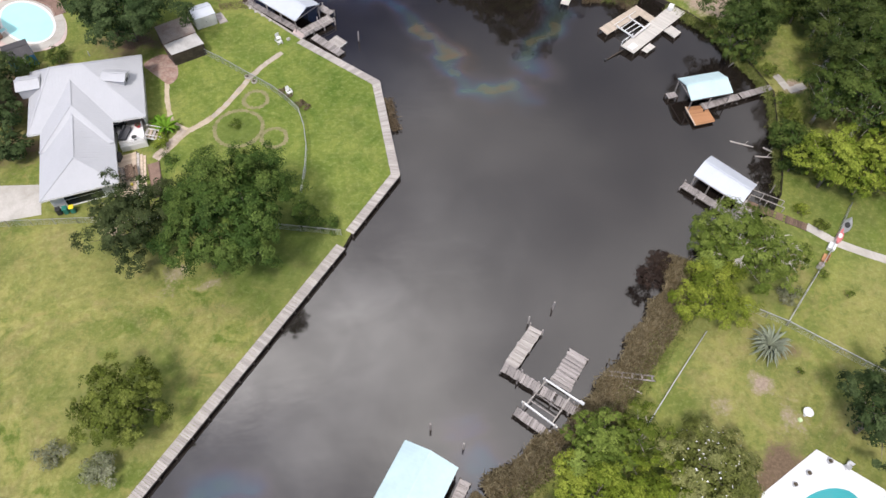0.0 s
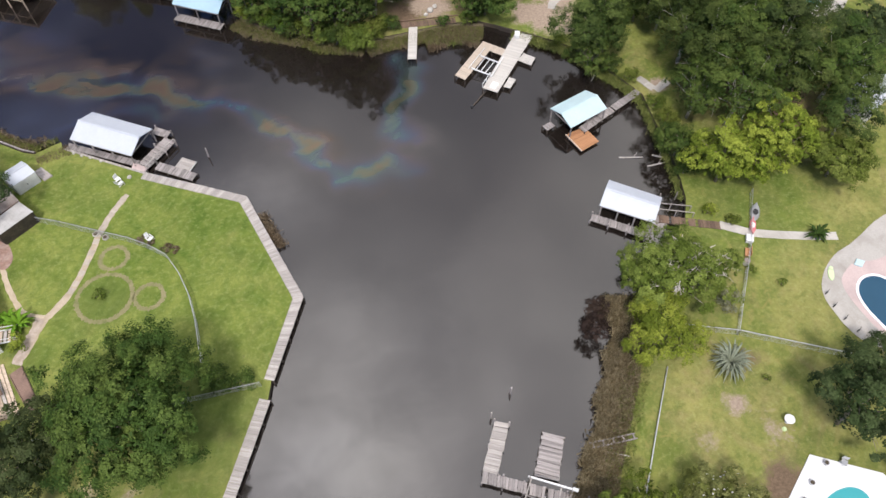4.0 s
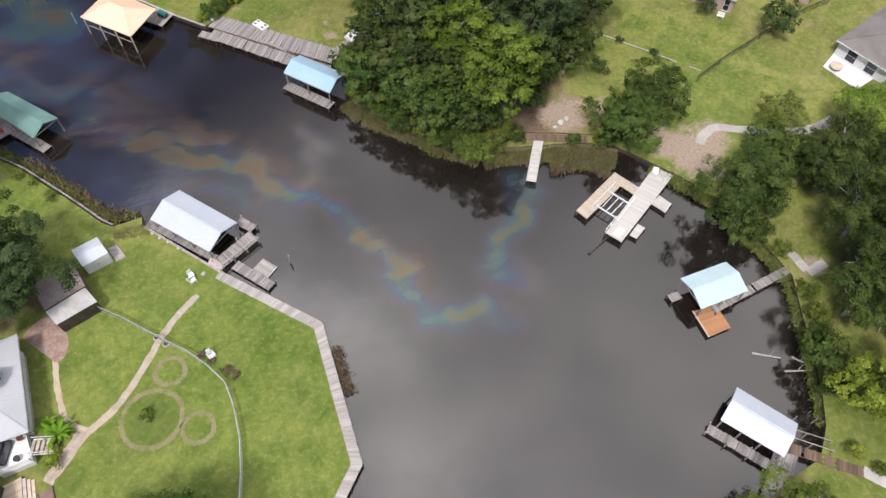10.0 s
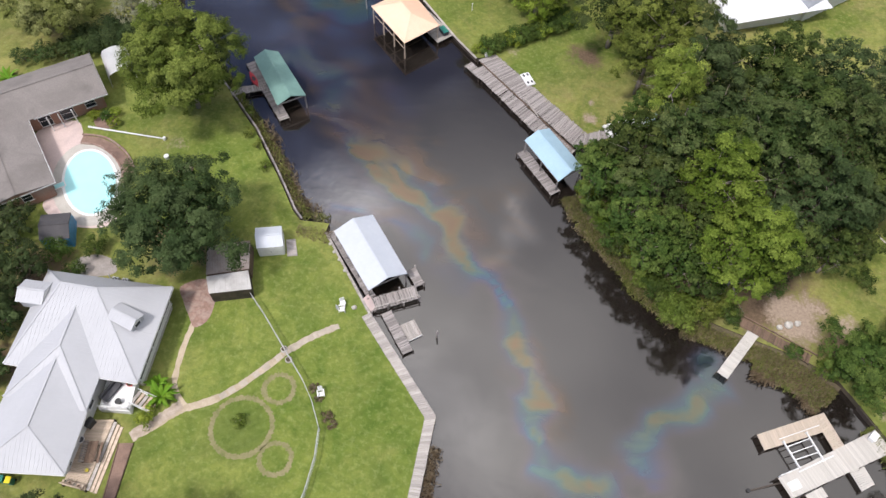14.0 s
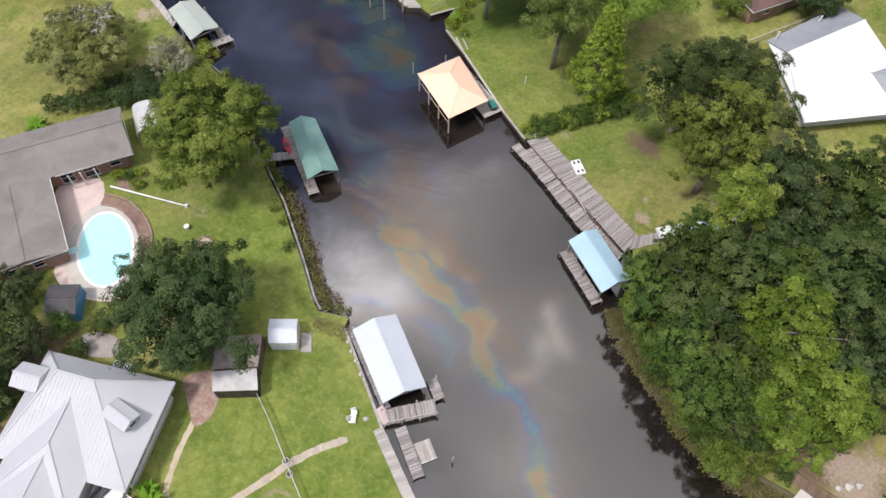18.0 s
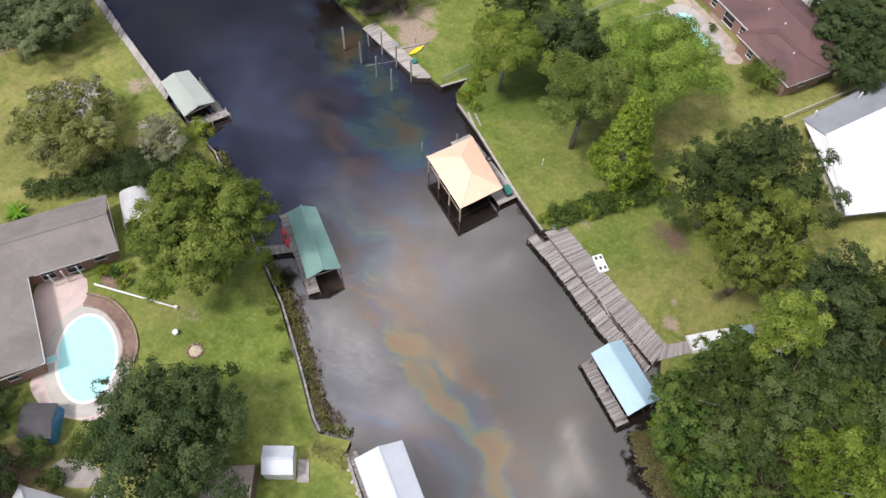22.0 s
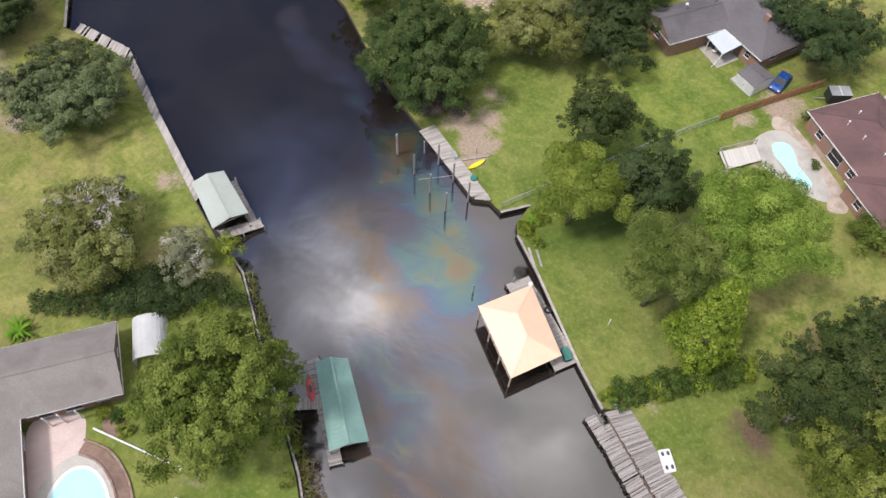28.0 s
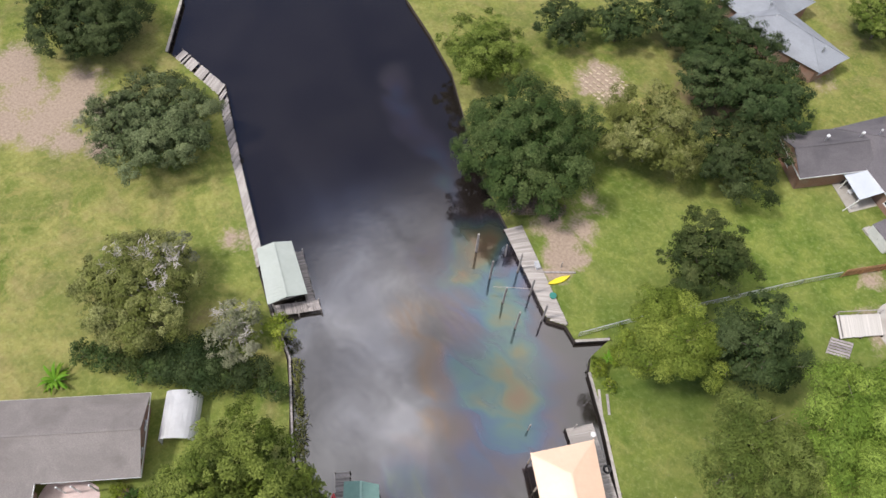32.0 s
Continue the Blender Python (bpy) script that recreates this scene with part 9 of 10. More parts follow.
def tree(x, y, radius, height, material, shape="round", label="", category="tree", group="", leaf=0.18, dense=1.0, bare=0.0, bark=None, name="tree"):
    TREE_COUNT[0] += 1
    rng = np.random.default_rng(100 + TREE_COUNT[0] * 7)
    bark = bark or BARK
    root = thing(name, x, y, 0, label, category, group)
    area = radius * radius
    low = {"round": 0.30, "pine": 0.42, "cone": 0.12, "spread": 0.38, "bush": 0.25, "feather": 0.32}[shape]
    zc, half = height * (low + (1 - low) * 0.38), height * (1 - low) * 0.62
    # boughs over the crown
    n = int({"pine": 26 + 2.3 * area, "cone": 44 + 4.4 * area, "bush": 9 + 1.6 * area}.get(shape, 12 + 0.68 * area) * (0.55 + 0.45 * dense) * max(1.0, 0.45 + 0.55 * half / radius))
    k = np.arange(n) + 0.5
    phi = k * 2.399963 + rng.uniform(0, 6) + rng.normal(0, 0.15, n)
    up = np.clip(1 - 1.3 * k / n + rng.normal(0, 0.08, n), -0.3, 1)
    flat = np.sqrt(np.clip(1 - up * up, 0, 1))
    lobes = rng.integers(4, 8)
    wave = 1 + 0.07 * np.sin(phi * lobes + rng.uniform(0, 6)) * flat + 0.06 * np.sin(phi * 2 + up * 5 + rng.uniform(0, 6)) + rng.normal(0, 0.11, n)
    if shape == "cone":
        level = k / n
        rr = radius * (0.10 + 0.85 * level**0.8) * (1 + rng.normal(0, 0.1, n))
        cen = np.stack([rr * np.cos(phi), rr * np.sin(phi), height * (1 - 0.80 * level) - 0.5], 1)
        cr = 0.185 * radius * (0.65 + 0.7 * level)
    elif shape == "pine":
        rr = radius * np.sqrt(k / n) * (0.84 + 0.17 * np.sin(phi * 3 + 1) + 0.08 * np.sin(phi * 5 + 2)) * (1 + rng.normal(0, 0.12, n))
        top = np.sqrt(np.clip(1 - (rr / (radius * 1.2)) ** 2, 0, 1))
        cen = np.stack([rr * np.cos(phi), rr * np.sin(phi), zc + half * (top - 0.45) + rng.normal(0, 0.075 * height, n)], 1)
        cr = (0.11 * radius + 0.46) * rng.uniform(0.7, 1.3, n)
    else:
        fill = np.where(rng.uniform(0, 1, n) < 0.25, rng.uniform(0.4, 0.75, n), 1.0)
        cen = np.stack([radius * flat * np.cos(phi) * wave * fill * 0.80, radius * flat * np.sin(phi) * wave * fill * 0.80, zc + (half - 0.1 * radius) * up * wave * fill], 1)
        cr = (0.16 * radius + 0.28) * rng.uniform(0.7, 1.3, n) if shape != "bush" else (0.3 * radius + 0.08) * rng.uniform(0.7, 1.3, n)
    if bare:
        keep = rng.uniform(0, 1, n) > bare
        cen, cr = cen[keep], cr[keep] if np.ndim(cr) else cr
    cr = np.broadcast_to(cr, (len(cen),))
    # tufts over each bough
    leaf = leaf * 0.74
    tone_b = rng.normal(0.42, 0.22, len(cen))
    if shape == "bush" or shape == "cone" or shape == "pine":
        tc, tr, bd, tone_t = cen, cr, None, tone_b
    else:
        m = 12
        own = np.repeat(np.arange(len(cen)), m)
        bd = unit(cen - np.array([0, 0, height * low]))[own]
        dirs = unit(rng.normal(0, 1, (len(own), 3)) + np.array([0, 0, 0.45]) + bd * 0.45)
        tc = cen[own] + dirs * cr[own][:, None] * rng.uniform(0.55, 1.15, len(own))[:, None] * np.array([1, 1, 0.8])
        tr = cr[own] * rng.uniform(0.26, 0.46, len(own))
        bd = unit(dirs * 0.8 + bd * 0.5)
        # tuft tops get a paler tone: light from above put into the colour
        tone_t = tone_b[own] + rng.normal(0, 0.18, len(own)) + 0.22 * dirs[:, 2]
        if shape == "feather":
            tr = tr * 1.1
    per = np.maximum((tr / leaf) ** 2 * (4.6 if shape != "pine" else 8.0) * (0.8 + 0.2 * dense), 6).astype(int)
    own = np.repeat(np.arange(len(tc)), per)
    dirs = unit(rng.normal(0, 1, (len(own), 3)) + np.array([0, 0, 0.55]))
    seen = dirs[:, 2] > -0.45
    own, dirs = own[seen], dirs[seen]
    reach = rng.uniform(0.75 if shape == "pine" else 0.45, 1.15, len(own))[:, None]
    pos = tc[own] + dirs * tr[own][:, None] * reach * np.array([1, 1, 0.72])
    pos[:, 2] = np.maximum(pos[:, 2], 0.12)
    out = unit(pos - np.array([0, 0, height * (low + 0.1)]))
    lay_of = dirs * 1.1 if bd is None else dirs * 0.55 + bd[own] * 0.6
    nrm = unit(lay_of + out * 0.3 + rng.normal(0, 0.27, pos.shape) + np.array([0, 0, 0.25]))
    along = rng.normal(0, 1, pos.shape) + (out * 1.6 if shape == "feather" else 0) + (dirs * 1.5 if shape == "pine" else 0)
    if shape == "feather":
        along[:, 2] -= 0.6
    size = leaf * rng.uniform(0.6, 1.25, len(own))
    # outer blades paler, deeper ones darker: crown shading put into the tone
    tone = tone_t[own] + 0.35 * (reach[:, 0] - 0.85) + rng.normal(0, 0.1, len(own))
    if shape not in ("bush", "cone"):
        # the sparse inner leaves, between the boughs; their low tone paints the inner shade
        k_in = int(len(own) * 0.09)
        di = unit(rng.normal(0, 1, (k_in, 3)) + np.array([0, 0, 0.2]))
        ri = rng.uniform(0.45, 0.86, k_in)[:, None]
        flat_in = np.array([radius * 0.86, radius * 0.86, half * 0.85]) if shape != "pine" else np.array([radius * 0.75, radius * 0.75, half * 0.45])
        if shape == "pine":
            k_in = int(k_in * 0.35)
            di, ri = di[:k_in], ri[:k_in]
        pos = np.concatenate([pos, di * ri * flat_in + np.array([0, 0, zc])])
        nrm = np.concatenate([nrm, unit(di + rng.normal(0, 0.5, (k_in, 3)) + np.array([0, 0, 0.5]))])
        along = np.concatenate([along, rng.normal(0, 1, (k_in, 3))])
        size = np.concatenate([size, leaf * rng.uniform(1.3, 2.0, k_in)])
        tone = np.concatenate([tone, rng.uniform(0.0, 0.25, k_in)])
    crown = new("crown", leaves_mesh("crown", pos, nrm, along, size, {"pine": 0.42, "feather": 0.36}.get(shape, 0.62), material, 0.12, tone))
    crown.parent = root
    tips = cen[rng.choice(len(cen), min(9 if bare < 0.2 else 16, len(cen)), replace=False)] * (1.0 if bare else 0.92)
    trunk = new("trunk", limb_mesh("trunk", tips, height, 0.05 + 0.016 * height, {"pine": 0.62, "cone": 0.3, "bush": 0.12}.get(shape, 0.34), bark, rng))
    trunk.parent = root
    return root


def lichen_twigs(root, cx, cy, cz, reach, count, seed):
    """Pale leafless twigs, fanned out of one side of a crown."""
    rng = np.random.default_rng(seed)
    stem = unit(rng.normal(0, 1, (count // 14 + 1, 3)) * np.array([1, 1, 0.4]) + np.array([0, 0, 0.5]))
    own = rng.integers(0, len(stem), count)
    out = rng.uniform(0.25, 1.0, count)[:, None]
    pos = np.array([cx, cy, cz]) + stem[own] * out * reach + rng.normal(0, 0.18, (count, 3))
    along = unit(stem[own] + rng.normal(0, 0.45, (count, 3)))
    nrm = unit(rng.normal(0, 0.4, (count, 3)) + np.array([0, 0, 1.0]))
    me = leaves_mesh("twig_spray", pos, nrm, along, rng.uniform(0.25, 0.55, count), 0.13, BARK_PALE, 0.05)
    ob = new("twig_spray", me)
    ob.parent = root


OAK = "dark green live oak, dense rounded crown"
MIDL = "green broadleaf tree with a full leafy crown"
LIM = "bright lime green tree on the canal bank"
PIN = "yellow-green pine with clumped needle tufts"
CON = "conical green tree on the lawn"
WOODS = "trees of the waterside wood"
# west bank
tree(-25.4, 5.0, 8.2, 12.4, LEAF_MID, label="large green shade tree on the lawn", leaf=0.19)
tree(-37.0, 5.9, 5.6, 9.0, LEAF_OAK, label=OAK)
tree(-31.4, 8.2, 3.6, 5.6, LEAF_MID, label="smaller green tree between two shade trees")
tree(-35.8, -15.6, 5.0, 6.6, LEAF_OLIVE, "round", label="olive shrubby tree in the rough lawn", dense=1.0)
tree(-37.4, -21.4, 1.8, 1.8, LEAF_GREY, "bush", "small grey-green bush on rough lawn", "bush", name="bush")
tree(-42.6, -19.2, 1.6, 1.5, LEAF_GREY, "bush", "small grey-green bush on rough lawn", "bush", name="bush", bare=0.3)
tree(-43.2, 41.8, 8.3, 11.5, LEAF_OAK, label=OAK + " beside the pool", leaf=0.19)
tree(-52.8, 62.8, 8.2, 14.0, LEAF_OLIVE, label="large yellow-green tree on the canal bank", leaf=0.19, dense=1.1)
LCH = tree(-79.6, 71.0, 7.6, 7.5, LEAF_PALEOLIVE, "spread", "olive tree with grey lichened branches", dense=0.75, bare=0.12, bark=BARK_PALE)
for cx, cy, k in ((-2.6, 3.0, 1), (0.2, 4.2, 2), (2.4, 1.6, 3), (-4.4, 0.6, 4)):
    lichen_twigs(LCH, cx, cy, 5.2, 2.4, 150, k)
tree(-81.5, 76.2, 3.2, 6.5, LEAF_GREY, "spread", "grey lichened leafless-looking tree", dense=0.6, bare=0.35, bark=BARK_PALE)
LCH = tree(-69.6, 75.6, 4.6, 4.6, LEAF_GREY, "spread", "grey lichened small tree on the bank", dense=0.7, bare=0.3, bark=BARK_PALE)
for cx, cy, k in ((-1.4, 0.6, 5), (1.2, -0.8, 6)):
    lichen_twigs(LCH, cx, cy, 3.1, 2.0, 120, k)
tree(-69.5, 70.0, 3.8, 3.4, LEAF_OAK, "bush", "dark green bushes along the bank", "bush", name="bush")
for bx, by, br in ((-80.0, 62.6, 1.6), (-77.6, 64.0, 1.9), (-75.1, 65.4, 2.0), (-72.4, 66.8, 2.2), (-67.2, 71.6, 2.2), (-61.4, 74.0, 1.7)):
    tree(bx, by, br, br * 1.2, LEAF_DEEP, "bush", "dark green bushes behind the brick house", "bush", name="bush")
tree(-64.8, 73.2, 2.6, 2.8, LEAF_OAK, "bush", "dark green bushes along the bank", "bush", name="bush")
tree(-74.0, 68.4, 2.6, 2.6, LEAF_OAK, "bush", "dark green bushes along the bank", "bush", name="bush")
tree(-66.2, 79.0, 1.9, 3.0, LEAF_LIME, "bush", "bright green sapling at the boathouse", "bush", name="bush")
tree(-98.6, 86.4, 8.4, 7.0, LEAF_GREYGREEN, "spread", "grey-green spreading tree by the bulkhead", dense=0.85, bare=0.08)
tree(-104.5, 83.8, 4.2, 5.2, LEAF_GREY, "spread", "grey-green spreading tree by the bulkhead", dense=0.7, bare=0.2)
tree(-121, 91.5, 8.6, 8.0, LEAF_OAK, label=OAK + " at the bare lot")
tree(-131, 97, 8.0, 9.0, LEAF_OAK, label=OAK + " at the bare lot")
for bx, by, br, bh in ((-58.8, 32.2, 3.8, 6.5), (-56.9, 25.5, 2.8, 4.5), (-54.8, 20.4, 2.6, 3.4), (-60.5, 27.0, 4.4, 7.0), (-63.8, 36.8, 3.4, 5.0), (-62.0, 20.0, 3.6, 5.0)):
    tree(bx, by, br, bh, LEAF_OAK, label="dark green tree beside the house")
for bx, by, br, bh in ((-57.2, 36.2, 1.9, 2.2), (-53.4, 38.0, 1.7, 2.0), (-65.2, 36.2, 2.2, 2.6), (-54.0, 34.8, 1.4, 1.6)):
    tree(bx, by, br, bh, LEAF_MID, "bush", "leafy green garden shrub", "bush", name="bush")
tree(-24.3, 8.4, 1.6, 1.5, LEAF_MID, "bush", "low green shrubs along the fence", "bush", name="bush")
tree(-17.6, 8.2, 1.9, 1.6, LEAF_MID, "bush", "low green shrubs along the fence", "bush", name="bush")
tree(-14.9, 6.9, 1.4, 1.3, LEAF_MID, "bush", "low green shrubs along the fence", "bush", name="bush")
for bx, by, br in ((-21.6, 30.2, 0.6), (-20.6, 29.2, 0.45), (-18.9, 27.5, 0.8), (-18.2, 26.9, 0.5)):
    tree(bx, by, br, 0.3, REED, "bush", "brown dying weeds along the lawn fence", "weeds", name="weeds", leaf=0.13, bare=0.3)
tree(-27.6, 24.2, 0.8, 0.8, LEAF_OLIVE, "bush", "tiny shrub in the ring of grass", "bush", name="bush")
tree(-36.9, 21.3, 1.3, 1.3, LEAF_LIME, "bush", "round clipped shrub beside the steps", "bush", name="bush")
# east bank, south to north
LCH = tree(32.4, -1.8, 6.0, 7.6, LEAF_OLIVE, "spread", "light green tree with bare pale branches", dense=0.8, bare=0.22, bark=BARK_PALE)
for cx, cy, k in ((1.6, 0.4, 11), (-0.6, -1.8, 12), (3.0, -1.6, 13)):
    lichen_twigs(LCH, cx, cy, 4.8, 2.8, 120, k)
tree(36.8, -3.2, 4.2, 6.0, LEAF_OLIVE, "spread", "light green tree with bare pale branches", dense=0.6, bare=0.3, bark=BARK_PALE)
tree(30.0, -1.4, 3.4, 6.0, LEAF_OLIVE, label="light green waterside tree")
tree(27.6, -7.8, 4.6, 6.8, LEAF_LIME, "feather", label="yellow-green cypress on the bank", leaf=0.2)
tree(22.2, -3.6, 1.8, 2.4, LEAF_RED, "bush", "dark reddish-brown shrub over the water", "bush", name="bush", dense=1.2)
tree(23.6, -1.4, 1.6, 2.4, LEAF_RED, "bush", "dark reddish-brown shrub over the water", "bush", name="bush", dense=1.2)
tree(11.6, -23.8, 4.2, 7.4, LEAF_OLIVE, label="yellow-green tree beside the old dock", leaf=0.19)
tree(9.8, -28.8, 4.8, 7.4, LEAF_LIME, label="bright green tree beside the old dock", leaf=0.19)
tree(16.6, -22.6, 3.2, 4.4, LEAF_LIMEWOOD, "spread", "small tree with a grey bare limb", bare=0.15, bark=BARK_PALE)
tree(15.5, -28.8, 4.2, 5.6, LEAF_LIME, label="bright green tree beside the old dock", leaf=0.19)
FSH = tree(22.9, -26.2, 5.0, 4.2, LEAF_PALEOLIVE, "round", "flowering olive shrub tree on the lawn", dense=1.3, leaf=0.16)
flower_rng = np.random.default_rng(77)
fd = unit(flower_rng.normal(0, 1, (110, 3)) * np.array([1, 1, 0.5]) + np.array([0, 0, 0.9]))
blossoms = new("blossoms", leaves_mesh("blossoms", fd * np.array([4.7, 4.7, 1.9]) + np.array([0, 0, 2.3]), fd, flower_rng.normal(0, 1, (110, 3)), flower_rng.uniform(0.09, 0.14, 110), 0.9, PAINT_WHITE, 0.1))
blossoms.parent = FSH
tree(40.0, -23.0, 5.2, 11.0, LEAF_OAK, label=OAK + " beside the pool deck")
tree(47.0, -21.0, 4.2, 6.0, LEAF_OAK, label=OAK + " beside the pool deck")
tree(47.6, 8.8, 4.8, 9.0, LEAF_LIME, label=LIM, leaf=0.19)
tree(51.6, 7.4, 4.2, 8.2, LEAF_LIME, label=LIM, leaf=0.19)
tree(55.8, 9.0, 4.6, 9.4, LEAF_LIME, label=LIM, leaf=0.19)
tree(45.2, 14.6, 3.2, 4.8, LEAF_MID, label="mid green tree over the water")
tree(61.0, 3.6, 4.8, 6.4, LEAF_OLIVE, "spread", "pale olive tree beside the lawn", dense=0.9)
for bx, by, br, bh, leafage in ((44.6, 11.6, 1.9, 3.0, LEAF_MID), (46.0, 17.0, 2.0, 2.8, LEAF_WOOD), (47.4, 20.0, 1.7, 2.2, LEAF_OLIVE), (47.6, 23.2, 1.5, 1.8, LEAF_OLIVE), (47.4, 29.0, 1.4, 1.6, LEAF_OLIVE), (45.8, 32.0, 1.7, 2.2, LEAF_WOOD), (42.2, 40.0, 1.3, 1.4, LEAF_OLIVE)):
    tree(bx, by, br, bh, leafage, "bush", "low shrub hanging over the canal bank", "bush", name="bush")
tree(43.6, 4.9, 1.1, 1.6, LEAF_LIME, "bush", "lime green shrub at the walkway", "bush", name="bush")
tree(45.6, 2.6, 0.9, 1.0, LEAF_OLIVE, "bush", "low shrub beside the boardwalk", "bush", name="bush")
for i, (bx, by, br, bh) in enumerate(((54.6, 22.6, 6.4, 13.5), (59.2, 24.8, 6.8, 15.0), (55.8, 29.4, 5.6, 12.5), (63.8, 21.0, 6.6, 13.5), (61.4, 16.0, 5.8, 12.5), (54.4, 16.2, 5.6, 12.0), (66.6, 31.4, 6.4, 13.5), (61.2, 34.4, 5.4, 11.0), (69.4, 25.8, 6.2, 13.5),
                                       (68.8, 14.6, 6.0, 12.0), (72.2, 40.4, 5.4, 11.5), (79.0, 41.0, 4.8, 10.5), (72.0, 35.6, 4.8, 11.0), (50.6, 19.6, 4.2, 9.5), (66.0, 8.6, 5.0, 10.0), (56.6, 36.4, 4.8, 9.5), (60.4, 40.2, 4.6, 9.0))):
    tree(bx, by, br, bh, (LEAF_WOOD, LEAF_MID, LEAF_WOOD, LEAF_DEEP)[i % 4] if by < 32 else LEAF_WOOD, "feather", "tall green tree of the wood with pale limbs", group=WOODS, leaf=0.23, bare=0.08, bark=BARK_PALE)
tree(77.5, 18.5, 6.0, 9.0, LEAF_OAK, label="dark green tree of the wood", group=WOODS)
tree(43.9, 35.8, 5.5, 10.5, LEAF_WOOD, "feather", "green feathery tree on the canal bank", group=WOODS, leaf=0.24)
tree(46.8, 35.6, 3.6, 6.0, LEAF_WOOD, "feather", "green feathery tree on the canal bank", group=WOODS, leaf=0.24)
tree(42.8, 33.2, 3.2, 5.2, LEAF_MID, "feather", "green feathery tree on the canal bank", group=WOODS, leaf=0.24)
tree(54.6, 39.6, 4.2, 6.4, LEAF_WOOD, label=MIDL)
tree(50.6, 42.0, 4.4, 6.2, LEAF_MID, label=MIDL)
tree(34.8, 50.3, 5.4, 7.2, LEAF_MID, label="green broadleaf tree behind the dock", leaf=0.19)
tree(39.6, 53.4, 5.0, 7.6, LEAF_MID, label="green broadleaf tree behind the dock", leaf=0.19)
tree(66.2, 43.4, 4.9, 7.4, LEAF_PINE, "pine", "bright round-topped pine by the garden path", leaf=0.24, dense=1.5)
tree(55.8, 48.6, 4.2, 4.6, LEAF_OLIVE, "feather", MIDL, dense=0.55, bare=0.15)
tree(64.0, 65.0, 3.3, 5.6, LEAF_DEEP, label="small dark tree near the fence")
tree(55.9, 72.0, 1.6, 2.2, LEAF_OAK, "bush", "round clipped shrub at the brick gable", "bush", name="bush")
tree(52.4, 76.9, 1.4, 1.8, LEAF_MID, "bush", "leafy shrub at the house corner", "bush", name="bush")
for bx, by in ((40.9, 68.4), (44.9, 64.9)):
    tree(bx, by, 0.7, 0.6, LEAF_OAK, "bush", "low dark weeds along the lawn edging", "bush", name="bush", leaf=0.14)
# the wood between the marsh and the long dock
def wood_tree(bx, by, br, bh, leafage):
    bh *= 0.86 + 0.3 * ((int(bx * 7) + int(by * 3)) % 4) / 3
    tree(bx, by, br, bh, leafage, "feather" if leafage is LEAF_GREYGREEN else "round", "leafy green tree of the waterside wood", group=WOODS, leaf=0.2, dense=1.2)


for spec in ((1.2, 68.6, 2.8, 6.4, LEAF_MID), (3.4, 70.6, 2.8, 7.6, LEAF_WOOD), (2.6, 65.0, 3.8, 8.6, LEAF_MID), (5.3, 68.1, 4.0, 14.0, LEAF_WOOD), (8.6, 64.0, 4.7, 12.9, LEAF_DEEP), (6.2, 61.0, 3.5, 8.6, LEAF_MID), (9.6, 57.0, 3.7, 9.0, LEAF_MID), (13.4, 59.8, 3.9, 11.9, LEAF_WOOD),
             (15.3, 62.4, 5.0, 17.0, LEAF_LIMEWOOD), (18.9, 55.6, 5.0, 15.5, LEAF_LIMEWOOD), (12.9, 56.2, 3.4, 8.4, LEAF_MID), (16.2, 54.8, 3.0, 7.4, LEAF_WOOD), (21.2, 61.5, 3.9, 14.6, LEAF_OAK), (24.4, 59.8, 3.7, 11.4, LEAF_WOOD)):
    wood_tree(*spec)
for spec in ((10.2, 70.1, 5.2, 16.0, LEAF_DEEP), (20.4, 69.9, 5.4, 16.6, LEAF_DEEP), (26.2, 65.4, 4.9, 14.0, LEAF_OAK), (31.5, 69.5, 5.2, 12.6, LEAF_OAK), (29.3, 76.8, 5.8, 13.2, LEAF_DEEP), (15.5, 76.1, 5.2, 16.2, LEAF_OAK),
             (22.1, 78.4, 5.2, 15.6, LEAF_WOOD), (11.7, 82.3, 5.2, 15.2, LEAF_OAK), (19.7, 85.8, 5.4, 15.0, LEAF_WOOD), (27.8, 85.0, 5.6, 15.4, LEAF_OAK), (36.9, 73.4, 5.2, 12.0, LEAF_WOOD), (37.5, 80.7, 4.9, 12.0, LEAF_OAK), (36.1, 88.7, 5.2, 12.0, LEAF_GREYGREEN),
             (30.5, 63.2, 2.7, 7.4, LEAF_WOOD), (33.2, 65.9, 2.9, 7.8, LEAF_WOOD), (4.4, 73.6, 2.7, 10.5, LEAF_MID), (15.6, 69.6, 4.0, 15.0, LEAF_MID)):
    wood_tree(*spec)
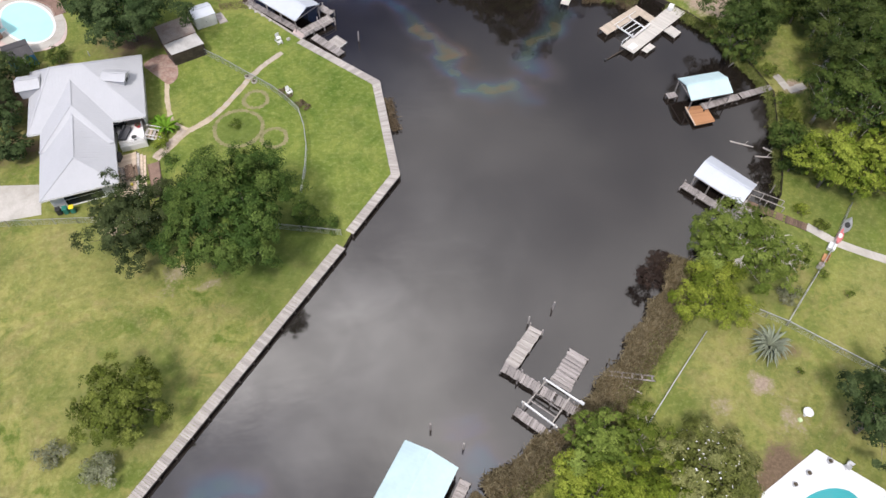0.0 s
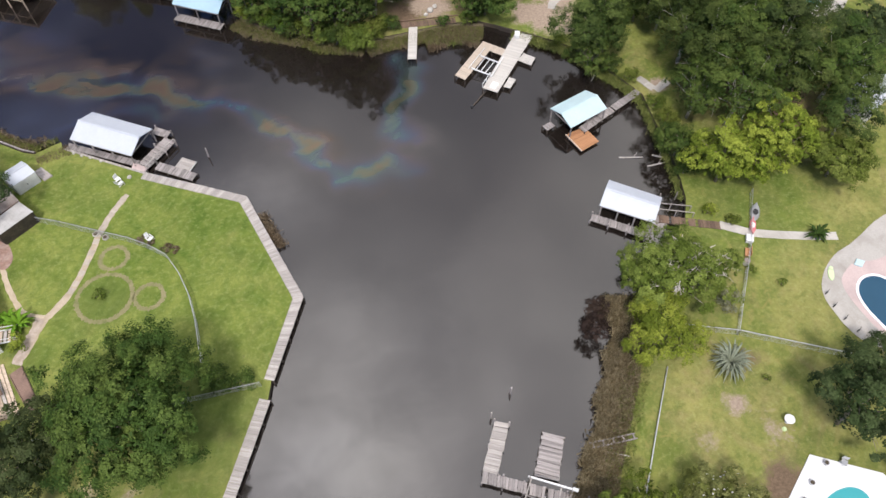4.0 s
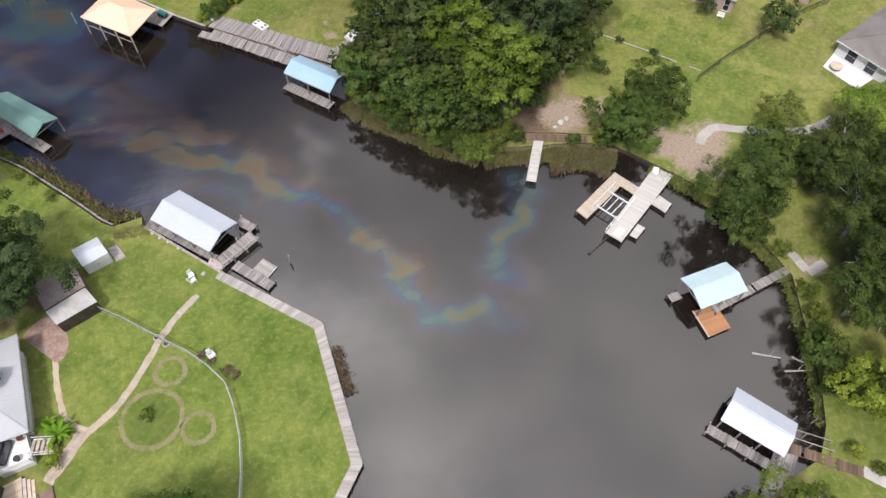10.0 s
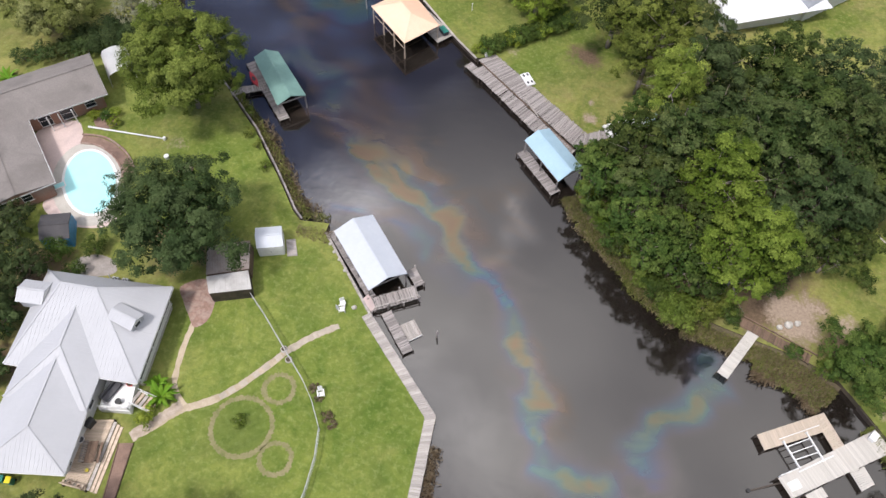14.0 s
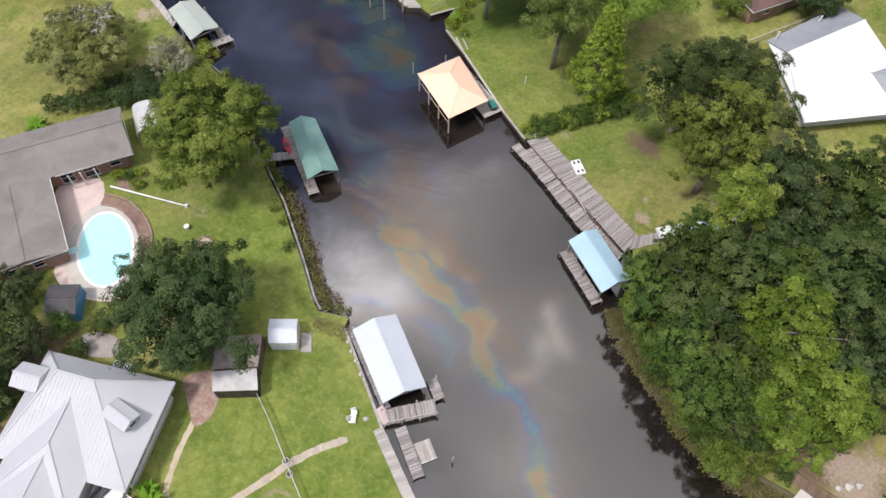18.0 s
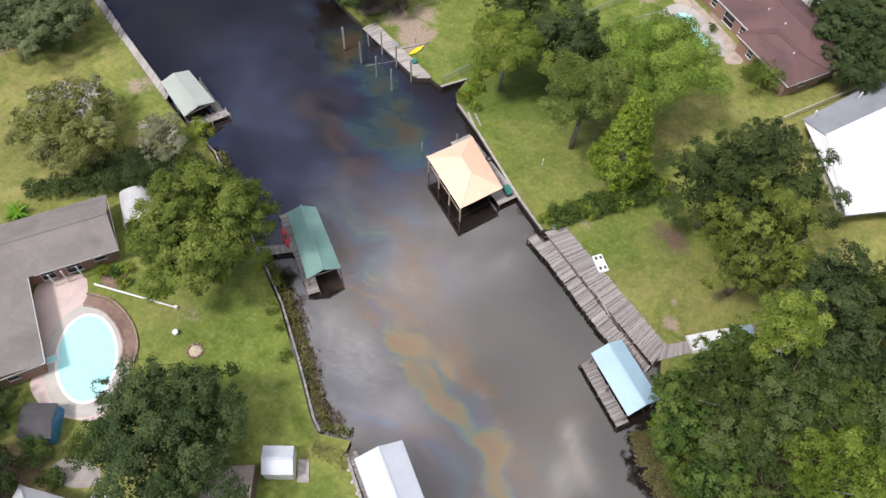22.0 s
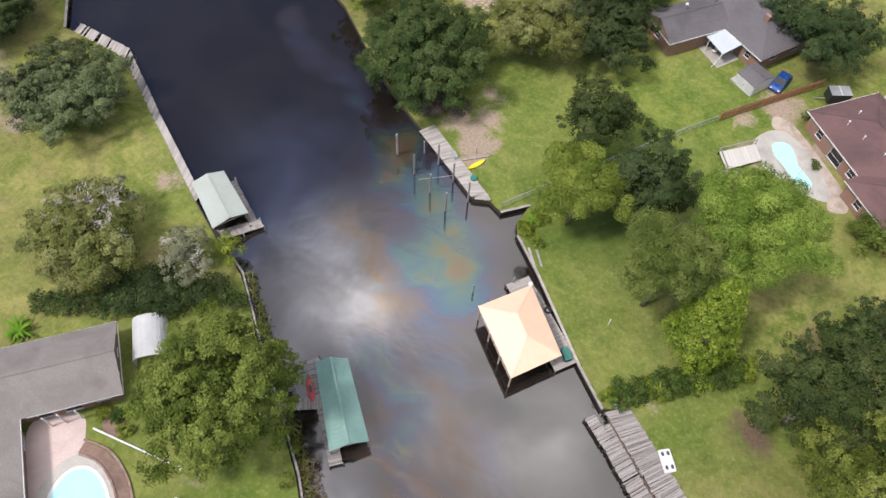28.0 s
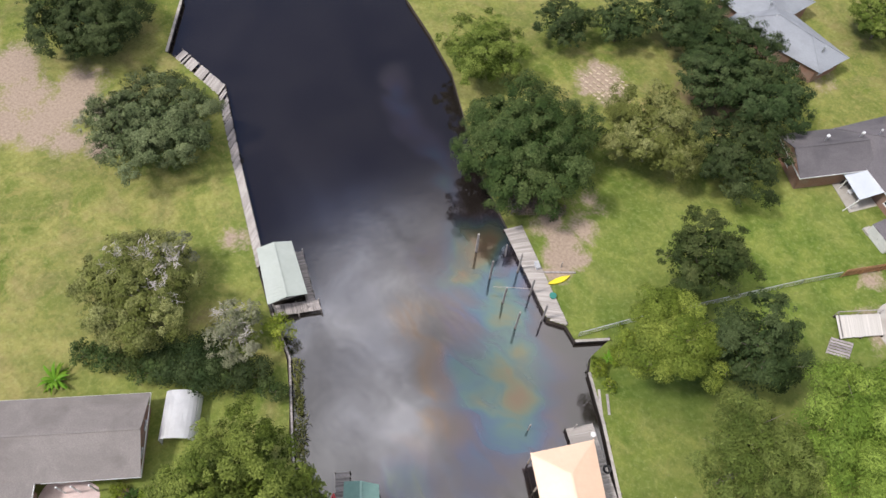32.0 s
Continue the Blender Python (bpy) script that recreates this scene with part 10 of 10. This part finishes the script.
for bx, by, br, bh, leafage in ((14.6, 51.6, 2.6, 3.0, LEAF_OLIVE), (17.6, 52.6, 2.0, 2.6, LEAF_OLIVE), (12.0, 53.6, 2.0, 3.2, LEAF_MID), (8.2, 57.4, 1.9, 2.6, LEAF_OLIVE), (3.6, 62.0, 2.0, 2.8, LEAF_OLIVE), (5.6, 59.4, 2.0, 3.0, LEAF_MID),
                                (13.2, 53.0, 1.6, 2.4, LEAF_WOOD), (10.9, 55.4, 1.9, 2.6, LEAF_OLIVE), (6.8, 58.2, 1.6, 2.0, LEAF_WOOD), (4.6, 60.8, 1.7, 2.6, LEAF_LIMEWOOD), (2.2, 63.4, 1.5, 2.0, LEAF_WOOD), (16.2, 52.0, 1.4, 1.8, LEAF_LIMEWOOD), (20.6, 53.2, 1.6, 1.8, LEAF_WOOD), (31.6, 50.0, 1.4, 1.5, LEAF_OLIVE), (28.2, 51.0, 1.1, 1.1, LEAF_MID), (33.4, 50.4, 1.3, 1.6, LEAF_WOOD), (24.4, 59.0, 2.2, 3.0, LEAF_MID), (1.2, 64.8, 1.6, 2.2, LEAF_LIME), (10.2, 54.6, 1.5, 2.0, LEAF_OLIVE), (19.8, 54.0, 1.5, 2.0, LEAF_OLIVE), (28.0, 63.2, 1.7, 2.2, LEAF_MID), (35.8, 63.4, 1.5, 1.6, LEAF_WOOD)):
    tree(bx, by, br, bh, leafage, "bush", "bushy green undergrowth at the marsh edge", "bush", name="bush")
tree(7.4, 74.4, 3.0, 19.0, LEAF_PINE, "pine", "pale green pine top above the wood", leaf=0.2, dense=1.4, group=WOODS)
# north-east yards
tree(4.2, 85.4, 6.0, 17.0, LEAF_OLIVE, label="tall yellow-green tree beside the lawn", leaf=0.19)
tree(-1.4, 93.4, 6.8, 16.0, LEAF_DEEP, label=OAK)
tree(0.8, 104.0, 4.0, 6.4, LEAF_DEEP, label="low dark green tree behind the hedge")
tree(4.0, 108.4, 3.8, 6.0, LEAF_OAK, label="low dark green tree behind the hedge")
tree(6.2, 95.6, 5.6, 14.5, LEAF_DEEP, label=OAK)
tree(-13.4, 96.2, 3.6, 16.5, LEAF_LIME, "cone", CON, leaf=0.2, dense=1.2)
tree(-33.1, 104.8, 5.6, 12.0, LEAF_PINE, "pine", PIN, leaf=0.2, dense=0.9, bare=0.16)
tree(-25.9, 110.8, 6.2, 12.4, LEAF_OAK, label=OAK + " on the lawn")
tree(-13.4, 107.6, 7.8, 16.0, LEAF_PINE, "pine", PIN, leaf=0.2, dense=0.9, bare=0.16)
tree(-20.3, 99.0, 5.9, 15.0, LEAF_PINEGREY, "pine", PIN, leaf=0.2, dense=0.9, bare=0.18)
tree(-61.0, 116.8, 9.7, 10.4, LEAF_DEEP, label=OAK + " on the bank", leaf=0.19)
tree(-76.6, 126.0, 6.4, 7.8, LEAF_OLIVE, label="green tree on the canal bank", dense=0.8)
tree(-50.6, 129.4, 7.6, 9.0, LEAF_PALEOLIVE, "spread", "yellowish tree with bare branches", dense=0.9, bare=0.15, bark=BARK_PALE)
tree(-40.8, 135.0, 6.6, 8.6, LEAF_OAK, label=OAK)
tree(-50.6, 148.0, 8.2, 9.0, LEAF_OAK, label=OAK + " beside the house")
tree(-42.6, 146.4, 6.2, 8.4, LEAF_OAK, label=OAK + " beside the house")
tree(-60.6, 152.6, 6.2, 8.4, LEAF_OAK, label=OAK + " beside the house")
tree(-35.7, 117.0, 5.9, 12.0, LEAF_DEEP, label=OAK + " on the mown lawn")
tree(-72.6, 139.6, 4.6, 6.6, LEAF_OAK, label=OAK)
tree(-66.8, 145.6, 4.6, 6.6, LEAF_OAK, label=OAK)
tree(-38.4, 174.5, 5.4, 7.0, LEAF_OLIVE, label=MIDL)
tree(-28.6, 172.0, 5.4, 7.0, LEAF_OAK, label=OAK)
tree(-13.4, 151.0, 7.4, 9.5, LEAF_OAK, "feather", "large dark feathery tree by the fence", leaf=0.25)
tree(-20.0, 153.6, 4.6, 7.6, LEAF_OAK, "feather", "large dark feathery tree by the fence", leaf=0.25)
tree(9.8, 134.0, 6.6, 9.0, LEAF_OAK, label="dark green tree behind the maroon house")
tree(9.4, 142.0, 6.6, 9.0, LEAF_OAK, label="dark green tree behind the maroon house")
tree(0.9, 122.2, 3.1, 3.2, LEAF_OLIVE, "bush", "round brownish-green crepe myrtle shrub", "bush", name="bush")
for bx, by, br in ((-8.2, 130.8, 0.8), (-11.6, 138.8, 1.0)):
    tree(bx, by, br, br * 1.3, LEAF_MID, "bush", "small garden shrub at the pool", "bush", name="bush", leaf=0.18)
tree(-57.6, 113.0, 2.6, 1.3, LEAF_BRUSH, "bush", "grey pile of dead brushwood on the bank", "brush pile", name="brush_pile", leaf=0.2, bare=0.15)
tree(-54.4, 114.2, 1.8, 1.0, LEAF_BRUSH, "bush", "grey pile of dead brushwood on the bank", "brush pile", name="brush_pile", leaf=0.2, bare=0.15)
tree(12.6, 127.4, 5.0, 7.5, LEAF_OAK, label="dark green tree behind the maroon house")
# hedge rows
for i in range(13):
    t = i / 12
    tree(-19.2 + 11.6 * t + 0.3 * math.sin(i * 2.1), 85.8 + 11.0 * t + 0.3 * math.cos(i * 1.7), 1.25 + 0.3 * (i % 3) + 0.5 * t, 1.2 + 0.3 * (i % 2) + 0.8 * t, LEAF_LIME if i % 4 == 0 else LEAF_MID, "bush", "overgrown green hedge shrub between the lawns", "bush", "hedge shrubs", name="hedge_shrub", leaf=0.19)
for bx, by, br in ((-37.0, 100.9, 1.2), (-36.4, 103.8, 1.4), (-37.2, 106.4, 1.2), (-35.0, 100.0, 0.8)):
    tree(bx, by, br, 1.1, LEAF_LIME, "bush", "bright green weeds at the bulkhead", "bush", name="bush", leaf=0.19)
for bx, by, br in ((43.2, -4.2, 0.7), (38.4, -6.6, 1.4), (45.4, -7.0, 0.7), (39.6, -3.0, 0.9), (36.2, -16.0, 0.5)):
    tree(bx, by, br, 0.8, LEAF_GREY if br > 1 else LEAF_OLIVE, "bush", "small scrubby bush on the lawn", "bush", name="bush", leaf=0.16, bare=0.2)
for bx, by, br in ((-44.8, 63.6, 1.2), (-43.2, 60.4, 1.3), (-41.4, 58.6, 1.2), (-47.0, 65.4, 1.2), (-39.0, 55.7, 1.1)):
    tree(bx - 0.6, by + 0.3, br * 0.75, 1.1, LEAF_OLIVE, "bush", "ragged green weeds on the bank edge", "bush", name="bush", leaf=0.17, bare=0.35)
for bx, by, br in ((-61.6, 56.2, 1.0), (-64.9, 56.4, 0.9), (-62.6, 57.9, 0.8)):
    tree(bx, by, br, 1.1, LEAF_LIME, "bush", "green garden shrub at the house corner", "bush", name="bush", leaf=0.19)


def fronds(x, y, radius, count, material, label, name, lift=0.5, width=0.16, z=0.0):
    """A rosette of arching fronds, each a folded tapering strip, on a short stem."""
    rng = np.random.default_rng(int(abs(x * 13 + y * 7)))
    root = thing(name, x, y, z, label, "palm")
    part("stem", rod((x, y, z - 0.05), (x, y, z + 0.5), 0.22, 0.16, 8), BARK, root)
    for i in range(count):
        a = i * 2.39996 + rng.uniform(-0.25, 0.25)
        r = radius * rng.uniform(0.55, 1.05)
        rise = lift * radius * (1.25 - i / count)
        bm = bmesh.new()
        prev = None
        for s in range(6):
            t = s / 5
            d, hgt = r * t, 0.45 + rise * math.sin(t * 2.2) - 0.35 * radius * t * t * (i / count)
            w = width * math.sin(math.pi * min(t * 0.85 + 0.15, 1.0)) + 0.012
            c, sn = math.cos(a), math.sin(a)
            row = [bm.verts.new((x + d * c - k * w * sn, y + d * sn + k * w * c, max(z + hgt - abs(k) * w * 0.35, z + 0.04))) for k in (-1, 0, 1)]
            if prev:
                bm.faces.new((prev[0], prev[1], row[1], row[0]))
                bm.faces.new((prev[1], prev[2], row[2], row[1]))
            prev = row
        part("frond", bm, material, root)
    return root


fronds(33.7, -12.9, 2.5, 120, LEAF_PALM, "grey-green pindo palm on the lawn", "palm", 0.62, 0.1)
fronds(-36.6, 24.0, 2.0, 26, LEAF_BANANA, "bright green banana clump beside the porch", "banana_plant", 0.5, 0.22)
fronds(-37.6, 25.2, 1.5, 18, LEAF_BANANA, "bright green banana clump beside the porch", "banana_plant", 0.5, 0.22)
fronds(-79.8, 58.6, 2.2, 24, LEAF_BANANA, "bright green cycad behind the house", "cycad", 0.4, 0.18)
fronds(-63.5, 57.0, 1.2, 20, LEAF_MID, "green cycad at the house corner", "cycad", 0.4, 0.14)
fronds(-36.0, 108.4, 1.5, 18, LEAF_BANANA, "bright green palmetto under the pine", "palmetto", 0.4, 0.16)
fronds(-37.0, 102.6, 1.0, 14, LEAF_BANANA, "bright green palmetto under the pine", "palmetto", 0.4, 0.16)
fronds(53.6, -3.4, 1.8, 24, LEAF_MID, "dark green palm beside the pool terrace", "palm", 0.45, 0.16)


def reeds(name, line, width, count, material, label, height=0.9, base=-0.65, seed=5):
    """Marsh grass: upright blades scattered along a bank."""
    rng = np.random.default_rng(seed)
    pts = np.array(line, float)
    seg = np.linalg.norm(np.diff(pts, axis=0), axis=1)
    cum = np.r_[0, np.cumsum(seg)]
    s = rng.uniform(0, cum[-1], count)
    i = np.clip(np.searchsorted(cum, s) - 1, 0, len(seg) - 1)
    t = (s - cum[i]) / seg[i]
    p = pts[i] + (pts[i + 1] - pts[i]) * t[:, None]
    d = (pts[i + 1] - pts[i]) / seg[i][:, None]
    edge = 0.78
    for k in range(6):
        edge = edge + rng.uniform(0.02, 0.06) * np.sin(s * rng.uniform(0.2, 1.3) + rng.uniform(0, 6))
    side = rng.uniform(0, 1, count) ** 0.85 * width * np.clip(edge, 0.4, 1.2) + np.abs(rng.normal(0, 0.3, count))
    p = p + np.stack([-d[:, 1], d[:, 0]], 1) * side[:, None]
    hgt = height * rng.uniform(0.5, 1.2, count)
    pos = np.c_[p, base + hgt * 0.5]
    lean = rng.normal(0, 0.45, (count, 3))
    lean[:, 2] = 1
    nrm = unit(np.c_[rng.normal(0, 1, (count, 2)), rng.uniform(0.2, 0.9, count)])
    me = leaves_mesh(name, pos, nrm, unit(lean), hgt * 0.5, 0.16, material, 0.1)
    return tagged(new(name, me), label, "reeds", kind="stuff")


MARSH = surface("olive marsh mud and stubble", (0.15, 0.12, 0.07), (0.09, 0.07, 0.04), (0.07, 0.065, 0.03), 5.0, 0.5, 0.95, bump=0.6, depth=0.1)


def marsh(line, reach, label, seed):
    """A low shelf of marsh in front of a bank, with a ragged outer edge."""
    rng = random.Random(seed)
    inner = smooth_line(line, 5)
    edge = offset_line(inner, 1.0)
    outer = []
    for i, (p, q) in enumerate(zip(inner, edge)):
        k = reach * (0.85 + 0.1 * math.sin(i * 0.55 + seed) + rng.uniform(-0.08, 0.08)) * min(1, i / 4 + 0.15, (len(inner) - 1 - i) / 4 + 0.15)
        outer.append((p[0] + (q[0] - p[0]) * k, p[1] + (q[1] - p[1]) * k))
    back = offset_line(inner, -0.5)
    bm = bmesh.new()
    rows = [[bm.verts.new((*b, -0.12)), bm.verts.new((*p, -0.16)), bm.verts.new((*mixp(p, o, 0.6), -0.62)), bm.verts.new((*o, -0.85)), bm.verts.new((*mixp(p, o, 1.08), -1.2))] for b, p, o in zip(back, inner, outer)]
    for r, q in zip(rows, rows[1:]):
        for k in range(4):
            bm.faces.new((r[k], q[k], q[k + 1], r[k + 1]))
    bmesh.ops.recalc_face_normals(bm, faces=bm.faces[:])
    tagged(part("marsh_shelf", bm, MARSH), label, "marsh", kind="structure")


S_MARSH = [(-2, -33), (2.2, -28.6), (6.5, -25.8), (11.0, -23.4), (14.9, -20.6), (18.5, -16.4), (20.8, -14.0), (23.2, -11.4), (25.5, -8.7), (27.6, -5.0), (29.2, -1.6)]
N_MARSH = [(33.6, 48.2), (29.0, 50.6), (24.5, 51.2), (20.5, 51.6), (16, 52.2), (12, 54.6), (8.4, 57.4), (5.3, 60.0), (2.4, 62.4), (0.4, 65.4)]
marsh(S_MARSH, 3.9, "brown marsh shelf along the lawn", 2)
marsh(N_MARSH, 2.1, "olive marsh shelf along the wood", 5)
marsh([(47.6, 25.8), (46.2, 31), (43.4, 38.4), (40.2, 42.6), (37.4, 45.4)], 1.3, "olive marsh shelf under the trees", 7)
reeds("marsh_reeds", S_MARSH, 4.5, 36000, REED, "brown marsh reeds along the water's edge", 1.05, base=-0.5, seed=3)
reeds("marsh_grass", offset_line(S_MARSH, -1.1), 3.2, 9000, REED_GREEN, "olive marsh grass at the lawn edge", 0.6, base=-0.2, seed=31)
reeds("marsh_reeds", N_MARSH, 2.6, 16000, REED, "brown dry reeds along the wooded bank", 0.7, seed=14)
reeds("marsh_grass", [(33.0, 48.6), (29.0, 50.4), (24.8, 51.2)], 4.6, 6000, REED_GREEN, "green marsh grass beside the pier", 0.75, seed=24)
reeds("marsh_reeds", [(33.0, 48.6), (29.0, 50.4), (24.8, 51.2)], 5.0, 4500, REED, "brown dry reeds beside the pier", 0.85, seed=25)
reeds("marsh_grass", N_MARSH, 2.6, 14000, REED_GREEN, "olive marsh grass along the wooded bank", 0.75, seed=4)
reeds("marsh_grass", [(47.6, 25.8), (46.2, 31), (43.4, 38.4), (40.2, 42.6), (37.4, 45.4)], 1.7, 6500, REED_GREEN, "olive marsh grass under the trees", 0.9, seed=6)
reeds("marsh_grass", [(42.6, 8), (43.8, 11), (45.1, 15.2), (46.3, 20.7), (47.6, 25.8)], 0.9, 2600, REED_GREEN, "thin marsh grass under the trees", 0.7, seed=8)
reeds("bank_weeds", [(-28.6, 50.8), (-32.0, 50.2), (-35.8, 53.8), (-40.0, 58.2), (-43.6, 61.8), (-48.6, 65.8), (-56, 71.6), (-63.6, 77.9)][::-1], 1.4, 2600, REED_GREEN, "ragged weeds along the timber bulkhead", 0.9, seed=9)
reeds("bank_weeds", [(-30.6, 50.6), (-33.2, 51.2), (-35.8, 53.8), (-40.0, 58.2), (-44.6, 62.6)][::-1], 2.4, 1500, REED, "ragged pale weeds in the shallows", 0.8, seed=15)
reeds("bank_weeds", [(-7.0, 22.2), (-7.6, 25.4), (-7.9, 28.2)][::-1], 1.3, 900, REED, "ragged weeds below the walkway", 0.7, seed=10)
reeds("bank_weeds", [(-31.8, 47.4), (-27.4, 47.4)], 2.4, 650, REED, "dry brown weeds behind the shed", 0.4, 0.0, seed=12)
